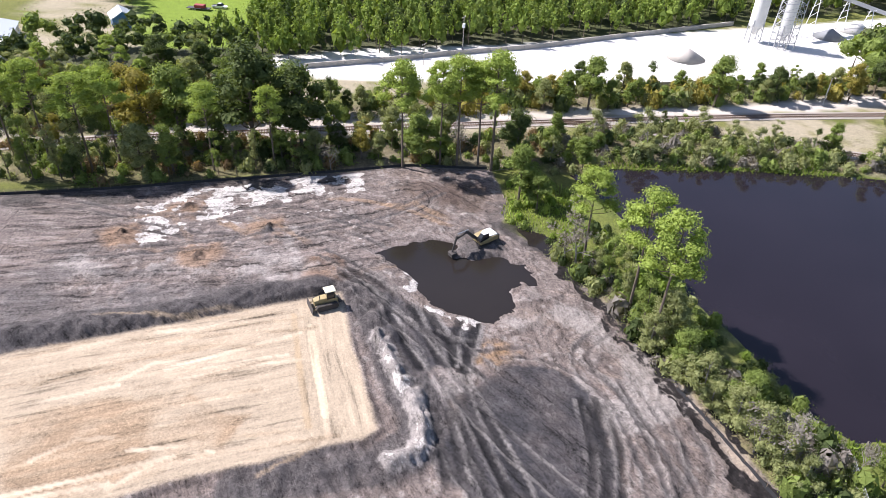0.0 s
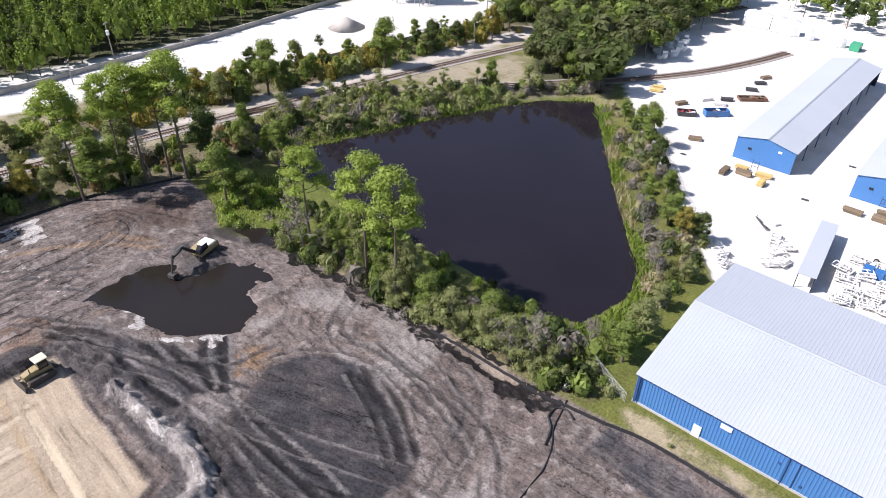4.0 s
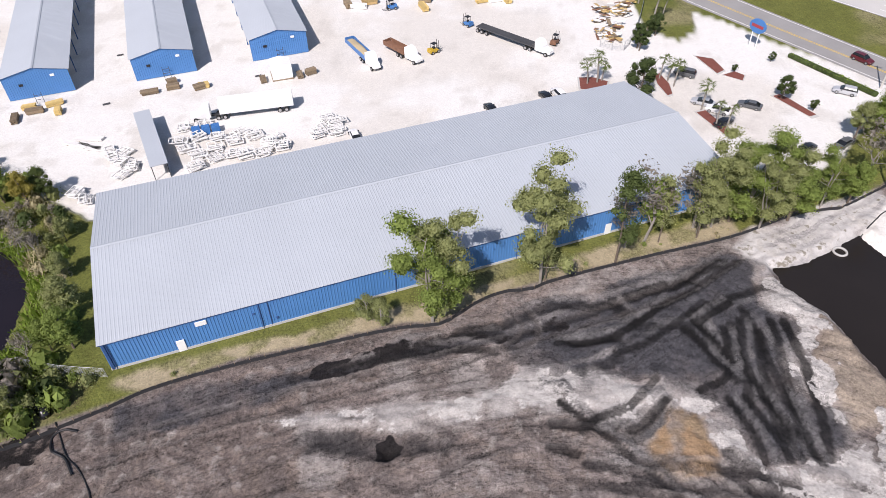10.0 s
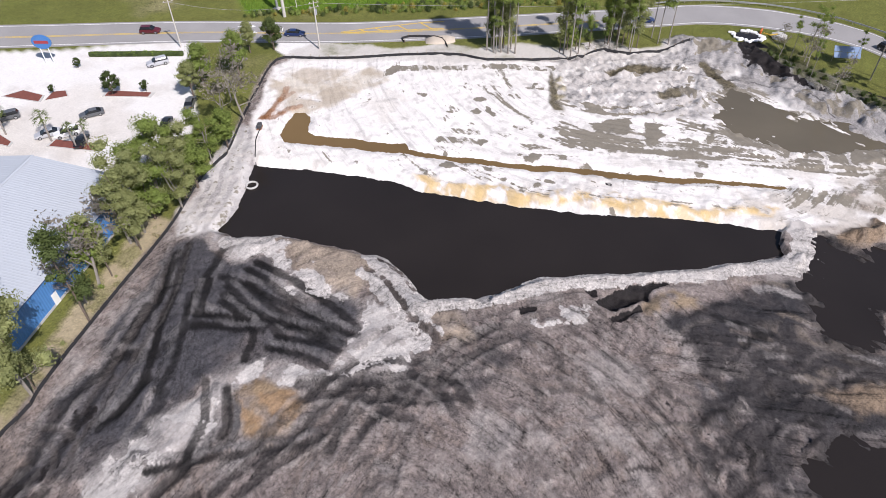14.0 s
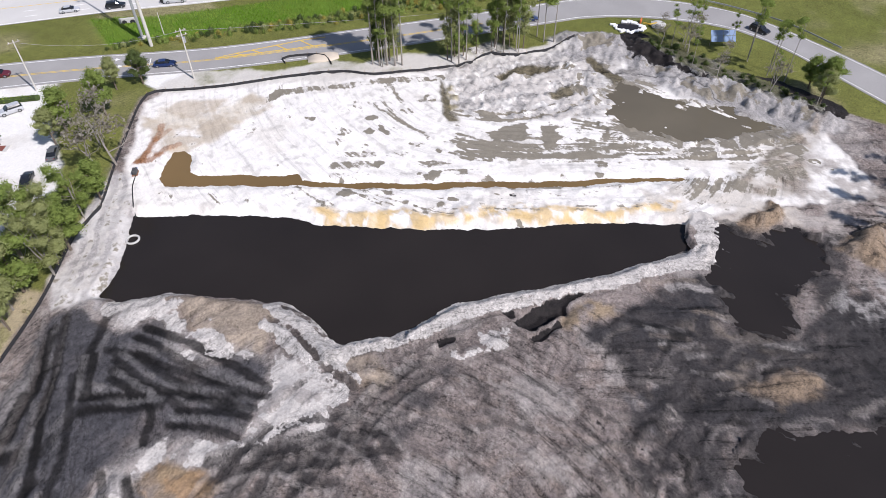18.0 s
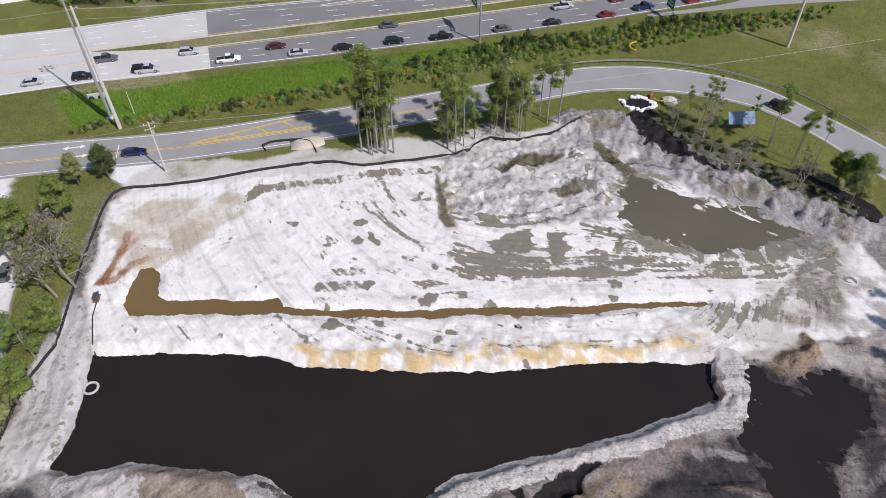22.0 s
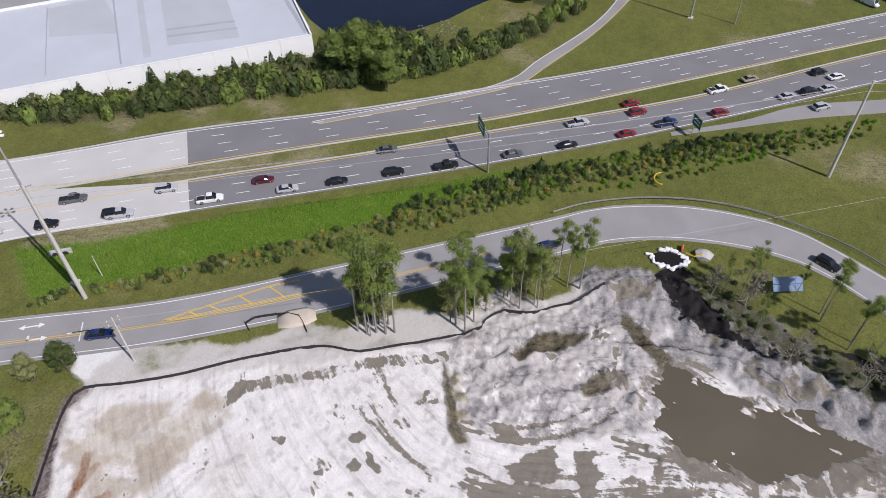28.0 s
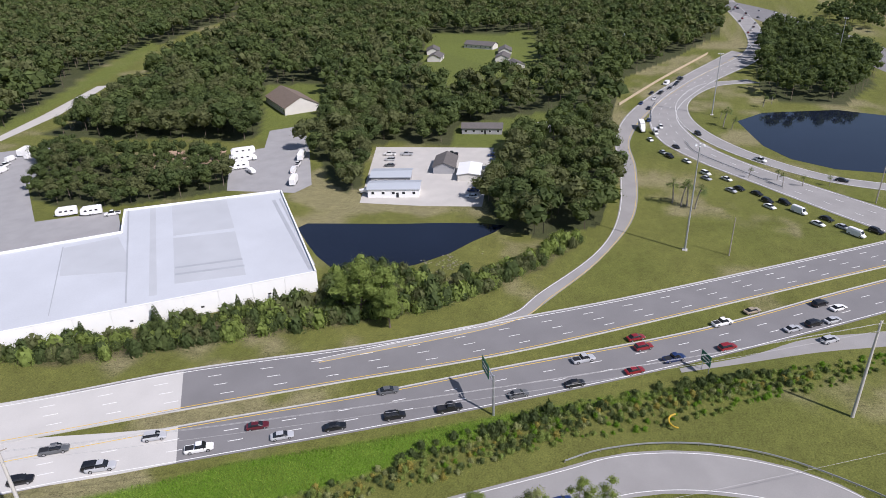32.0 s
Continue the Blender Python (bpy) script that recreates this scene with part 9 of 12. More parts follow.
woods("woodland", [(560, 60), (760, 30), (1000, 40), (1200, 250), (1000, 700), (930, 640), (985, 60), (745, 40)], 15.0, 12.0, 18.0, 20, 1.6, far_mats, "distant woodland", seed=10)

# ---- vehicles ----
CARPAINT = bpy.data.materials.new("car paint")
CARPAINT.use_nodes = True
_cn, _cl = CARPAINT.node_tree.nodes, CARPAINT.node_tree.links
_oi = _cn.new("ShaderNodeObjectInfo")
_cl.new(_oi.outputs["Color"], _cn["Principled BSDF"].inputs["Base Color"])
_cn["Principled BSDF"].inputs["Roughness"].default_value = 0.28
_cn["Principled BSDF"].inputs["Coat Weight"].default_value = 0.4
GLASS = mat("tinted car glass", (0.015, 0.017, 0.02), 0.08, var=0.05)
TYRE = mat("tyre rubber", (0.02, 0.02, 0.02), 0.85)
RIM = mat("wheel rim", (0.45, 0.45, 0.46), 0.35, metal=0.7)
LAMP_W = mat("headlight glass", (0.75, 0.75, 0.72), 0.15)
LAMP_R = mat("tail light", (0.35, 0.02, 0.02), 0.2)
BLACKP = mat("black plastic", (0.02, 0.02, 0.022), 0.6)
PAINTS = {"white": (0.75, 0.75, 0.74), "silver": (0.42, 0.43, 0.45), "black": (0.012, 0.012, 0.014), "maroon": (0.10, 0.012, 0.018), "grey": (0.10, 0.105, 0.11), "red": (0.22, 0.015, 0.02), "navy": (0.012, 0.028, 0.10), "tan": (0.32, 0.27, 0.20), "blue": (0.05, 0.18, 0.45), "yellow": (0.55, 0.38, 0.03)}
CAR_MODELS = {}


def wheel(t, x, y, r, w=0.24):
    bm = bmesh.new()
    rod(bm, (x, y - w / 2, r), (x, y + w / 2, r), r, n=14)
    o = part("wheel", bm, TYRE, t)
    bm = bmesh.new()
    sgn = 1 if y > 0 else -1
    rod(bm, (x, y + sgn * w * 0.4, r), (x, y + sgn * (w / 2 + 0.015), r), r * 0.62, n=10)
    part("rim", bm, RIM, o)


def hull(bm, sections):
    """A body lofted through cross-sections of (x, half width, z low, z high, half width at the top)."""
    rings = []
    for x, w, z0, z1, wt in sections:
        zm = z0 + (z1 - z0) * 0.6
        rings.append([bm.verts.new((x, *q)) for q in ((-w * 0.94, z0), (-w, zm), (-wt, z1), (wt, z1), (w, zm), (w * 0.94, z0))])
    for a, b in zip(rings, rings[1:]):
        for i in range(6):
            j = (i + 1) % 6
            bm.faces.new((a[i], a[j], b[j], b[i]))
    bm.faces.new(rings[0])
    bm.faces.new(rings[-1][::-1])
    bmesh.ops.recalc_face_normals(bm, faces=bm.faces)
    return bm


def car_model(kind):
    if kind in CAR_MODELS:
        return CAR_MODELS[kind]
    L, W, H, r = {"sedan": (4.8, 1.84, 1.45, 0.33), "suv": (4.75, 1.92, 1.75, 0.37), "pickup": (5.8, 2.0, 1.9, 0.40), "van": (5.9, 2.0, 2.4, 0.36)}[kind]
    t = thing({"sedan": "sedan_car", "suv": "suv_car", "pickup": "pickup_truck", "van": "van"}[kind], Matrix.Identity(4), "car", "car")
    w = W / 2
    belt = 0.92 if kind == "sedan" else 1.08
    bm = bmesh.new()
    hull(bm, [(-L / 2, w * 0.86, 0.42, belt - 0.12, w * 0.80), (-L / 2 + 0.25, w, 0.28, belt, w * 0.92), (-L * 0.15, w, 0.25, belt, w * 0.93), (L * 0.2, w, 0.25, belt, w * 0.93), (L / 2 - 0.5, w * 0.98, 0.28, belt - 0.14, w * 0.86), (L / 2, w * 0.82, 0.40, belt - 0.30, w * 0.74)])
    part("body", bm, CARPAINT, t)
    a0, a1, b1, b0 = {"sedan": (-1.9, -1.15, 0.35, 1.15), "suv": (-2.25, -1.95, 0.35, 1.1), "pickup": (-0.75, -0.55, 0.75, 1.45), "van": (-2.85, -2.75, 1.5, 2.2)}[kind]
    bm = bmesh.new()
    hull(bm, [(a0, w * 0.88, belt - 0.03, belt + 0.02, w * 0.86), (a1, w * 0.88, belt - 0.03, H - 0.07, w * 0.68), (b1, w * 0.88, belt - 0.03, H - 0.07, w * 0.68), (b0, w * 0.88, belt - 0.03, belt + 0.02, w * 0.84)])
    part("glazing", bm, GLASS if kind != "van" else CARPAINT, t)
    bm = bmesh.new()
    hull(bm, [(a1 + 0.02, w * 0.66, H - 0.09, H - 0.03, w * 0.62), ((a1 + b1) / 2, w * 0.70, H - 0.09, H, w * 0.63), (b1 - 0.02, w * 0.66, H - 0.09, H - 0.03, w * 0.62)])
    part("roof", bm, CARPAINT, t)
    if kind == "van":
        bm = bmesh.new()
        hull(bm, [(1.62, w * 0.80, 1.2, H - 0.25, w * 0.66), (2.12, w * 0.80, 1.1, 1.25, w * 0.75)])
        part("windscreen", bm, GLASS, t)
    if kind == "pickup":
        bm = bmesh.new()
        box(bm, (-1.85, 0, belt + 0.005), (1.75, W * 0.74, 0.03))
        part("bed_liner", bm, BLACKP, t)
    for x in (-L * 0.31, L * 0.31):
        for y in (-w + 0.1, w - 0.1):
            wheel(t, x, y, r)
    for y in (-1, 1):
        bm = bmesh.new()
        box(bm, (L / 2 - 0.10, y * w * 0.6, belt - 0.36), (0.18, 0.36, 0.14), bevel=0.03)
        part("headlight", bm, LAMP_W, t)
        bm = bmesh.new()
        box(bm, (-L / 2 + 0.06, y * w * 0.66, belt - 0.2), (0.14, 0.34, 0.16), bevel=0.03)
        part("tail_light", bm, LAMP_R, t)
        bm = bmesh.new()
        box(bm, (b0 - 0.35, y * (w + 0.08), belt + 0.06), (0.16, 0.2, 0.14), bevel=0.03)
        part("mirror", bm, BLACKP, t)
    CAR_MODELS[kind] = [t, 0]
    return CAR_MODELS[kind]


CAR_NAME = {"sedan": "sedan", "suv": "sport utility car", "pickup": "pickup truck", "van": "panel van"}


def car(kind, color, x, y, ang, where, group, z=0.075):
    e = car_model(kind)
    m = Matrix.Translation((x, y, z)) @ Matrix.Rotation(ang, 4, 'Z')
    if e[1]:
        o = copy_thing(e[0], Matrix.Identity(4))
        o.matrix_basis = m
    else:
        o = e[0]
        o.matrix_world = m
        e[1] = 1
    for c in o.children:
        if c.data.materials[0] == CARPAINT:
            c.color = (*PAINTS[color], 1)
    return tagged(o, f"{color} {CAR_NAME[kind]} {where}", "car", group)


def heading(line, x, y):
    p = resample(line, 240)
    i = int(np.argmin(np.hypot(p[:, 0] - x, p[:, 1] - y)))
    d = p[min(i + 1, 239)] - p[max(i - 1, 0)]
    return math.atan2(d[1], d[0])


CARS_SOUTH = [('pickup', 'white', 164.1, 112.9), ('sedan', 'silver', 172.9, 98.6), ('sedan', 'black', 179.0, 89.4), ('suv', 'black', 186.3, 78.7), ('pickup', 'black', 192.5, 68.3), ('sedan', 'maroon', 173.9, 105.4), ('sedan', 'grey', 193.9, 83.6), ('sedan', 'grey', 202.0, 55.1), ('sedan', 'black', 209.8, 43.8), ('sedan', 'red', 219.1, 31.4), ('pickup', 'navy', 227.0, 23.0), ('pickup', 'silver', 219.9, 43.6), ('sedan', 'red', 233.4, 32.6)]
CARS_SOUTH_B = [('suv', 'red', 229.7, 30.4), ('pickup', 'white', 247.4, 12.1), ('sedan', 'tan', 256.1, 4.5), ('suv', 'red', 235.9, 10.9), ('sedan', 'silver', 249.9, -4.9), ('suv', 'black', 254.2, -10.1), ('sedan', 'silver', 257.5, -14.9), ('suv', 'silver', 247.2, -13.0), ('sedan', 'white', 264.7, -17.2), ('suv', 'black', 265.7, -12.8), ('pickup', 'grey', 154.0, 141.4), ('pickup', 'silver', 153.3, 128.3)]
CARS_SOUTH_C = [('sedan', 'silver', 139.3, 150.0), ('suv', 'black', 145.3, 140.6), ('suv', 'black', 153.0, 129.7), ('suv', 'silver', 164.0, 124.2)]
CARS_CROSS = [('van', 'white', 529.8, 44.9), ('sedan', 'black', 534.8, 38.4), ('sedan', 'black', 502.1, 51.2), ('suv', 'black', 503.3, 46.4), ('sedan', 'white', 488.3, 48.5), ('sedan', 'black', 517.7, 41.9), ('sedan', 'grey', 548.6, 37.9), ('sedan', 'navy', 475.7, 54.8), ('sedan', 'black', 465.8, 49.7), ('sedan', 'navy', 440.8, 47.6), ('suv', 'white', 429.5, 40.7), ('van', 'white', 418.8, 42.4), ('sedan', 'white', 406.7, 43.7), ('sedan', 'black', 398.5, 31.7), ('suv', 'black', 383.7, 33.7), ('sedan', 'silver', 388.4, 36.7)]
CARS_CROSS_B = [('sedan', 'white', 378.9, 26.3), ('suv', 'white', 365.2, 18.3), ('sedan', 'silver', 359.2, 17.9), ('sedan', 'white', 360.6, 10.3), ('sedan', 'silver', 347.9, 8.7), ('sedan', 'black', 350.9, 5.8), ('sedan', 'black', 347.3, -0.4), ('suv', 'black', 340.3, -3.6), ('sedan', 'white', 334.8, -4.1), ('suv', 'black', 340.5, -9.4), ('van', 'white', 332.9, -13.5), ('sedan', 'white', 323.3, -18.6), ('sedan', 'black', 328.7, -21.9), ('sedan', 'silver', 322.7, -26.0), ('van', 'white', 317.6, -29.2), ('suv', 'black', 322.1, -35.7), ('sedan', 'black', 505.9, 46.0), ('van', 'white', 529.8, 44.3), ('sedan', 'black', 527.8, 39.1), ('suv', 'black', 545.1, 36.6)]
CARS_LOOP = [('pickup', 'white', 388.9, -3.3), ('sedan', 'black', 371.5, -32.3), ('suv', 'black', 422.6, 22.9)]
CARS_LOCAL = [('sedan', 'navy', 174.0, 40.0)]
CARS_LOCAL_B = [('sedan', 'navy', 125.0, 109.5), ('suv', 'black', 187.1, -12.4)]
CARS_LOCAL_C = [('suv', 'maroon', 108.3, 140.7)]
CARS_PARK = [('suv', 'grey', 67.1, 135.4), ('sedan', 'grey', 76.7, 121.7), ('sedan', 'white', 98.4, 126.8), ('sedan', 'silver', 67.5, 123.0), ('suv', 'white', 69.6, 119.9), ('sedan', 'black', 69.3, 115.1)]
CARS_PARK_B = [('suv', 'white', 77.6, 101.1), ('sedan', 'grey', 89.9, 107.6), ('sedan', 'black', 82.0, 105.9), ('suv', 'silver', 98.3, 126.8)]
CARS_BACK = [('sedan', 'black', 35.6, 126.0), ('suv', 'white', 38.3, 127.0), ('sedan', 'black', 23.8, 121.3), ('sedan', 'white', -3.2, 112.0)]
for kind_, col_, x_, y_ in CARS_SOUTH + CARS_SOUTH_B + CARS_SOUTH_C:
    car(kind_, col_, x_, y_, heading(HWY_S, x_, y_), "queuing on the highway", "cars on the highway")
for kind_, col_, x_, y_ in CARS_CROSS + CARS_CROSS_B:
    car(kind_, col_, x_, y_, heading(CROSS_L, x_, y_) + math.pi, "waiting on the cross road", "cars on the cross road", 0.085)
for kind_, col_, x_, y_ in CARS_LOOP:
    car(kind_, col_, x_, y_, heading(LOOP_L, x_, y_), "on the loop road by the pond", "cars on the loop road", 0.105)
for kind_, col_, x_, y_ in CARS_LOCAL + CARS_LOCAL_B + CARS_LOCAL_C:
    car(kind_, col_, x_, y_, heading(LOC_N, x_, y_), "driving on the local road", "cars on the local road")
for kind_, col_, x_, y_ in CARS_PARK + CARS_PARK_B:
    car(kind_, col_, x_, y_, radians(150 if y_ > 118 else 35), "parked on the pale car park", "cars in the car park", 0.02)
for kind_, col_, x_, y_ in CARS_BACK:
    car(kind_, col_, x_, y_, radians(110), "parked behind the warehouse", "cars behind the warehouse", 0.02)

# ---- trucks and site machines ----
DUSTY = mat("dusty faded machine paint", (0.30, 0.235, 0.115), 0.7, var=0.35, scale=0.8)
YELLOW = mat("machine yellow", (0.52, 0.34, 0.03), 0.5, var=0.25, scale=1.0)
MUDDY = mat("mud-caked steel", (0.055, 0.048, 0.044), 0.9, var=0.4, scale=0.8)
CREAM = mat("cream cab roof", (0.62, 0.58, 0.42), 0.5, var=0.1)
BLUET = mat("blue truck paint", (0.05, 0.17, 0.42), 0.4, var=0.1)
RUSTY = mat("rusty steel", (0.20, 0.10, 0.06), 0.85, var=0.35, scale=0.9)
DECK = mat("dark deck steel", (0.055, 0.055, 0.058), 0.7, var=0.3)
SANDY = mat("load of sand", (0.45, 0.36, 0.22), 0.95, var=0.2)


def bx(t, name, mat_, c, s, bevel=0.04, label="", rz=0.0):
    bm = bmesh.new()
    box(bm, c, s, rz, bevel)
    return part(name, bm, mat_, t, label)


def at(a, b, z=0.02):
    """A frame at a, with x towards b."""
    return Matrix.Translation((*a, z)) @ Matrix.Rotation(math.atan2(b[1] - a[1], b[0] - a[0]), 4, 'Z')


def tractor(t, x, paint):
    """A conventional lorry cab whose nose ends at x."""
    bm = bmesh.new()
    hull(bm, [(x - 2.0, 1.05, 0.7, 1.75, 0.95), (x - 0.6, 1.0, 0.7, 1.65, 0.85), (x, 0.85, 0.75, 1.35, 0.7)])
    part("bonnet", bm, paint, t)
    bm = bmesh.new()
    hull(bm, [(x - 4.0, 1.2, 0.8, 3.3, 1.1), (x - 2.6, 1.2, 0.8, 3.1, 1.05), (x - 2.0, 1.2, 0.8, 2.0, 1.1)])
    part("cab", bm, paint, t)
    bm = bmesh.new()
    hull(bm, [(x - 2.66, 1.0, 2.05, 2.95, 0.95), (x - 2.02, 1.05, 1.9, 2.0, 1.0)])
    part("windscreen", bm, GLASS, t)
    bx(t, "chassis", BLACKP, (x - 5.0, 0, 0.8), (5.6, 0.9, 0.3))
    for xx in (x - 1.0, x - 5.4, x - 6.7):
        for y in (-1.0, 1.0):
            wheel(t, xx, y, 0.5, 0.34)


# white semi-trailer
semi = thing("semi_truck", at((-16.9, 123.6), (-37.3, 118.9)), "white articulated lorry with a long box trailer", "truck")
tractor(semi, 20.6, WHITEP)
bx(semi, "trailer_box", WHITEP, (7.4, 0, 2.65), (14.8, 2.55, 2.75), 0.06)
bx(semi, "trailer_frame", BLACKP, (7.4, 0, 1.15), (14.4, 1.2, 0.25))
for xx in (1.6, 2.9):
    for y in (-1.0, 1.0):
        wheel(semi, xx, y, 0.5, 0.4)
# two dump trucks
for a, b, bed, load, lab in (((-8.2, 152.0), (-0.6, 138.8), BLUET, SANDY, "white-cabbed tipper truck with a blue bed full of sand"), ((0.8, 150.6), (8.8, 141.8), RUSTY, RUSTY, "white-cabbed tipper truck with a rusty open bed")):
    d_ = math.hypot(b[0] - a[0], b[1] - a[1])
    t = thing("dump_truck", at(a, b), lab, "truck", "tipper trucks in the yard")
    tractor(t, d_, WHITEP)
    for y in (-1.15, 1.15):
        bx(t, "bed_side", bed, ((d_ - 4.2) / 2, y, 1.75), (d_ - 4.6, 0.1, 1.1))
    bx(t, "tailgate", bed, (0.1, 0, 1.75), (0.1, 2.3, 1.1))
    bx(t, "headboard", bed, (d_ - 4.4, 0, 1.9), (0.1, 2.3, 1.4))
    bx(t, "bed_floor", bed, ((d_ - 4.2) / 2, 0, 1.2), (d_ - 4.6, 2.3, 0.12))
    bm = bmesh.new()
    hull(bm, [(0.2, 1.05, 1.25, 1.7, 0.6), ((d_ - 4.2) / 2, 1.05, 1.25, 2.2 if load is SANDY else 1.4, 0.5), (d_ - 4.5, 1.05, 1.25, 1.7, 0.6)])
    part("load", bm, load, t)
# flatbed with a carried forklift
fl = thing("flatbed_truck", at((21.6, 160.6), (39.0, 145.0)), "white lorry with a long dark flatbed trailer", "truck")
L_ = math.hypot(39.0 - 21.6, 145.0 - 160.6)
tractor(fl, L_, WHITEP)
bx(fl, "deck", DECK, ((L_ - 4) / 2 + 0.8, 0, 1.4), (L_ - 6.0, 2.6, 0.22))
bm = bmesh.new()
hull(bm, [(L_ - 5.0, 1.25, 1.4, 1.6, 1.25), (L_ - 4.2, 1.25, 1.4, 2.6, 1.25), (L_ - 4.0, 1.25, 1.4, 2.6, 1.25)])
part("headboard", bm, DECK, fl)
for xx in (2.2, 3.5, 5.0):
    for y in (-1.0, 1.0):
        wheel(fl, xx, y, 0.5, 0.4)


def forklift(x, y, ang, paint, lab):
    t = thing("forklift", Matrix.Translation((x, y, 0.02)) @ Matrix.Rotation(radians(ang), 4, 'Z'), lab, "forklift", "forklifts in the yard")
    bm = bmesh.new()
    hull(bm, [(-1.4, 0.75, 0.4, 1.3, 0.65), (-0.4, 0.75, 0.4, 1.2, 0.7), (0.9, 0.75, 0.4, 0.9, 0.7)])
    part("body", bm, paint, t)
    for xx in (-0.5, 0.7):
        for yy in (-0.6, 0.6):
            bm = bmesh.new()
            rod(bm, (xx, yy, 0.9), (xx * 0.8, yy * 0.9, 2.3), 0.05)
            part("guard_post", bm, BLACKP, t)
    bx(t, "overhead_guard", BLACKP, (0.05, 0, 2.33), (1.3, 1.25, 0.08))
    for yy in (-0.4, 0.4):
        bx(t, "mast", BLACKP, (1.15, yy, 1.5), (0.14, 0.12, 2.7))
        bx(t, "fork", DECK, (1.8, yy, 0.15), (1.2, 0.14, 0.06))
    bx(t, "seat", BLACKP, (-0.1, 0, 1.35), (0.5, 0.5, 0.4))
    for xx in (-0.9, 0.8):
        for yy in (-0.7, 0.7):
            wheel(t, xx, yy, 0.38, 0.3)
    return t


forklift(11.9, 147.7, 40, YELLOW, "yellow forklift parked on the pale yard")
forklift(0.6, 172.8, 200, BLUET, "blue forklift beside stacked boards")
forklift(20.2, 162.2, 130, BLUET, "blue forklift hung on the flatbed's tail")
forklift(40.6, 151.4, 60, RUSTY, "red and blue loader beside the lorry")


def crawler(t, L, W, r):
    """Two crawler tracks with shoes and wheels."""
    for y in (-W / 2, W / 2):
        bm = bmesh.new()
        pts = [(-L / 2 + r * 0.5, 0.05), (L / 2 - r * 0.5, 0.05), (L / 2, r), (L / 2 - r * 0.4, 2 * r - 0.05), (-L / 2 + r * 0.4, 2 * r - 0.05), (-L / 2, r)]
        a = [bm.verts.new((p[0], y - 0.28, p[1])) for p in pts]
        b = [bm.verts.new((p[0], y + 0.28, p[1])) for p in pts]
        bm.faces.new(a)
        bm.faces.new(b[::-1])
        for i in range(6):
            bm.faces.new((a[i], a[(i + 1) % 6], b[(i + 1) % 6], b[i]))
        bmesh.ops.recalc_face_normals(bm, faces=bm.faces)
        tr = part("track", bm, MUDDY, t)
        for i in range(12):
            bm = bmesh.new()
            box(bm, (-L / 2 + 0.3 + (L - 0.6) * i / 11, y, 2 * r - 0.03), (0.16, 0.6, 0.09))
            part("shoe", bm, MUDDY, tr)


doz = thing("bulldozer", Matrix.Translation((-72.6, -16.9, 0.34)) @ Matrix.Rotation(radians(-65), 4, 'Z') @ Matrix.Scale(1.12, 4), "dusty crawler bulldozer with a cream cab roof on sand", "bulldozer")
crawler(doz, 3.4, 2.1, 0.5)
bm = bmesh.new()
hull(bm, [(-0.2, 0.62, 0.7, 1.75, 0.55), (0.9, 0.6, 0.7, 1.7, 0.5), (1.75, 0.55, 0.7, 1.5, 0.45)])
part("engine_hood", bm, DUSTY, doz)
bm = bmesh.new()
hull(bm, [(-1.7, 0.7, 0.7, 1.5, 0.65), (-0.2, 0.7, 0.7, 1.5, 0.65)])
part("rear_body", bm, DUSTY, doz)
bm = bmesh.new()
hull(bm, [(-1.35, 0.68, 1.45, 2.75, 0.6), (-0.15, 0.68, 1.45, 2.75, 0.6)])
part("cab", bm, GLASS, doz)
bx(doz, "cab_roof", CREAM, (-0.75, 0, 2.82), (1.6, 1.5, 0.14), 0.05, "cream cab roof")
bm = bmesh.new()
hull(bm, [(2.25, 1.6, 0.05, 1.15, 1.6), (2.35, 1.6, 0.0, 0.6, 1.6), (2.42, 1.6, 0.0, 0.1, 1.6)])
part("blade", bm, MUDDY, doz)
for y in (-1, 1):
    bm = bmesh.new()
    rod(bm, (0.2, y * 1.2, 0.55), (2.3, y * 1.0, 0.4), 0.1)
    part("push_arm", bm, DUSTY, doz)
bm = bmesh.new()
rod(bm, (0.9, 0.45, 1.7), (0.9, 0.45, 2.4), 0.06)
part("exhaust", bm, BLACKP, doz)
bx(doz, "ripper", MUDDY, (-2.1, 0, 0.7), (0.5, 1.6, 0.3))

exc = thing("excavator", Matrix.Translation((-92.7, 9.9, -0.25)) @ Matrix.Rotation(radians(-54), 4, 'Z') @ Matrix.Scale(1.12, 4), "mud-caked excavator with a pale cab standing in black water", "excavator")
crawler(exc, 4.4, 2.6, 0.5)
bm = bmesh.new()
rod(bm, (0, 0, 0.7), (0, 0, 1.25), 0.8, n=14)
part("turntable", bm, MUDDY, exc)
bm = bmesh.new()
hull(bm, [(-2.6, 1.3, 1.25, 2.0, 1.2), (-1.0, 1.4, 1.2, 2.15, 1.3), (1.2, 1.4, 1.2, 1.75, 1.35)])
part("upper_body", bm, DUSTY, exc, "mud-splashed faded yellow bodywork")
bm = bmesh.new()
hull(bm, [(-0.5, 0.5, 1.7, 3.1, 0.42), (0.6, 0.5, 1.7, 3.1, 0.42), (1.3, 0.5, 1.7, 2.3, 0.42)])
for v in bm.verts:
    v.co.y += 0.8
part("cab", bm, GLASS, exc)
bx(exc, "cab_roof", WHITEP, (0.05, 0.8, 3.14), (1.3, 1.0, 0.08), 0.03, "pale cab roof")
bx(exc, "engine_cover", WHITEP, (-1.7, 0, 2.12), (1.6, 2.2, 0.3), 0.08, "pale engine cover")
bx(exc, "counterweight", MUDDY, (-2.7, 0, 1.6), (0.5, 2.5, 0.9), 0.12)
bm = bmesh.new()
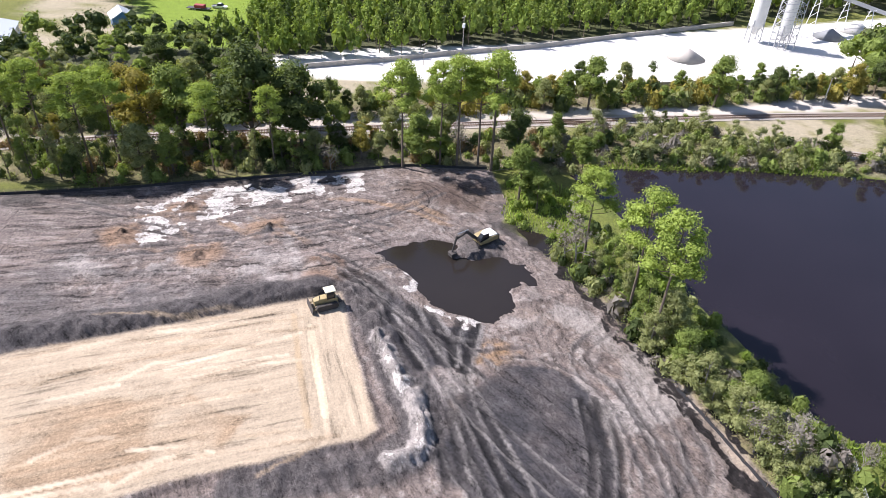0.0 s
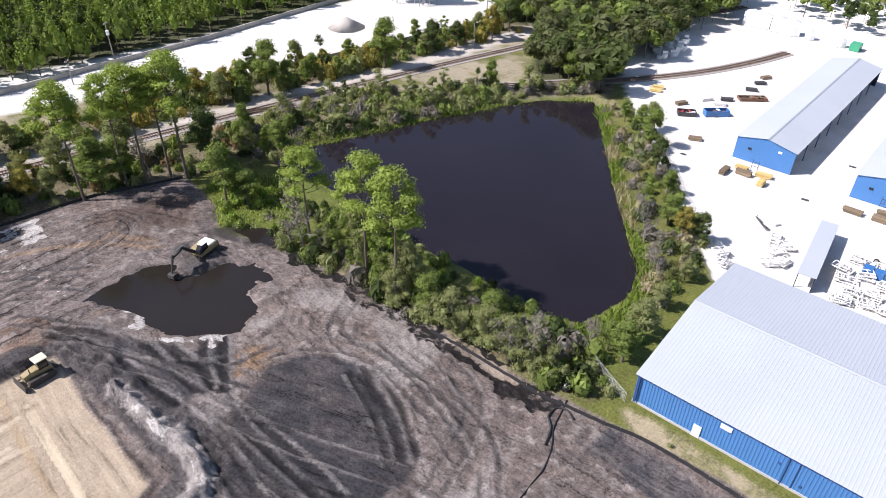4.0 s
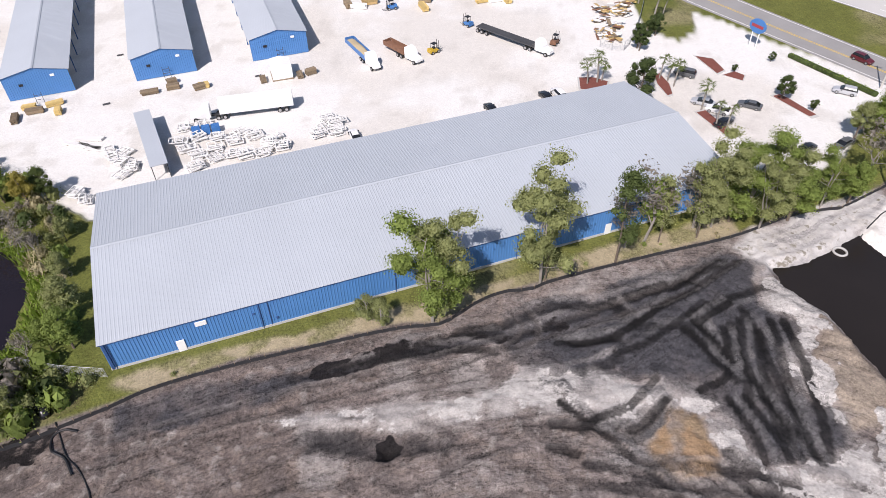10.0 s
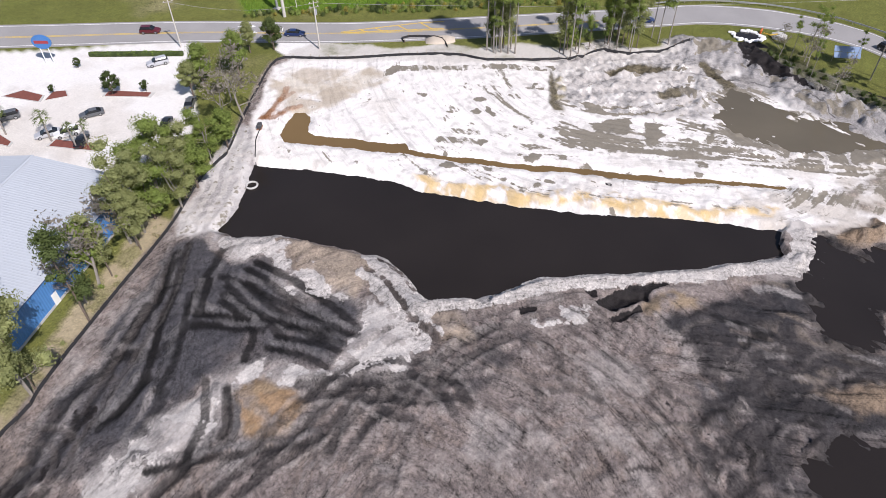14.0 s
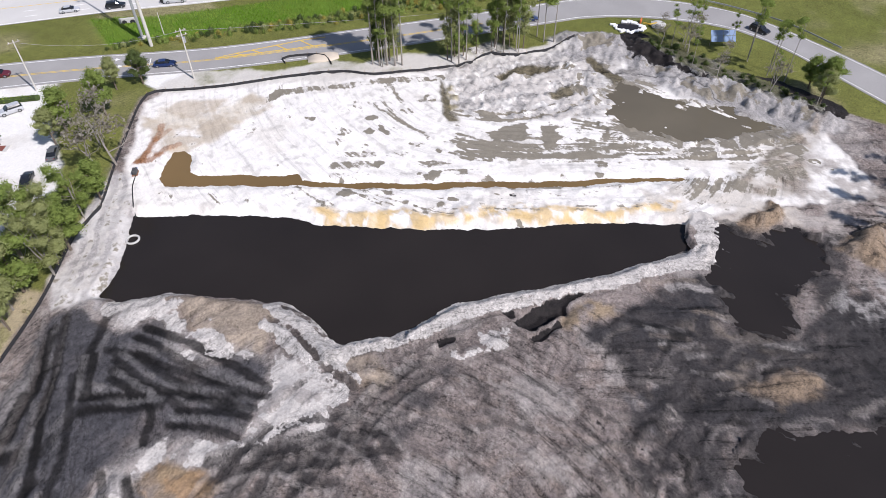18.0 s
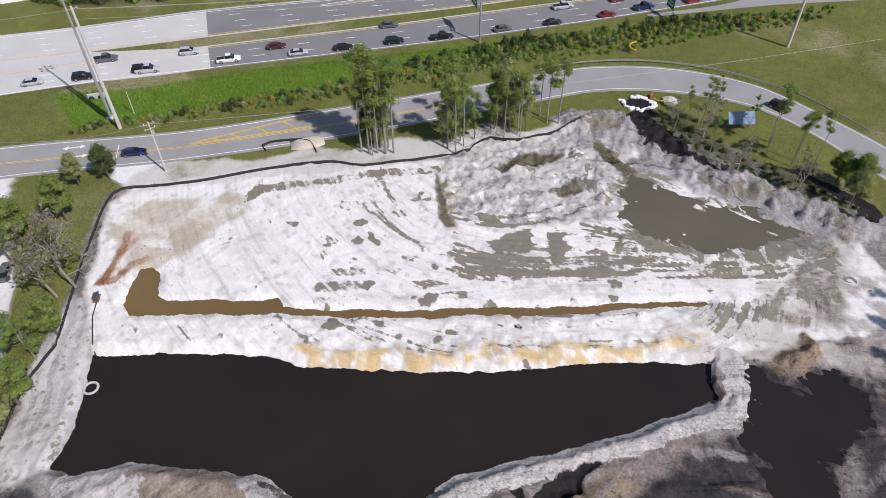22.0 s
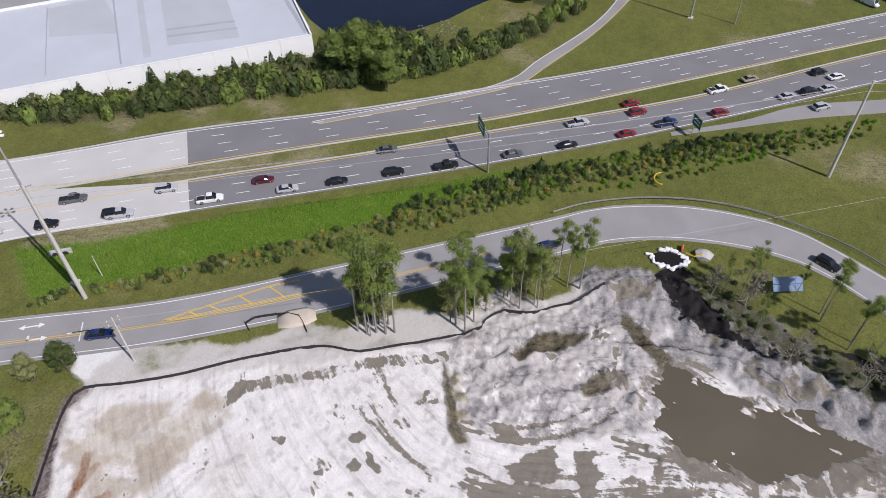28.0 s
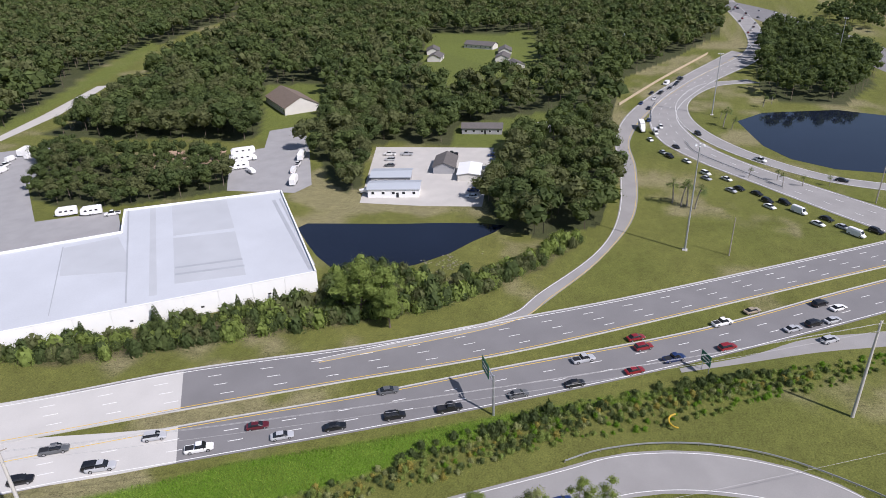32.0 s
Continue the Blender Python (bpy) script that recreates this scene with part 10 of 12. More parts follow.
rod(bm, (1.0, -0.1, 1.7), (3.2, -0.1, 3.9), 0.28, 0.24, 6)
rod(bm, (3.2, -0.1, 3.9), (5.6, -0.1, 3.3), 0.24, 0.2, 6)
part("boom", bm, MUDDY, exc)
bm = bmesh.new()
rod(bm, (5.3, -0.1, 3.8), (6.2, -0.1, 0.9), 0.2, 0.14, 6)
part("stick", bm, MUDDY, exc)
bm = bmesh.new()
hull(bm, [(5.6, 0.6, 0.0, 0.9, 0.6), (6.3, 0.6, -0.2, 1.0, 0.6), (6.7, 0.6, 0.3, 0.9, 0.6)])
part("bucket", bm, MUDDY, exc)
for a, b in (((1.4, -0.5, 1.6), (3.0, -0.35, 3.4)), ((3.0, -0.1, 4.25), (5.2, -0.1, 4.1))):
    bm = bmesh.new()
    rod(bm, a, b, 0.09)
    part("hydraulic_ram", bm, RIM, exc)

# ---- yard goods ----
LUMBER = mat("sawn lumber", (0.42, 0.29, 0.13), 0.85, var=0.25, scale=0.7, island=0.5)
LUMBER_Y = mat("yellow pine lumber", (0.58, 0.42, 0.16), 0.85, var=0.2, scale=0.7, island=0.5)
OLDWOOD = mat("weathered lumber", (0.20, 0.15, 0.095), 0.9, var=0.3, scale=0.7, island=0.5)
WRAP = mat("white plastic wrap", (0.78, 0.78, 0.77), 0.4, var=0.08, scale=1.0, bump=0.3)
GREENW = mat("green plastic wrap", (0.05, 0.32, 0.17), 0.4, var=0.15)
REDW = mat("red tarpaulin", (0.32, 0.04, 0.05), 0.6, var=0.2)
CEMENT = mat("cement block", (0.66, 0.65, 0.63), 0.9, var=0.1, island=0.3)
FRAMEW = mat("white frame", (0.74, 0.73, 0.71), 0.7, var=0.1, island=0.3)
STACK_MODELS = {}


def stack(x, y, ang, size, mat_, lab, layers=3, rows=4, group="lumber stacks in the yard"):
    """A strapped stack of boards on bearers, each bundle a piece."""
    t = thing("lumber_stack", Matrix.Translation((x, y, 0.02)) @ Matrix.Rotation(radians(ang), 4, 'Z'), lab, "lumber", group)
    L, W, H = size
    for s_ in (-0.35, 0.35):
        bx(t, "bearer", OLDWOOD, (L * s_, 0, 0.06), (0.12, W, 0.12), 0.0)
    rq = random.Random(int(x * 10 + y))
    for k in range(layers):
        for r in range(rows):
            w_ = W / rows
            bx(t, "timber_pack", mat_, (rq.uniform(-0.1, 0.1) * L * 0.3, -W / 2 + w_ * (r + 0.5), 0.12 + H / layers * (k + 0.5)), (L * rq.uniform(0.9, 1.0), w_ * 0.93, H / layers * 0.93), 0.0)
    return t


LUM = [(-73.4, 119.9), (-70.6, 122.8), (-65.6, 122.6), (-67.8, 125.9), (-72.5, 124.4), (-49.1, 130.2), (-45.6, 134.6), (-44.6, 132.2), (-38.8, 132.0), (-38.0, 132.6), (-25.6, 135.2), (-17.8, 137.0), (-15.5, 138.2)]
for i, (x, y) in enumerate(LUM):
    rq = random.Random(50 + i)
    stack(x, y, 20 + rq.choice([0, 90, 12]), (rq.uniform(2.2, 3.8), 1.3, rq.uniform(0.7, 1.2)), rq.choice([LUMBER, OLDWOOD, OLDWOOD, LUMBER_Y]), "strapped stack of brown sawn lumber before a shed")
LUM_FAR = [(-11.0, 175.0), (-8.0, 173.8), (-5.3, 176.2), (9.0, 172.8), (9.3, 177.4), (15.7, 180.7), (24.6, 176.6), (28.0, 177.0), (34.4, 183.1), (38.6, 184.0), (39.9, 180.7), (50.4, 189.2), (53.2, 187.1), (56.0, 183.4), (57.3, 177.7), (46.0, 186.0), (31.0, 176.8)]
for i, (x, y) in enumerate(LUM_FAR):
    rq = random.Random(80 + i)
    stack(x, y, 20 + rq.choice([0, 90, -30]), (rq.uniform(3.0, 4.8), 1.6, rq.uniform(0.8, 1.5)), rq.choice([LUMBER_Y, LUMBER_Y, LUMBER, OLDWOOD, WRAP]), "strapped stack of pale sawn lumber at the yard's edge", 2, 3)
SCRAP = [(53.3, 164.0), (56.2, 167.7), (59.2, 171.5), (60.5, 167.2), (56.6, 160.3), (55.1, 153.5), (52.6, 156.0), (62.4, 174.1), (55.0, 170.0)]
for i, (x, y) in enumerate(SCRAP):
    t = thing("scrap_heap", Matrix.Translation((x, y, 0.0)), "tangled heap of boards, white sheets and scrap", "scrap heap", "scrap heaps by the yard fence")
    rq = random.Random(110 + i)
    for j in range(16):
        bx(t, "board", rq.choice([FRAMEW, LUMBER_Y, OLDWOOD, WRAP, RUSTY, LUMBER]), (rq.uniform(-1.6, 1.6), rq.uniform(-1.6, 1.6), 0.1 + 0.07 * j), (rq.uniform(1.0, 3.2), rq.uniform(0.15, 0.9), 0.08), 0.0, "", rq.uniform(0, 180))


def truss_pile(x, y, ang, w, d, n, lab, seed):
    """Concrete or wooden window frames stacked on edge in a loose pile."""
    t = thing("frame_stack", Matrix.Translation((x, y, 0.02)) @ Matrix.Rotation(radians(ang), 4, 'Z'), lab, "frame stack", "stacked white frames behind the warehouse")
    rq = random.Random(seed)
    for i in range(n):
        bm = bmesh.new()
        ww, hh = rq.uniform(1.6, w), rq.uniform(1.0, d)
        m = Matrix.Translation((rq.uniform(-0.6, 0.6), rq.uniform(-0.5, 0.5), 0.15 + 0.17 * i)) @ Matrix.Rotation(radians(rq.uniform(-12, 12)), 4, 'Z') @ Matrix.Rotation(radians(rq.uniform(-5, 5)), 4, 'X')
        for c, s_ in (((0, -hh / 2, 0), (ww, 0.16, 0.14)), ((0, hh / 2, 0), (ww, 0.16, 0.14)), ((-ww / 2 + 0.08, 0, 0), (0.16, hh - 0.16, 0.14)), ((ww / 2 - 0.08, 0, 0), (0.16, hh - 0.16, 0.14)), ((ww * 0.05, 0, 0), (0.14, hh - 0.16, 0.13))):
            box(bm, c, s_, m=m)
        part("frame", bm, FRAMEW, t)
    return t


TRUSS = [(-37.7, 115.6), (-34.0, 116.6), (-33.6, 112.2), (-29.7, 111.6), (-26.6, 110.7), (-25.9, 113.6), (-37.0, 110.4), (-32.0, 105.6), (-28.4, 105.0), (-25.4, 106.5), (-23.1, 105.8), (-31.5, 102.2), (-29.6, 108.4), (-35.0, 108.2), (-23.0, 112.7), (-19.6, 109.1), (-18.5, 111.5), (-19.9, 106.9), (-16.8, 108.7), (-9.2, 118.6), (-9.4, 115.2), (-6.8, 113.6), (-7.2, 117.0), (-10.3, 112.9)]
for i, (x, y) in enumerate(TRUSS):
    truss_pile(x, y, 20 + (i % 3) * 7, 3.0, 2.1, 6 + i % 4, "pile of white window-like frames stacked flat", 200 + i)
TRUSS_W = [(-46.5, 107.1), (-46.3, 104.2), (-43.4, 102.5), (-49.7, 108.6), (-44.6, 100.2), (-50.4, 94.6), (-48.4, 92.9), (-47.8, 105.6)]
for i, (x, y) in enumerate(TRUSS_W):
    truss_pile(x, y, 60 + (i % 4) * 23, 2.8, 1.9, 5 + i % 3, "leaning pile of white frames near the pond fence", 240 + i)
for i, (x, y) in enumerate([(-54.1, 109.9), (-56.9, 110.4), (-52.0, 108.8), (-55.2, 112.4)]):
    stack(x, y, -25 + 8 * i, (5.5, 1.2, 0.4), CEMENT, "long pale beams lying on the yard", 1, 3, "pale beams on the yard")
for i, (x, y) in enumerate([(-34.6, 113.9), (-32.8, 114.4), (-31.0, 114.9)]):
    t = thing("crate", Matrix.Translation((x, y, 0.02)) @ Matrix.Rotation(radians(20), 4, 'Z'), "dark blue slatted crate among white frames", "crate", "blue crates")
    for j in range(6):
        bx(t, "slat", BLUET, (0, -0.75 + j * 0.3, 0.75), (1.6, 0.18, 1.4), 0.0)
# narrow open shelter behind the warehouse
cp = thing("shelter", at((-45.8, 117.4), (-36.7, 99.2)), "narrow open shelter with a grey flat roof", "shelter")
L_ = math.hypot(9.1, 18.2)
bx(cp, "roof", ROOF, (L_ / 2, 0, 3.2), (L_ + 0.4, 3.1, 0.16), 0.02)
# near-black wall colour stands in for the shade under the roof
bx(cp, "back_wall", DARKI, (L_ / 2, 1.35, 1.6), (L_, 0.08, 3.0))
for i in range(5):
    for y in (-1.35, 1.35):
        bx(cp, "post", BLACKP, (0.2 + (L_ - 0.4) * i / 4, y, 1.55), (0.16, 0.14, 3.3))
# white tented load before the third shed
wt = thing("tarped_load", Matrix.Translation((-21.9, 137.6, 0.0)) @ Matrix.Rotation(radians(18), 4, 'Z'), "tall load wrapped in white plastic on a trailer", "load")
bm = bmesh.new()
hull(bm, [(-2.2, 2.3, 0.3, 3.4, 2.1), (0, 2.4, 0.3, 3.7, 2.2), (2.2, 2.3, 0.3, 3.4, 2.1)])
part("wrapped_bundle", bm, WRAP, wt)
bx(wt, "pallet", OLDWOOD, (0, 0, 0.15), (4.6, 4.6, 0.3))
# wrapped bales, piles and containers at the west end of the yard
for i, (x, y) in enumerate([(-149.0, 213.6), (-145.0, 215.3), (-139.8, 216.5), (-134.6, 217.4), (-128.6, 218.9), (-118.8, 221.5)]):
    t = thing("wrapped_bale", Matrix.Translation((x, y, 0.0)) @ Matrix.Rotation(radians(25 + i * 5), 4, 'Z'), "tall bale wrapped in white plastic", "bale", "white bales at the yard's end")
    s_ = 2.4 if i < 4 else 1.4
    bm = bmesh.new()
    hull(bm, [(-s_, s_ * 0.8, 0.1, s_ * 1.9, s_ * 0.6), (0, s_, 0.1, s_ * 2.2, s_ * 0.7), (s_, s_ * 0.8, 0.1, s_ * 1.8, s_ * 0.55)])
    part("wrap", bm, WRAP, t)
    for j in range(3):
        bx(t, "bearer", OLDWOOD, (s_ * (j - 1) * 0.7, 0, 0.08), (0.2, s_ * 2.2, 0.16))
gb = thing("wrapped_bale", Matrix.Translation((-114.4, 223.0, 0)) @ Matrix.Rotation(radians(20), 4, 'Z'), "bale wrapped in green plastic", "bale", "white bales at the yard's end")
for j in range(3):
    bx(gb, "timber_pack", GREENW, (0, -1.2 + j * 1.2, 1.2), (3.0, 1.1, 2.3), 0.06)
for i, (x, y) in enumerate([(-139.9, 161.8), (-140.4, 166.0), (-141.3, 170.5), (-135.0, 159.6), (-136.4, 164.5), (-145.0, 172.9), (-143.3, 176.3), (-137.8, 169.6), (-144.6, 165.0)]):
    t = thing("block_pile", Matrix.Translation((x, y, 0)) @ Matrix.Rotation(radians(i * 31), 4, 'Z'), "heap of white wrapped blocks beside the trees", "block pile", "white block piles")
    rq = random.Random(300 + i)
    for j in range(5):
        bx(t, "block", WRAP, (rq.uniform(-1, 1), rq.uniform(-1, 1), 0.7 + 0.75 * (j // 2)), (1.9, 1.5, 1.35), 0.1, "", rq.uniform(0, 90))


def skip(x, y, ang, L, W, H, paint, lab, fill):
    t = thing("skip_container", Matrix.Translation((x, y, 0.03)) @ Matrix.Rotation(radians(ang), 4, 'Z'), lab, "container", "skips in the yard")
    for s_ in (-1, 1):
        bx(t, "side", paint, (0, s_ * W / 2, H / 2 + 0.1), (L, 0.08, H))
        bx(t, "end", paint, (s_ * L / 2, 0, H / 2 + 0.1), (0.08, W - 0.1, H))
    bx(t, "floor", DECK, (0, 0, 0.12), (L - 0.1, W - 0.1, 0.1))
    rq = random.Random(int(x))
    for j in range(9):
        bx(t, "scrap", rq.choice(fill), (rq.uniform(-0.35, 0.35) * L, rq.uniform(-0.3, 0.3) * W, 0.3 + 0.12 * j * H / 1.5), (rq.uniform(0.8, 2.0), rq.uniform(0.3, 0.8), 0.15), 0.0, "", rq.uniform(0, 180))


skip(-96.8, 141.8, 65, 6.2, 2.4, 1.5, BLUET, "pale blue open skip full of scrap", [OLDWOOD, RUSTY, FRAMEW])
skip(-100.4, 135.0, 55, 4.6, 2.4, 1.1, DECK, "grey open skip with white and red scrap", [REDW, FRAMEW, FRAMEW])
skip(-99.9, 158.8, 62, 7.5, 2.5, 0.7, RUSTY, "long brown open skip", [OLDWOOD, RUSTY])
for i, (x, y) in enumerate([(-106.2, 138.8), (-105.2, 147.1), (-102.5, 152.0), (-106.9, 170.1), (-109.3, 175.2), (-101.2, 148.0), (-116.2, 138.9), (-117.6, 141.2), (-104.6, 163.8), (-88.4, 126.1)]):
    rq = random.Random(330 + i)
    stack(x, y, rq.uniform(40, 80), (3.2, 1.4, 0.7), [OLDWOOD, CEMENT, DECK, DECK, OLDWOOD, CEMENT, LUMBER_Y, LUMBER_Y, DECK, OLDWOOD][i], "low stack of boards and sheets on the pale yard", 2, 3, "stacks at the west yard")
for i, (x, y) in enumerate([(-27.2, 137.5), (-57.0, 126.0), (-84.0, 118.0), (-62.0, 148.5)]):
    t = thing("steel_plate", Matrix.Translation((x, y, 0.04)) @ Matrix.Rotation(radians(25), 4, 'Z'), "small dark steel drain cover on the yard", "drain cover", "drain covers")
    bx(t, "plate", DECK, (0, 0, 0.03), (1.5, 0.8, 0.08))
# timber posts leaning before the sheds
for i, (x, y) in enumerate([(-71.0, 126.6), (-47.4, 137.5), (-23.6, 146.0)]):
    t = thing("rack", Matrix.Translation((x, y, 0)) @ Matrix.Rotation(radians(20.6), 4, 'Z'), "dark steel rack standing at a shed front", "rack", "racks at the sheds")
    for j in range(2):
        bx(t, "upright", DECK, (-0.7 + 1.4 * j, 0, 1.3), (0.1, 0.1, 2.6))
    for j in range(2):
        bx(t, "arm", DECK, (0, 0, 1.0 + j), (1.5, 0.1, 0.1))

# ---- car park ----
MULCH = mat("red mulch", (0.17, 0.055, 0.040), 0.95, var=0.3, scale=0.6, bump=0.5)
for isl in ([(61.8, 136.7), (62.9, 131.5), (62.5, 126.7), (61.2, 126.0), (60.1, 131.6), (60.4, 136.2)], [(43.5, 135.0), (43.0, 129.5), (48.8, 128.1), (50.2, 132.9), (47.0, 135.0)], [(65.0, 120.2), (69.0, 110.0), (71.0, 110.8), (67.2, 121.0)], [(71.6, 144.6), (74.4, 135.4), (76.6, 137.0), (75.6, 143.0)],
            [(75.2, 135.2), (79.0, 132.3), (80.3, 134.8), (78.4, 136.8)], [(82.6, 126.2), (87.6, 117.0), (89.3, 117.7), (85.6, 125.4), (84.4, 127.0)]):
    t = tagged(new("planting_island"), "kerbed island of red mulch in the car park", "planting island", "planting islands", kind="structure")
    bm = bmesh.new()
    prism(bm, isl, -0.05, 0.14)
    part("kerb", bm, KERB, t)
    c_ = np.mean(np.array(isl), axis=0)
    bm = bmesh.new()
    prism(bm, [tuple(c_ + (np.array(q) - c_) * 0.88) for q in isl], 0.10, 0.22)
    part("mulch_bed", bm, MULCH, t)
bm = bmesh.new()
for i in range(30):
    f = i / 29
    box(bm, (93.2 + 10.8 * f, 143.1 - 17.6 * f, 0.5), (1.0, 1.1, 1.0), -58 + (i % 3) * 6, 0.2)
hp = np.array([(93.2 + 10.8 * f, 143.1 - 17.6 * f) for f in np.linspace(0, 1, 900)]) + RNG.uniform(-0.55, 0.55, (900, 2))
V_, F_ = quad_cloud(np.column_stack([hp, RNG.uniform(0.2, 1.15, 900)]), 0.3)
hd = thing("hedge", Matrix.Identity(4), "clipped green hedge beside the road", "hedge")
part("core", bm, L_DARK, hd)
ob = new("leaves", fast_mesh("leaves", V_, F_, [L_REED]))
ob.parent = hd
sg = thing("pylon_sign", Matrix.Translation((86.2, 148.4, 0)) @ Matrix.Rotation(radians(30), 4, 'Z'), "tall sign with an oval blue and red panel", "sign")
for y in (-0.9, 0.9):
    bm = bmesh.new()
    rod(bm, (0, y, -0.2), (0, y, 4.5), 0.12)
    part("post", bm, WHITEP, sg)
bm = bmesh.new()
bmesh.ops.create_cone(bm, cap_ends=True, segments=24, radius1=1.9, radius2=1.9, depth=0.4, matrix=Matrix.Translation((0, 0, 5.2)) @ Matrix.Rotation(radians(90), 4, 'Y') @ Matrix.Diagonal((0.85, 1.15, 1, 1)))
part("panel", bm, BLUET, sg, "dark blue oval panel")
bx(sg, "band", REDW, (0, 0, 5.2), (0.46, 3.2, 0.7), 0.02, "red band across the panel")
# chain-link fences
LINK = mat("galvanised wire", (0.38, 0.39, 0.40), 0.5, metal=0.5)


def wire_fence(line, label, h=1.9, step=3.0):
    p = smooth_line(line, step)
    t = thing("wire_fence", Matrix.Identity(4), label, "fence")
    for q in p:
        bm = bmesh.new()
        rod(bm, (*q, -0.2), (*q, h), 0.045, n=6)
        part("post", bm, LINK, t)
    for a, b in zip(p, p[1:]):
        bm = bmesh.new()
        for z in np.linspace(0.08, h - 0.05, 8):
            rod(bm, (*a, z), (*b, z), 0.012 if z < h - 0.1 else 0.03, n=4)
        for f in np.linspace(0.08, 0.92, 8):
            q = a * (1 - f) + b * f
            rod(bm, (*q, 0.05), (*q, h - 0.05), 0.01, n=4)
        part("mesh_panel", bm, LINK, t)


wire_fence([(-43.4, 57.0), (-37.0, 55.6), (-30.8, 55.0)], "grey chain-link fence between warehouse and pond")
wire_fence([(67.4, 176.6), (62.0, 160.0), (56.2, 147.6), (51.0, 149.8)], "chain-link fence round the lumber yard", 2.2)
wire_fence([(-44.0, 91.0), (-57.0, 97.5), (-75.0, 107.0), (-95.0, 120.0)], "chain-link fence between yard and pond", 1.8, 5.0)

# ---- poles, signs, lines ----
CONC_P = mat("pale concrete pole", (0.50, 0.48, 0.44), 0.85, var=0.15, scale=1.5)
WOOD_P = mat("grey pole wood", (0.30, 0.27, 0.24), 0.9, var=0.2, scale=1.0)
GALV = mat("galvanised steel", (0.42, 0.43, 0.45), 0.45, metal=0.5, var=0.1)
SIGNG = mat("green sign sheet", (0.010, 0.14, 0.075), 0.5, var=0.05)
SIGNW = mat("white sign lettering", (0.75, 0.75, 0.74), 0.5)


def pole(x, y, h, r, mat_, label, name="utility_pole", arms=1, lean=(0, 0)):
    t = thing(name, Matrix.Translation((x, y, ground_z(x, y))), label, "pole")
    bm = bmesh.new()
    rod(bm, (0, 0, -0.5), (lean[0], lean[1], h), r, r * 0.55, 10)
    part("shaft", bm, mat_, t)
    for k in range(arms):
        bx(t, "crossarm", WOOD_P, (lean[0], lean[1], h - 0.5 - 1.0 * k), (0.14, 2.4, 0.14), 0.0, "", 60)
        for s_ in (-1, 0, 1):
            bm = bmesh.new()
            rod(bm, (lean[0] + s_ * 0.9 * -0.87, lean[1] + s_ * 0.9 * 0.5, h - 0.5 - k), (lean[0] + s_ * 0.9 * -0.87, lean[1] + s_ * 0.9 * 0.5, h - 0.15 - k), 0.06, n=6)
            part("insulator", bm, CEMENT, t)
    return t


pole(131.6, 118.6, 27.0, 0.42, CONC_P, "tall pale concrete power pole beside the road")
pole(217.6, -13.8, 24.0, 0.40, CONC_P, "tall pale concrete power pole by the ditch")
pole(106.8, 128.7, 11.4, 0.20, CONC_P, "white roadside pole beside the car park")
lp = pole(122.6, 100.0, 11.5, 0.20, CONC_P, "concrete pole with transformer beside the site", arms=2)
bm = bmesh.new()
rod(bm, (0.45, 0.1, 8.2), (0.45, 0.1, 9.4), 0.3)
part("transformer", bm, GALV, lp)
pole(137.4, 119.6, 5.5, 0.12, CONC_P, "short pale post in the ditch grass", "post", 0)
pole(290.2, 10.0, 13.0, 0.20, WOOD_P, "wooden pole on the grass triangle", arms=0)
pole(350.7, -40.5, 15.0, 0.25, WOOD_P, "wooden pole beside the cross road", arms=0)
pw = pole(-203.2, 8.0, 12.0, 0.2, WOOD_P, "pole with a white transformer at the sand plant")
bm = bmesh.new()
rod(bm, (0.5, 0, 8.4), (0.5, 0, 9.7), 0.45)
part("transformer", bm, WHITEP, pw)
pole(-190.3, -4.2, 7.0, 0.15, WOOD_P, "short pole beside the plant wall")
pole(-169.6, 111.1, 8.0, 0.16, GALV, "steel signal post beside the railway", "signal_post", 0)
for x, y, h in ((134.2, 123.3, 34.0), (290.2, 23.2, 35.0), (462.0, 17.0, 32.0), (610.0, -60.0, 32.0)):
    t = thing("high_mast_lamp", Matrix.Translation((x, y, 0)), "very tall steel mast with a ring of floodlights", "lamp mast", "high lamp masts")
    bm = bmesh.new()
    rod(bm, (0, 0, -0.5), (0, 0, h), 0.36, 0.14, 12)
    part("mast", bm, GALV, t)
    bx(t, "base", CONC_P, (0, 0, 0.1), (1.6, 1.6, 0.4))
    for k in range(6):
        a = k * math.tau / 6
        bm = bmesh.new()
        rod(bm, (0, 0, h - 0.3), (math.cos(a) * 1.1, math.sin(a) * 1.1, h - 0.2), 0.05)
        part("arm", bm, GALV, t)
        bx(t, "floodlight", WHITEP, (math.cos(a) * 1.3, math.sin(a) * 1.3, h - 0.25), (0.6, 0.5, 0.3), 0.05, "", math.degrees(a))
WIRE = mat("power cable", (0.30, 0.30, 0.30), 0.5)
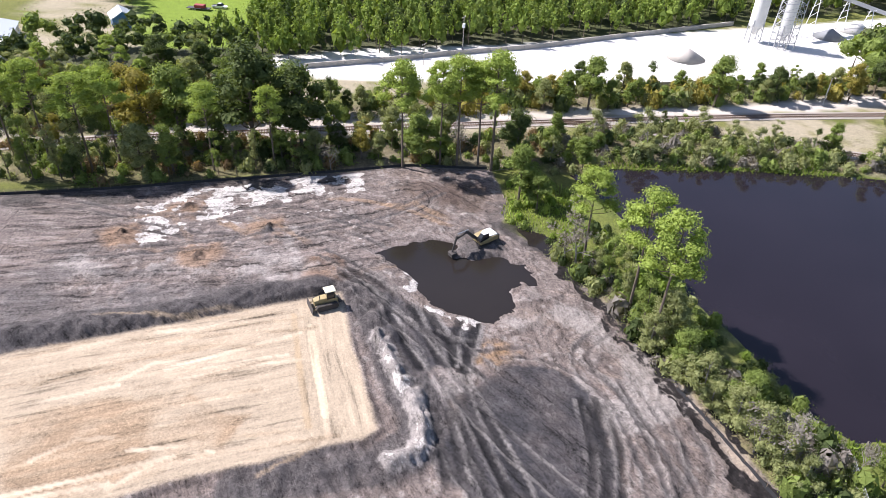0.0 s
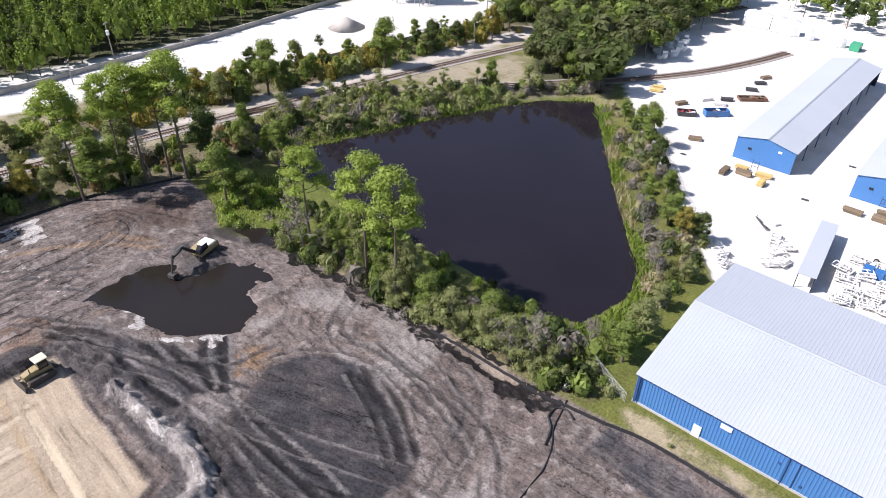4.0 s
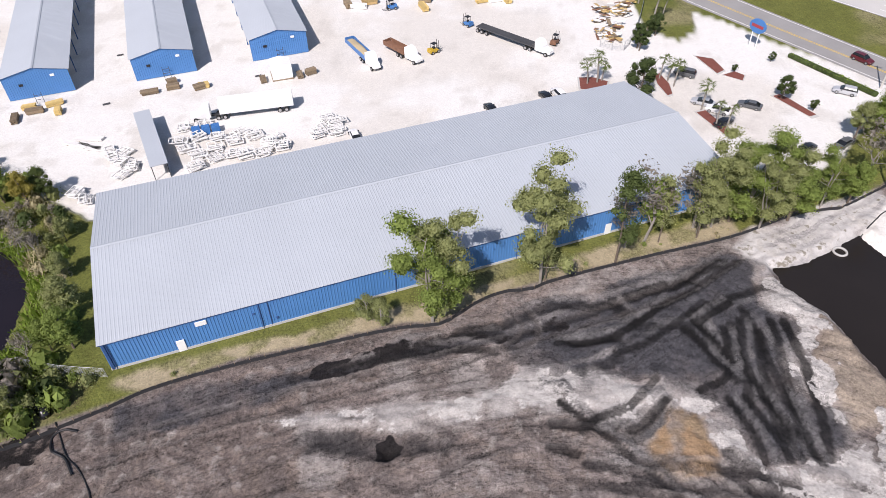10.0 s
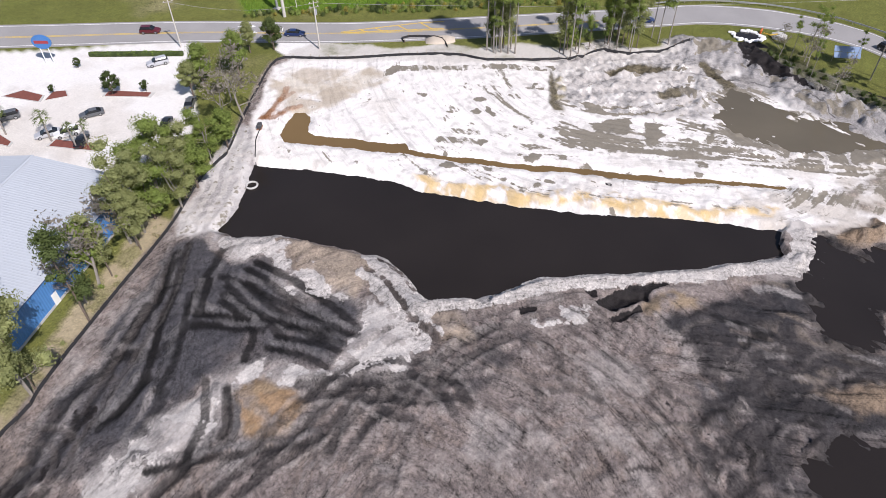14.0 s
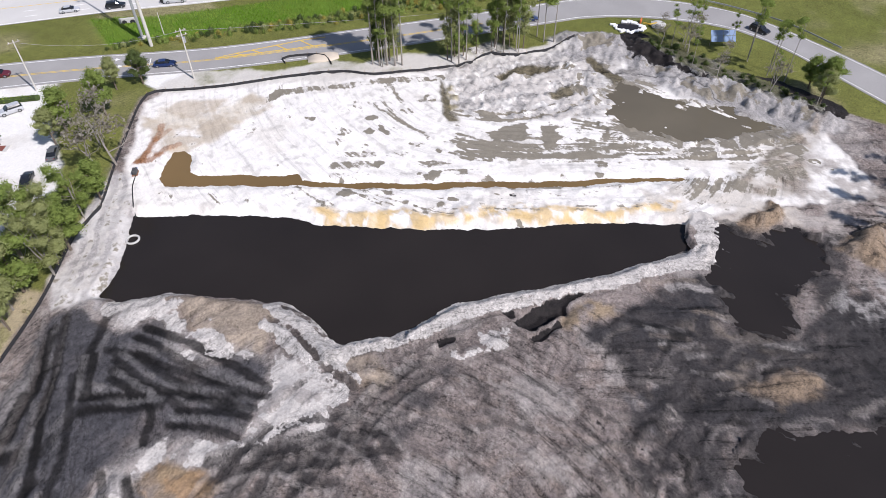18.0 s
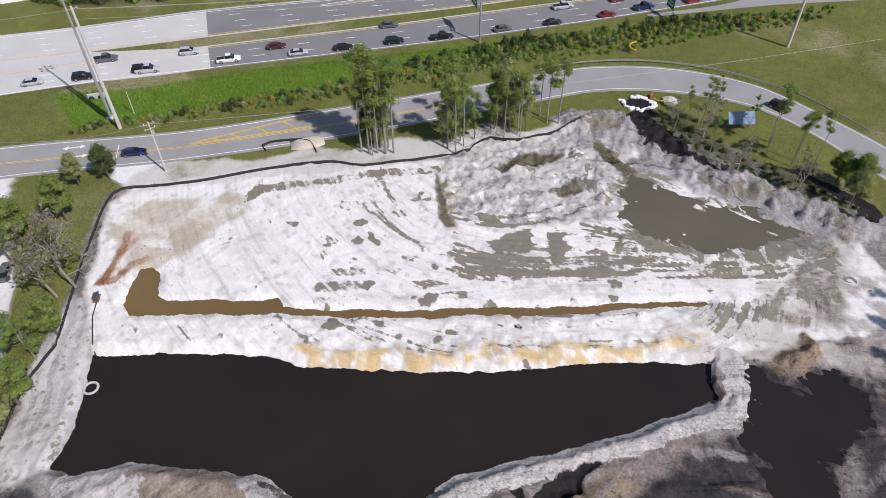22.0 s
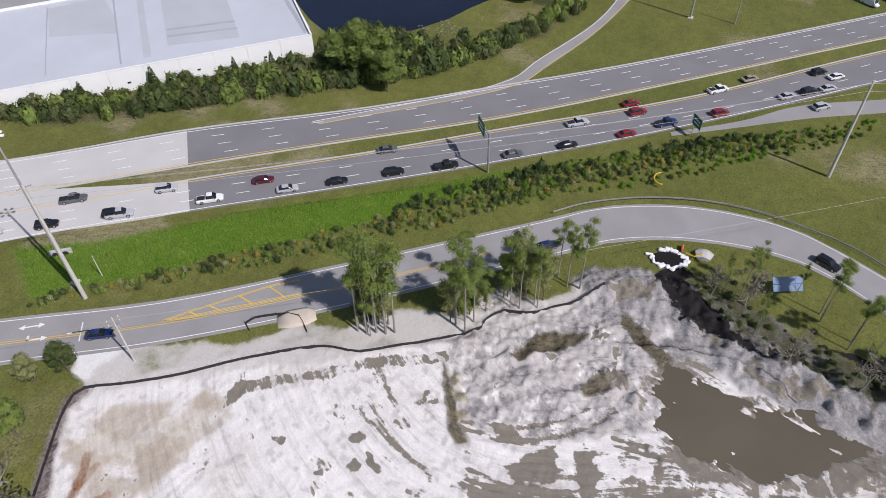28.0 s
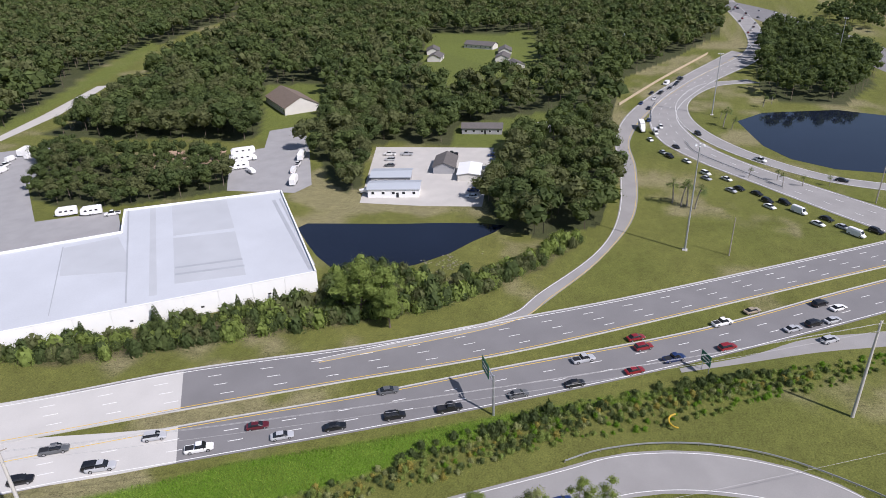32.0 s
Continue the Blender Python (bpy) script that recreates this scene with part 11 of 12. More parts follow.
for k, (a, b, za, zb) in enumerate((((131.6, 118.6), (217.6, -13.8), 26.4, 23.4), ((131.0, 119.2), (217.0, -13.2), 24.6, 21.8), ((132.2, 118.0), (218.2, -14.4), 26.4, 23.4), ((217.6, -13.8), (262.0, -120.0), 23.4, 23.0), ((217.0, -13.2), (261.0, -120.0), 21.8, 22.0),
                                   ((131.6, 118.6), (60.0, 230.0), 26.4, 25.0), ((106.8, 128.7), (122.6, 100.0), 10.9, 11.0), ((122.6, 100.0), (205.0, -30.0), 11.0, 11.0))):
    bm = bmesh.new()
    pts = [(a[0] + (b[0] - a[0]) * f, a[1] + (b[1] - a[1]) * f, za + (zb - za) * f - 3.0 * 4 * f * (1 - f) * 0.6) for f in np.linspace(0, 1, 20)]
    tube(bm, pts, 0.028, 4)
    tagged(mesh_ob("power_line", bm, WIRE), "thin power cable strung between poles", "cable", "power cables")


def road_sign(x, y, ang, h, w, hh, arm, label):
    t = thing("road_sign", Matrix.Translation((x, y, 0)) @ Matrix.Rotation(radians(ang), 4, 'Z'), label, "road sign")
    for yy in ((0,) if arm else (-w * 0.35, w * 0.35)):
        bm = bmesh.new()
        rod(bm, (0, yy, -0.3), (0, yy, h if arm else h), 0.26 if arm else 0.1, n=10)
        part("post", bm, GALV, t)
    if arm:
        bm = bmesh.new()
        rod(bm, (0, 0, h - 0.6), (0, arm, h - 0.4), 0.16)
        rod(bm, (0, 0, h - 1.8), (0, arm, h - 1.6), 0.16)
        part("cantilever_arm", bm, GALV, t)
    bx(t, "panel", SIGNG, (-0.25, arm, h - hh * 0.35), (0.1, w, hh), 0.02, "green sign panel")
    for k in range(2):
        bx(t, "text_bar", SIGNW, (-0.32, arm, h - hh * (0.2 + 0.3 * k)), (0.04, w * 0.7, hh * 0.12), 0.0)
    return t


road_sign(193.9, 58.6, -55, 10.6, 4.6, 3.4, 5.0, "green highway sign hung over the lane from a steel post")
road_sign(224.3, 15.9, -55, 5.0, 3.6, 2.8, 0, "green exit sign on two posts")

# guard rails
for line, lab in (([(184.7, 41.2), (189.8, 35.4), (195.2, 25.6), (198.7, 14.0), (199.3, 2.5), (197.0, -8.2), (192.8, -18.6), (184, -30)], "steel guard rail round the bend"), ([(408, 28), (392, 22), (372, 4), (357, -10)], "dark guard rail dividing the cross road"), ([(545, 34), (505, 44), (470, 48), (440, 46)], "guard rail on the far curve")):
    p = smooth_line(line, 2.0)
    t = thing("guard_rail", Matrix.Identity(4), lab, "guard rail")
    bm = bmesh.new()
    strip(bm, offset_line(p, 0.06), offset_line(p, -0.06), 0.45, 0.78)
    part("rail", bm, GALV, t)
    for q in p[::2]:
        bx(t, "post", WOOD_P, (*q, 0.35), (0.14, 0.14, 0.9), 0.0)
# wooden barrier wall along the far curve
bm = bmesh.new()
p = smooth_line([(470, 66), (545, 48), (640, 22)], 8.0)
strip(bm, p, offset_line(p, 0.3), -0.2, 1.5)
tagged(mesh_ob("noise_wall", bm, mat("tan wall panel", (0.42, 0.34, 0.24), 0.9, var=0.15)), "tan boundary wall beside the far road", "wall", kind="structure")

# concrete wash-out pit lined with sheeting
sp = thing("washout_pit", Matrix.Identity(4), "pit of white sandbags and sheeting holding dark water", "pit")
ring = [(178.7, 21.1), (175.8, 18.8), (174.9, 15.2), (177.0, 13.3), (179.2, 12.4), (181.6, 13.6), (182.3, 16.2), (181.0, 19.2)]
ring = [(178.8 + (q[0] - 178.8) * 0.72, 16.8 + (q[1] - 16.8) * 0.85) for q in ring]
rs = random.Random(77)
for i, (q, q2) in enumerate(zip(ring[:-1], ring[1:])):
    for f in (0.0, 0.3, 0.62):
        bm = bmesh.new()
        box(bm, (q[0] + (q2[0] - q[0]) * f + rs.uniform(-0.2, 0.2), q[1] + (q2[1] - q[1]) * f + rs.uniform(-0.2, 0.2), rs.uniform(0.15, 0.4)), (rs.uniform(0.9, 1.7), rs.uniform(0.5, 1.0), rs.uniform(0.4, 0.8)), rs.uniform(0, 180), 0.18)
        part("sandbag", bm, WRAP, sp)
bm = bmesh.new()
prism(bm, [tuple(np.array((178.8, 16.6)) + (np.array(q) - (178.8, 16.6)) * 0.85) for q in ring], 0.02, 0.25)
part("dark_water", bm, W_PEAT, sp)
bm = bmesh.new()
hull(bm, [(180.5, 1.2, 0.1, 1.0, 0.4), (182.0, 1.8, 0.1, 1.5, 0.5), (183.4, 1.1, 0.1, 0.7, 0.3)])
for v in bm.verts:
    v.co.y += 10.2
part("spoil_mound", bm, PLINTH, sp)
bm = bmesh.new()
tube(bm, [(180.8, 13.6, 0.9), (180.0, 12.0, 1.1), (181.2, 10.6, 1.2)], 0.16)
part("hose", bm, YELLOW, sp)
rb = thing("plastic_barrier", Matrix.Translation((182.4, 14.4, 0.0)), "orange plastic barrier beside the pit", "barrier")
bx(rb, "barrier", mat("orange plastic", (0.55, 0.13, 0.03), 0.5), (0, 0, 0.5), (1.6, 0.4, 1.0), 0.1)
for i, (x, y, a) in enumerate(((171.6, 23.6, 20), (172.2, 22.6, 70), (170.9, 22.2, 120), (168.2, 29.6, 10), (169.4, 27.9, 50))):
    t = thing("timber_debris", Matrix.Translation((x, y, 0.05)) @ Matrix.Rotation(radians(a), 4, 'Z'), "broken timber and orange scraps on the grass", "debris", "debris by the pit")
    for j in range(5):
        bx(t, "board", RUSTY if j % 2 else OLDWOOD, (0.2 * j - 0.4, 0, 0.1 + 0.08 * j), (2.2, 0.2, 0.1), 0.0, "", j * 34)
# the billboard of four panels
PANEL_B = mat("pale blue panel", (0.20, 0.27, 0.40), 0.8, var=0.15, spec=0.1)
so = thing("panel_board", Matrix.Translation((176.6, -4.6, 0.4)) @ Matrix.Rotation(radians(112), 4, 'Z'), "tilted board of pale blue panels on wooden posts", "panel board")
for i in range(4):
    for j in range(2):
        bm = bmesh.new()
        box(bm, (0, 0, 0), (1.36, 0.06, 1.3), bevel=0.02, m=Matrix.Translation((-2.1 + 1.4 * i, (j - 0.5) * -0.98, 2.2 + (j - 0.5) * 0.98)) @ Matrix.Rotation(radians(45), 4, 'X'))
        part("panel", bm, PANEL_B, so)
for x in (-2.4, 2.4):
    bm = bmesh.new()
    rod(bm, (x, -0.5, -0.6), (x, -0.5, 2.6), 0.08)
    part("post", bm, STAKE, so)
# dewatering hose, floating collar, pump
RUBBER = mat("black rubber hose", (0.015, 0.015, 0.016), 0.5)
for nm, line, r, lab in (("hose", [(-18.0, 20.0), (-24.8, 33.8), (-27.0, 38.6), (-29.2, 41.4), (-31.4, 43.2), (-33.4, 46.0), (-34.8, 48.0)], 0.10, "long black hose lying across the mud"), ("hose", [(-31.4, 46.6), (-33.2, 46.9), (-34.4, 45.9), (-33.4, 43.8), (-31.6, 43.0), (-29.7, 40.7)], 0.16, "coiled black hose in the ditch"),
                           ("hose", [(81.4, 82.0), (85.0, 85.2), (87.2, 87.1), (90.1, 88.8)], 0.10, "grey hose from pump to basin")):
    p = smooth_line(line, 0.6)
    bm = bmesh.new()
    tube(bm, [(*q, ground_z(*q) + r) for q in p], r, 6)
    tagged(mesh_ob(nm, bm, RUBBER, smooth=True), lab, "hose", "dewatering hoses")
bm = bmesh.new()
hull(bm, [(-1.6, 0.5, -0.3, 0.6, 0.3), (0, 0.9, -0.4, 0.9, 0.5), (1.6, 0.5, -0.3, 0.6, 0.3)])
bl = mesh_ob("filter_bag", bm, mat("wet black bag", (0.015, 0.015, 0.017), 0.25), smooth=True)
bl.matrix_world = Matrix.Translation((-37.2, 49.9, 0.2)) @ Matrix.Rotation(radians(130), 4, 'Z')
tagged(bl, "shiny black filter bag lying in the ditch", "bag")
bm = bmesh.new()
tube(bm, [(77.0 + 1.0 * math.cos(a), 78.9 + 1.0 * math.sin(a), -0.85) for a in np.linspace(0, math.tau, 25)], 0.2)
tagged(mesh_ob("float_ring", bm, PLINTH, smooth=True), "grey floating ring at the basin's edge", "float ring")
pm = thing("pump", Matrix.Translation((90.7, 89.3, ground_z(90.7, 89.3))) @ Matrix.Rotation(radians(30), 4, 'Z'), "small dark pump on skids beside the basin", "pump")
bx(pm, "engine", DECK, (0, 0, 0.6), (1.3, 0.8, 0.8), 0.08)
bx(pm, "skid", RUSTY, (0, 0, 0.12), (1.8, 1.0, 0.16))
bm = bmesh.new()
rod(bm, (0.8, 0, 0.5), (1.3, 0, 0.3), 0.22)
part("pump_head", bm, BLUET, pm)
# sand heap inside the little silt fence; white pad beside the road
bm = bmesh.new()
hull(bm, [(-3.4, 1.6, -0.2, 0.2, 0.6), (-1, 2.2, -0.2, 0.4, 1.5), (2, 2.1, -0.2, 0.35, 1.5), (3.6, 1.4, -0.2, 0.2, 0.5)])
sh_ = mesh_ob("sand_mound", bm, mat("pale sand", (0.52, 0.45, 0.36), 0.95, var=0.15, bump=0.5), smooth=True)
sh_.matrix_world = Matrix.Translation((140.6, 78.4, 0)) @ Matrix.Rotation(radians(-55), 4, 'Z')
tagged(sh_, "heap of pale sand beside the road", "sand heap")
# headwall of a culvert and the yellow boom in the ditch
cw = thing("culvert", Matrix.Translation((139.6, 131.8, 0)) @ Matrix.Rotation(radians(-55), 4, 'Z'), "concrete culvert headwall with a dark mouth", "culvert")
bx(cw, "headwall", PLINTH, (0, 0, 0.5), (4.4, 0.5, 1.4), 0.05)
# solid near-black plugs: the shade of the hollow pipes is painted on
for k in (-1, 1):
    bm = bmesh.new()
    rod(bm, (k * 0.95, -0.4, 0.2), (k * 0.95, 0.3, 0.2), 0.6, n=14)
    part("pipe_mouth", bm, DARKI, cw)
bm = bmesh.new()
tube(bm, [(203.2 + 2.2 * math.cos(a), 21.0 + 1.8 * math.sin(a), 1.1) for a in np.linspace(0.3, 3.3, 12)], 0.2)
tagged(mesh_ob("turbidity_boom", bm, YELLOW, smooth=True), "yellow floating boom curved across the ditch", "boom")

# ---- sand plant ----
SILO_M = mat("white silo steel", (0.62, 0.62, 0.60), 0.5, var=0.12, scale=3.0)
pl = thing("batching_plant", Matrix.Translation((-224.6, 114.0, 0)), "white concrete batching plant with tall silos on steel legs", "plant")
for x, y, r, z0, z1 in ((-3.0, -2.0, 2.6, 6.0, 24.0), (3.5, 5.5, 1.9, 6.0, 20.0)):
    bm = bmesh.new()
    rod(bm, (x, y, z0), (x, y, z1), r, n=24)
    rod(bm, (x, y, z0 - 3.4), (x, y, z0), 0.5, r, 24)
    rod(bm, (x, y, z1), (x, y, z1 + 0.8), r, 0.6, 24)
    part("silo", bm, SILO_M, pl)
    for a in range(4):
        c, s_ = math.cos(a * math.tau / 4 + 0.8), math.sin(a * math.tau / 4 + 0.8)
        bm = bmesh.new()
        rod(bm, (x + c * r * 1.1, y + s_ * r * 1.1, -0.2), (x + c * r, y + s_ * r, z0 + 2), 0.18)
        c2, s2 = math.cos((a + 1) * math.tau / 4 + 0.8), math.sin((a + 1) * math.tau / 4 + 0.8)
        for k in range(2):
            rod(bm, (x + c * r * 1.1, y + s_ * r * 1.1, 0.4 + 3 * k), (x + c2 * r * 1.1, y + s2 * r * 1.1, 3.4 + 3 * k), 0.09)
        part("leg", bm, GALV, pl)
for k in range(7):
    bm = bmesh.new()
    z = 2.5 + k * 2.6
    for (ax, ay), (b_x, b_y) in (((2, 2), (6, 2)), ((6, 2), (6, 9)), ((6, 9), (2, 9)), ((2, 9), (2, 2))):
        rod(bm, (ax, ay, z), (b_x, b_y, z), 0.09)
        rod(bm, (ax, ay, z), (b_x, b_y, z + 2.6), 0.07)
        rod(bm, (ax, ay, z - 2.6), (ax, ay, z), 0.14)
    part("tower_stage", bm, GALV, pl)
cv = thing("conveyor", Matrix.Identity(4), "long inclined steel conveyor on lattice legs", "conveyor")
bm = bmesh.new()
a_, b_ = Vector((-236.0, 116.0, 22.0)), Vector((-252.0, 176.0, 4.0))
q_ = Matrix.Translation((a_ + b_) / 2) @ (b_ - a_).to_track_quat('X', 'Z').to_matrix().to_4x4()
box(bm, (0, 0, 0), ((b_ - a_).length, 1.6, 1.4), m=q_)
part("belt_gallery", bm, GALV, cv)
for f in (0.15, 0.38, 0.6, 0.8):
    p_ = a_.lerp(b_, f)
    bm = bmesh.new()
    for s_ in (-1, 1):
        rod(bm, (p_.x + s_ * 2.0, p_.y + s_, -0.2), (p_.x + s_ * 0.6, p_.y, p_.z), 0.16)
    for k in range(4):
        z = p_.z * (k + 0.5) / 4.5
        rod(bm, (p_.x - 1.6, p_.y - 0.6, z), (p_.x + 1.6, p_.y + 0.6, z + p_.z / 5), 0.1)
    part("lattice_leg", bm, WHITEP, cv)
for x, y, r, c in ((-206.5, 82.3, 6.5, (0.42, 0.39, 0.35)), (-236.0, 144.0, 6.0, (0.20, 0.21, 0.22)), (-246.0, 158.0, 7.0, (0.55, 0.53, 0.50))):
    bm = bmesh.new()
    bmesh.ops.create_cone(bm, cap_ends=True, segments=28, radius1=r, radius2=0.3, depth=r * 0.55, matrix=Matrix.Translation((0, 0, r * 0.26)))
    for v in bm.verts:
        v.co.x += 0.7 * noise.noise(v.co * 0.5)
    o = mesh_ob("stockpile", bm, mat(f"gravel {c[0]:.2f}", c, 0.95, var=0.2, bump=0.6), smooth=True)
    o.matrix_world = Matrix.Translation((x, y, 0))
    tagged(o, "cone-shaped pile of gravel at the plant", "gravel pile", "gravel piles")
WALLB = mat("block wall", (0.40, 0.37, 0.33), 0.9, var=0.2, scale=2.0)
for line, lab in (([(-184.0, -40.0), (-193.6, -13.2), (-201.0, 4.6), (-211.0, 33.0), (-226.0, 64.6), (-247.0, 112.0)], "low block wall behind the plant yard"), ([(-174.0, 37.5), (-178.4, 60.0), (-183.8, 90.6), (-188.0, 123.4)], "low retaining wall below the plant yard")):
    p = smooth_line(line, 6.0)
    root = tagged(new("wall_plant"), lab, "wall", kind="structure")
    for a, b in zip(p, p[1:]):
        bm = bmesh.new()
        m_ = (a + b) / 2
        box(bm, (*m_, 0.7), (np.hypot(*(b - a)) - 0.05, 0.5, 1.6), math.degrees(math.atan2(*(b - a)[::-1])), 0.03)
        part("panel", bm, WALLB, root)

# ---- far houses, lots and ponds ----
ASPH_LOT = mat("lot asphalt", (0.30, 0.295, 0.295), 0.9, var=0.15, scale=6.0)
LOTC = mat("pale lot paving", (0.46, 0.44, 0.41), 0.9, var=0.12, scale=6.0)
DIRTM = mat("bare dirt", (0.36, 0.25, 0.17), 0.95, var=0.25, scale=4.0)
for nm, poly, mm, lab, z in (("pavement_lot", [(296, 142), (362, 166), (376, 112), (306, 96), (300, 118)], LOTC, "pale paved lot round low offices", 0.06), ("pavement_lot", [(298, 172), (292, 200), (332, 228), (346, 218), (372, 232), (386, 220), (354, 198), (308, 170)], ASPH_LOT, "grey asphalt lot behind the white hall", 0.06),
                             ("pavement_lot", [(214, 232), (300, 345), (322, 322), (272, 286), (244, 250), (262, 228), (249, 214), (236, 202)], ASPH_LOT, "grey asphalt lot beside the white hall", 0.06), ("ground_dirt", [(305, 268), (328, 264), (338, 234), (318, 222), (304, 240)], DIRTM, "patch of bare brown earth", 0.04),
                             ("pavement_road", [(310, 356), (316, 364), (366, 382), (434, 410), (438, 404), (368, 372)], LOTC, "pale service road beside the wood", 0.05)):
    bm = bmesh.new()
    prism(bm, poly, -0.3, z)
    tagged(mesh_ob(nm, bm, mm), lab, "paving", kind="structure")
water("water_far", [(268.3, 152.6), (272.8, 151.3), (276.0, 140.6), (281.5, 121.2), (287.4, 105.5), (291.4, 91.0), (291.9, 83.0), (285.4, 85.1), (276.0, 90.1), (265.5, 94.3), (254.9, 101.7), (248.8, 108.6), (244.8, 116.3), (244.2, 125.4), (250.9, 135.1), (258.1, 142.8)], 0.03, W_BLUE, "dark pond behind the white hall", 0.0)
water("water_far", [(452.6, 4.6), (473.3, -8.4), (489.1, -45.2), (483.2, -67.3), (448.2, -73.1), (400, -70), (387, -54), (386.7, -32.2), (395.7, -15.9), (412.8, -5.5)], 0.03, W_BLUE, "blue-black pond inside the loop road", 0.0)
SHINGLE = mat("dark shingles", (0.115, 0.105, 0.10), 0.9, var=0.2, scale=1.5)
TANROOF = mat("brown shingles", (0.17, 0.13, 0.10), 0.9, var=0.2, scale=1.5)
STUCCO = mat("pale stucco", (0.58, 0.56, 0.52), 0.85, var=0.08)
GREYW = mat("grey boarding", (0.33, 0.33, 0.34), 0.85, var=0.1)


def house(x, y, ang, L, W, h, r, wall, roof, label):
    t = thing("house", Matrix.Translation((x, y, 0)) @ Matrix.Rotation(radians(ang), 4, 'Z'), label, "house", "low houses among the trees")
    bx(t, "wall", wall, (0, 0, h / 2 - 0.1), (L, W, h + 0.2), 0.0)
    for s_ in (-1, 1):
        bm = bmesh.new()
        pts = [(s_ * (W / 2 + 0.5), h - 0.15), (0, h + r), (0, h + r + 0.2), (s_ * (W / 2 + 0.5), h + 0.08)]
        profile(bm, pts, -L / 2 - 0.5, L / 2 + 0.5)
        bmesh.ops.recalc_face_normals(bm, faces=bm.faces)
        part("roof", bm, roof, t)
    bm = bmesh.new()
    for e_ in (-1, 1):
        profile(bm, [(-W / 2, h), (W / 2, h), (0, h + r)], e_ * L / 2 - 0.05, e_ * L / 2 + 0.05)
    part("gable", bm, wall, t)
    n_ = max(2, int(L / 4))
    for i in range(n_):
        for s_ in (-1, 1):
            w_ = bx(t, "window", WHITEP, (-L / 2 + L * (i + 0.5) / n_, s_ * W / 2, h * 0.55), (1.3, 0.12, 1.2))
            bx(w_, "pane", GLASS, (-L / 2 + L * (i + 0.5) / n_, s_ * (W / 2 + 0.05), h * 0.55), (1.1, 0.06, 1.0), 0.0)
    bx(t, "door", DARKI, (L * 0.08, -W / 2 - 0.03, 1.05), (1.0, 0.1, 2.1))
    return t


for row in ((309, 133, -72, 20, 9, 3.6, 0.8, WHITEP, ROOF, "white steel workshop with a flat grey roof"), (322, 140, -72, 16, 10, 3.4, 0.8, GREYW, ROOF, "grey workshop with a pale roof"), (343, 124, 14, 15, 9, 3.0, 2.0, GREYW, SHINGLE, "grey office with a dark shingle roof"),
            (337, 111, 14, 14, 9, 3.0, 0.6, STUCCO, WHITEP, "pale office with a white flat roof"), (400, 125, -76, 20, 9, 3.0, 1.6, GREYW, SHINGLE, "grey house with a dark roof on a lawn"), (409, 99, -58, 18, 9, 2.8, 1.0, STUCCO, WHITEP, "long house with a white roof"),
            (420, 248, 50, 36, 20, 4.0, 5.0, STUCCO, TANROOF, "large brown-roofed building among trees"), (574, 216, 10, 16, 10, 3, 2.4, STUCCO, SHINGLE, "white house with a dark gable roof"), (600, 228, 20, 16, 10, 3, 2.4, STUCCO, SHINGLE, "white house with a dark gable roof"),
            (584, 166, 10, 16, 10, 3, 2.4, STUCCO, SHINGLE, "white house with a dark gable roof"), (612, 172, 15, 16, 10, 3, 2.4, STUCCO, SHINGLE, "white house with a dark gable roof"), (632, 198, 80, 26, 10, 3, 2.4, STUCCO, SHINGLE, "long house with a dark gable roof"), (560, 150, 30, 15, 10, 3, 2.0, STUCCO, SHINGLE, "white house with a dark gable roof"),
            (700, 90, 20, 18, 10, 3, 2, STUCCO, ROOF, "pale-roofed house beyond the trees"), (-219, -108, 30, 8, 7, 3.4, 2.2, BLUET, ROOF, "small blue house behind the trees"), (-199, -139, 20, 16, 9, 3.2, 1.2, WHITEP, ROOF, "white building with a pale roof"), (-190, -134, 20, 18, 4, 2.6, 0.6, WHITEP, WHITEP, "long low white shed behind the trees")):
    house(*row)
for i, (x, y, a) in enumerate(((258.0, 226.5, 130), (295.5, 323.8, 10), (301.6, 318.7, 10), (288.6, 319.0, 10), (282.4, 313.1, 10), (319.6, 185.6, 20), (328.0, 188.5, 20))):
    car("van" if i % 3 else "pickup", "white", x, y, radians(a), "parked on the asphalt lot", "vehicles on the far lots", 0.07)
for i, (x, y) in enumerate(((352.5, 154.8), (345.2, 151.4), (338.1, 148.3), (360.4, 127.2), (320, 104), (313.6, 102.5), (354.7, 147.2), (358.5, 106.2), (352.6, 104.5), (347.0, 102.9), (363.7, 108.8))):
    car(("pickup", "suv", "sedan")[i % 3], ("white", "silver", "grey", "black", "navy")[i % 5] if i < 7 else "navy", x, y, radians(105), "parked on the pale lot", "vehicles on the far lots", 0.07)
for i, (x, y) in enumerate(((312, 137, ), (306, 143), (330.0, 214.0), (313.5, 203.5))):
    t = thing("boat_trailer", Matrix.Translation((x, y, 0.07)) @ Matrix.Rotation(radians(60 if i > 1 else 110), 4, 'Z'), "white boat under cover on a trailer", "boat", "boats on the lots")
    bm = bmesh.new()
    hull(bm, [(-3.4, 1.0, 0.7, 1.9, 0.9), (0, 1.2, 0.6, 2.3, 1.0), (3.6, 0.3, 1.1, 1.8, 0.2)])
    part("hull", bm, WRAP, t)
    bx(t, "trailer_frame", GALV, (0, 0, 0.5), (6.5, 1.2, 0.14))
    for y_ in (-1, 1):
        wheel(t, -0.8, y_ * 1.0, 0.35)
car("pickup", "white", -243.6, -81.9, radians(80), "with a trailer on the lawn", "vehicles on the lawn", 0.02)
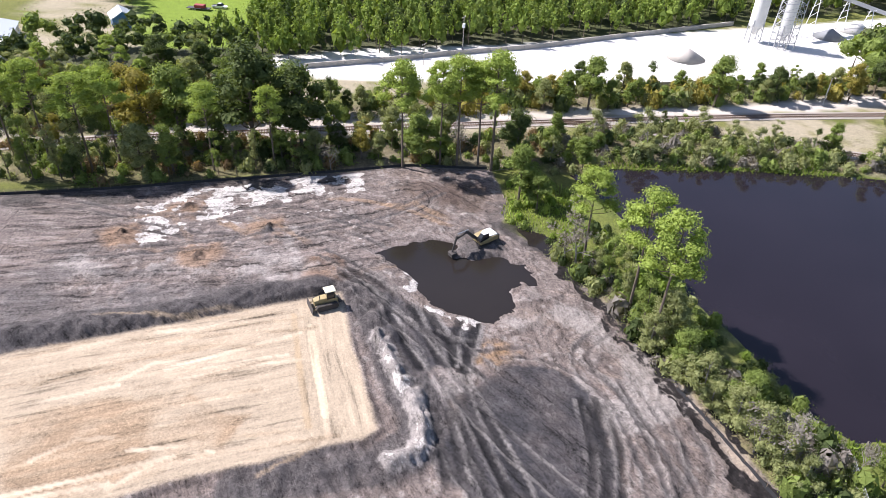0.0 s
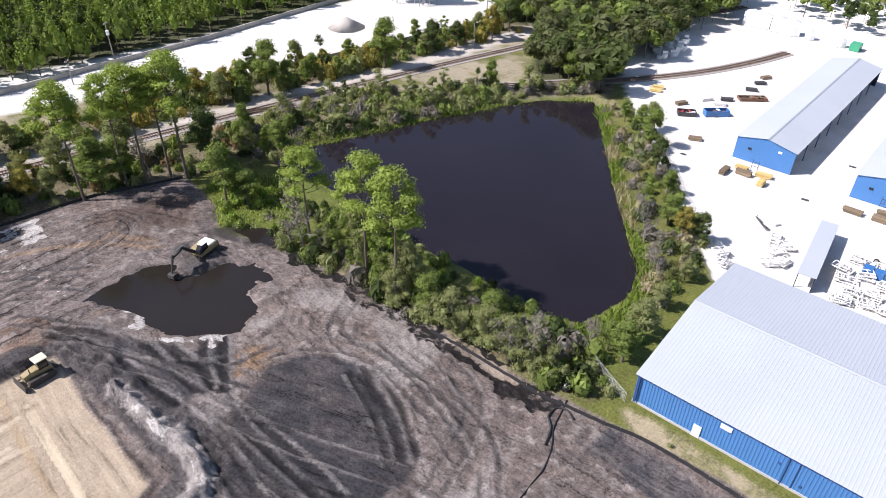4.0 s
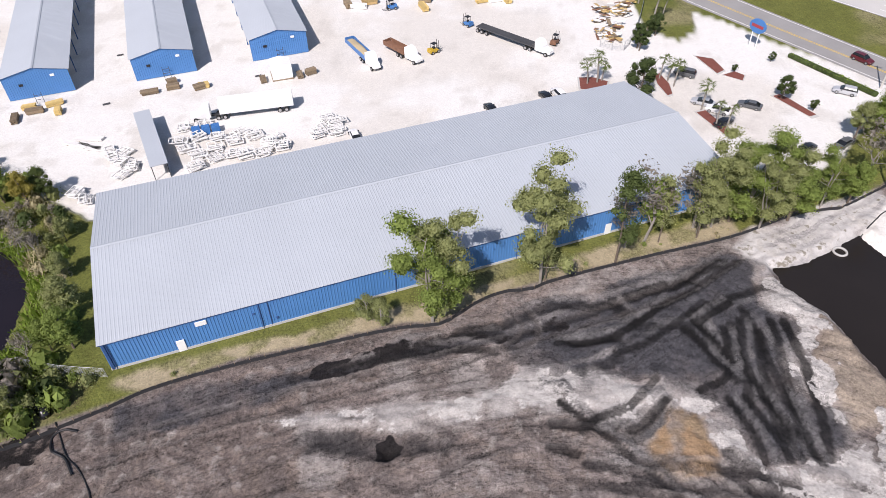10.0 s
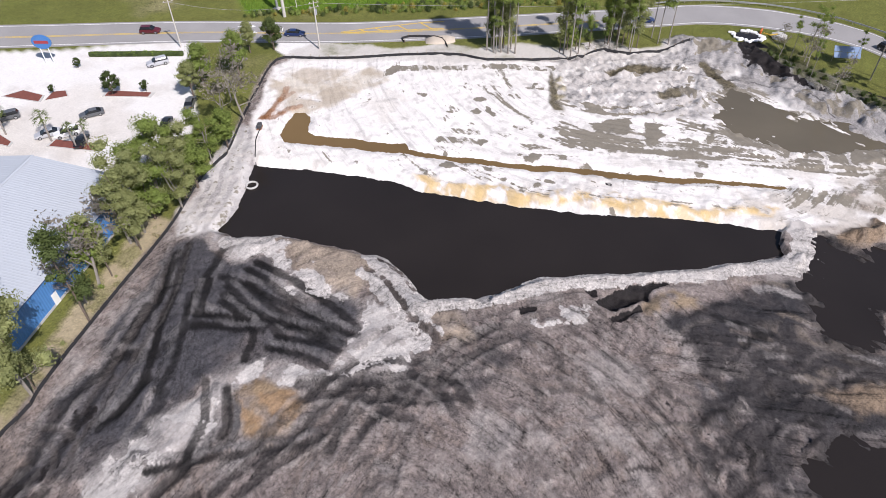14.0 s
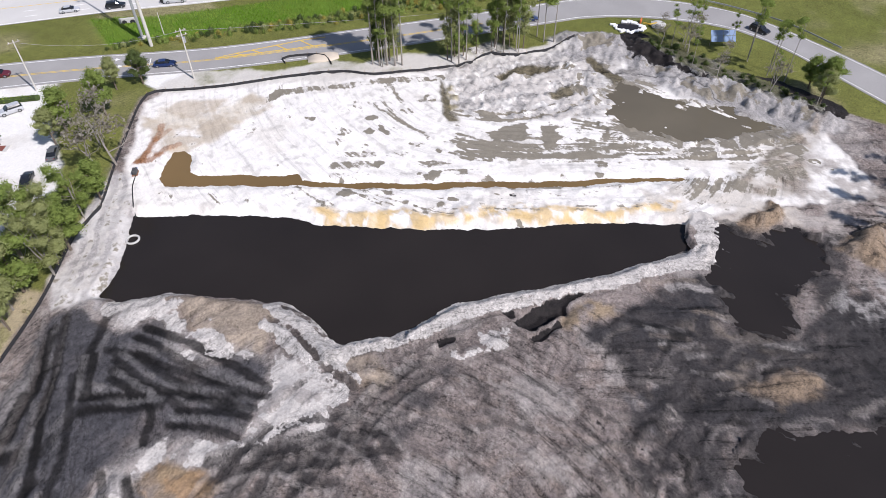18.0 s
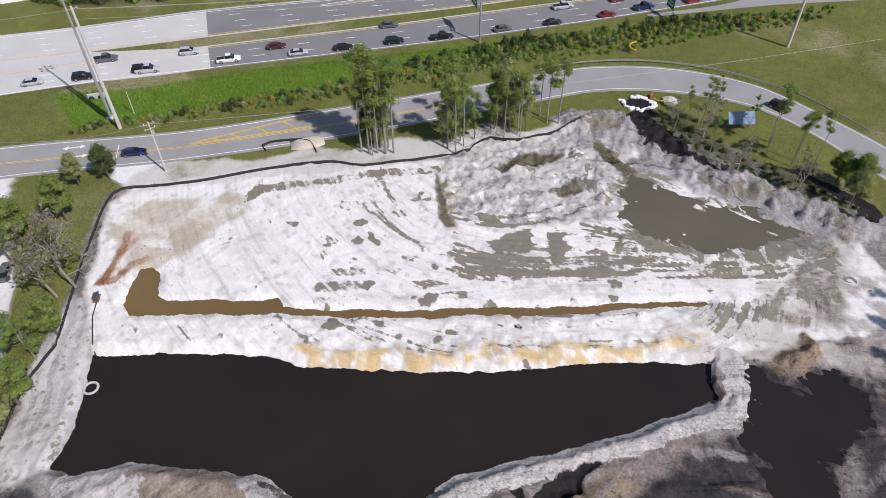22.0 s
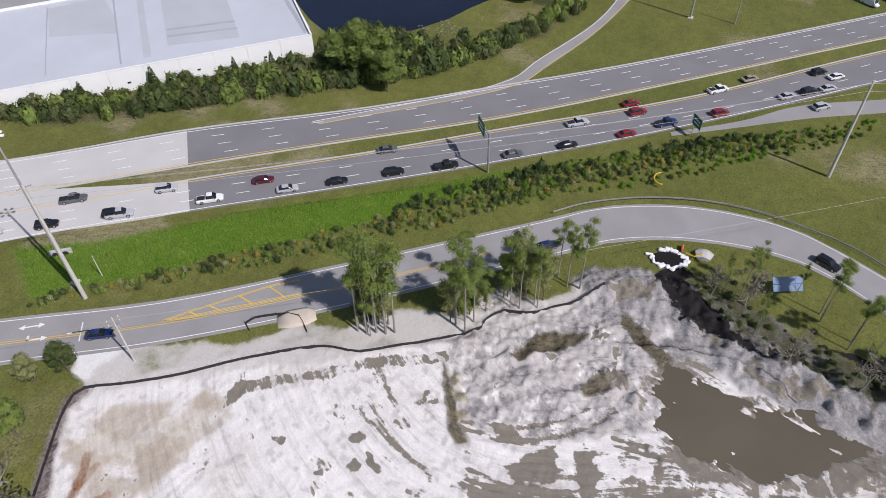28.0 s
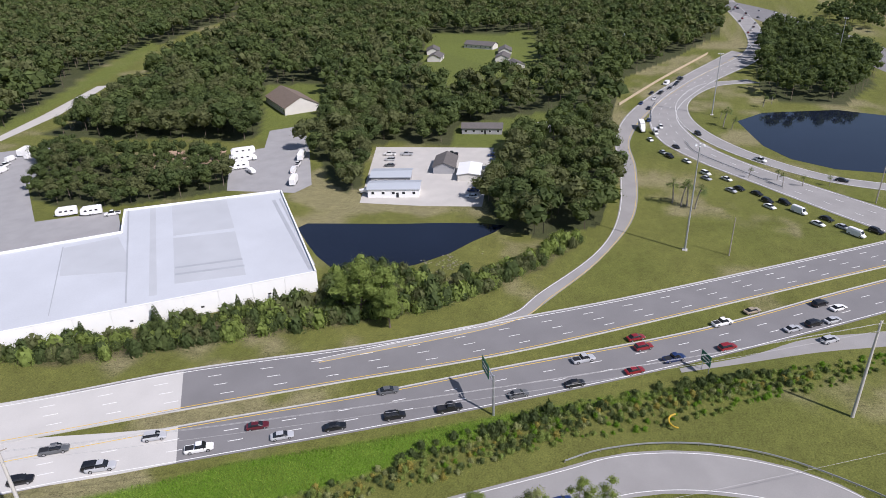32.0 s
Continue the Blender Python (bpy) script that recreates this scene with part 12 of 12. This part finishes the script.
ft = thing("flat_trailer", Matrix.Translation((-240.7, -88.8, 0.0)) @ Matrix.Rotation(radians(80), 4, 'Z'), "low trailer carrying red machinery", "trailer")
bx(ft, "deck", DECK, (0, 0, 0.7), (9.0, 2.4, 0.2))
bx(ft, "load", REDW, (0.5, 0, 1.4), (4.0, 1.8, 1.2), 0.15)
for x_ in (-2, -1):
    for y_ in (-1.2, 1.2):
        wheel(ft, x_, y_, 0.4)
tk = thing("box_truck", Matrix.Translation((427.0, 50.0, 0.09)) @ Matrix.Rotation(heading(CROSS_L, 427, 47) + math.pi, 4, 'Z'), "white lorry waiting on the cross road", "truck")
tractor(tk, 9.0, WHITEP)
bx(tk, "box_body", WHITEP, (0.6, 0, 2.5), (8.0, 2.5, 2.7), 0.05)
for k in range(22):
    f = k / 21
    q = between(CROSS_L, CROSS_R, (0.15, 0.4, 0.62, 0.85)[k % 4])[100 + int(f * 90)]
    car(("sedan", "suv")[k % 2], ("white", "black", "silver", "grey", "red")[k % 5], float(q[0]), float(q[1]), heading(CROSS_L, *q), "far along the cross road", "cars on the cross road", 0.085)
def caravan(x, y, ang, ln_):
    t = thing("caravan", Matrix.Translation((x, y, 0.07)) @ Matrix.Rotation(radians(ang), 4, 'Z'), "long white travel trailer parked on the asphalt lot", "caravan", "caravans on the lots")
    bm = bmesh.new()
    hull(bm, [(-ln_ / 2, 1.15, 0.6, 3.0, 1.05), (-ln_ / 2 + 0.5, 1.25, 0.5, 3.3, 1.1), (ln_ / 2 - 1.2, 1.25, 0.5, 3.3, 1.1), (ln_ / 2, 1.1, 0.8, 2.4, 1.0)])
    part("body", bm, WHITEP, t)
    for k_ in range(3):
        bx(t, "window", GLASS, (-ln_ / 4 + k_ * ln_ / 4, 1.22, 2.1), (1.0, 0.1, 0.6))
    bx(t, "drawbar", GALV, (ln_ / 2 + 0.5, 0, 0.55), (1.2, 0.2, 0.15))
    for x_ in (-0.5, 0.5):
        for y_ in (-1.1, 1.1):
            wheel(t, x_, y_, 0.36)


for x_, y_, a_, l_ in ((334.5, 222.0, 132, 11.0), (326.0, 216.5, 132, 10.0), (316.0, 211.5, 132, 9.5), (337.0, 192.0, 20, 9.0), (307.5, 178.0, 20, 8.0), (252.5, 243.0, 130, 7.5), (256.0, 234.5, 130, 7.5), (305.0, 326.0, 20, 9.0)):
    caravan(x_, y_, a_, l_)
for k in range(16):
    q = between(FAR_L, FAR_R, (0.12, 0.3, 0.66, 0.85)[k % 4])[20 + k * 10]
    car(("sedan", "suv")[k % 2], ("white", "black", "silver", "grey")[k % 3], float(q[0]), float(q[1]), heading(FAR_L, *q), "far off on the distant highway", "cars on the distant highway", 0.105)
# floating leaves at the near shore of the roadside pond
rng = np.random.default_rng(88)
P_ = scatter([(246.7, 107.1), (258.9, 102.7), (271.9, 86.0), (267.8, 82.5), (254.9, 89.8), (245.8, 99.2)], 1.1, rng)
P_ = P_[fbm(P_[:, 0], P_[:, 1], 7.0, 5) > 0.5]
V_, F_ = quad_cloud(np.column_stack([P_, np.full(len(P_), 0.09)]), 0.9, 9.0, 1.0, rng)
tagged(new("lily_pads", fast_mesh("lily_pads", V_, F_, [L_PALE, L_GREY], rng.integers(0, 2, len(P_)))), "grey-green water lilies floating near the shore", "water lilies", kind="stuff")

finish_ground()
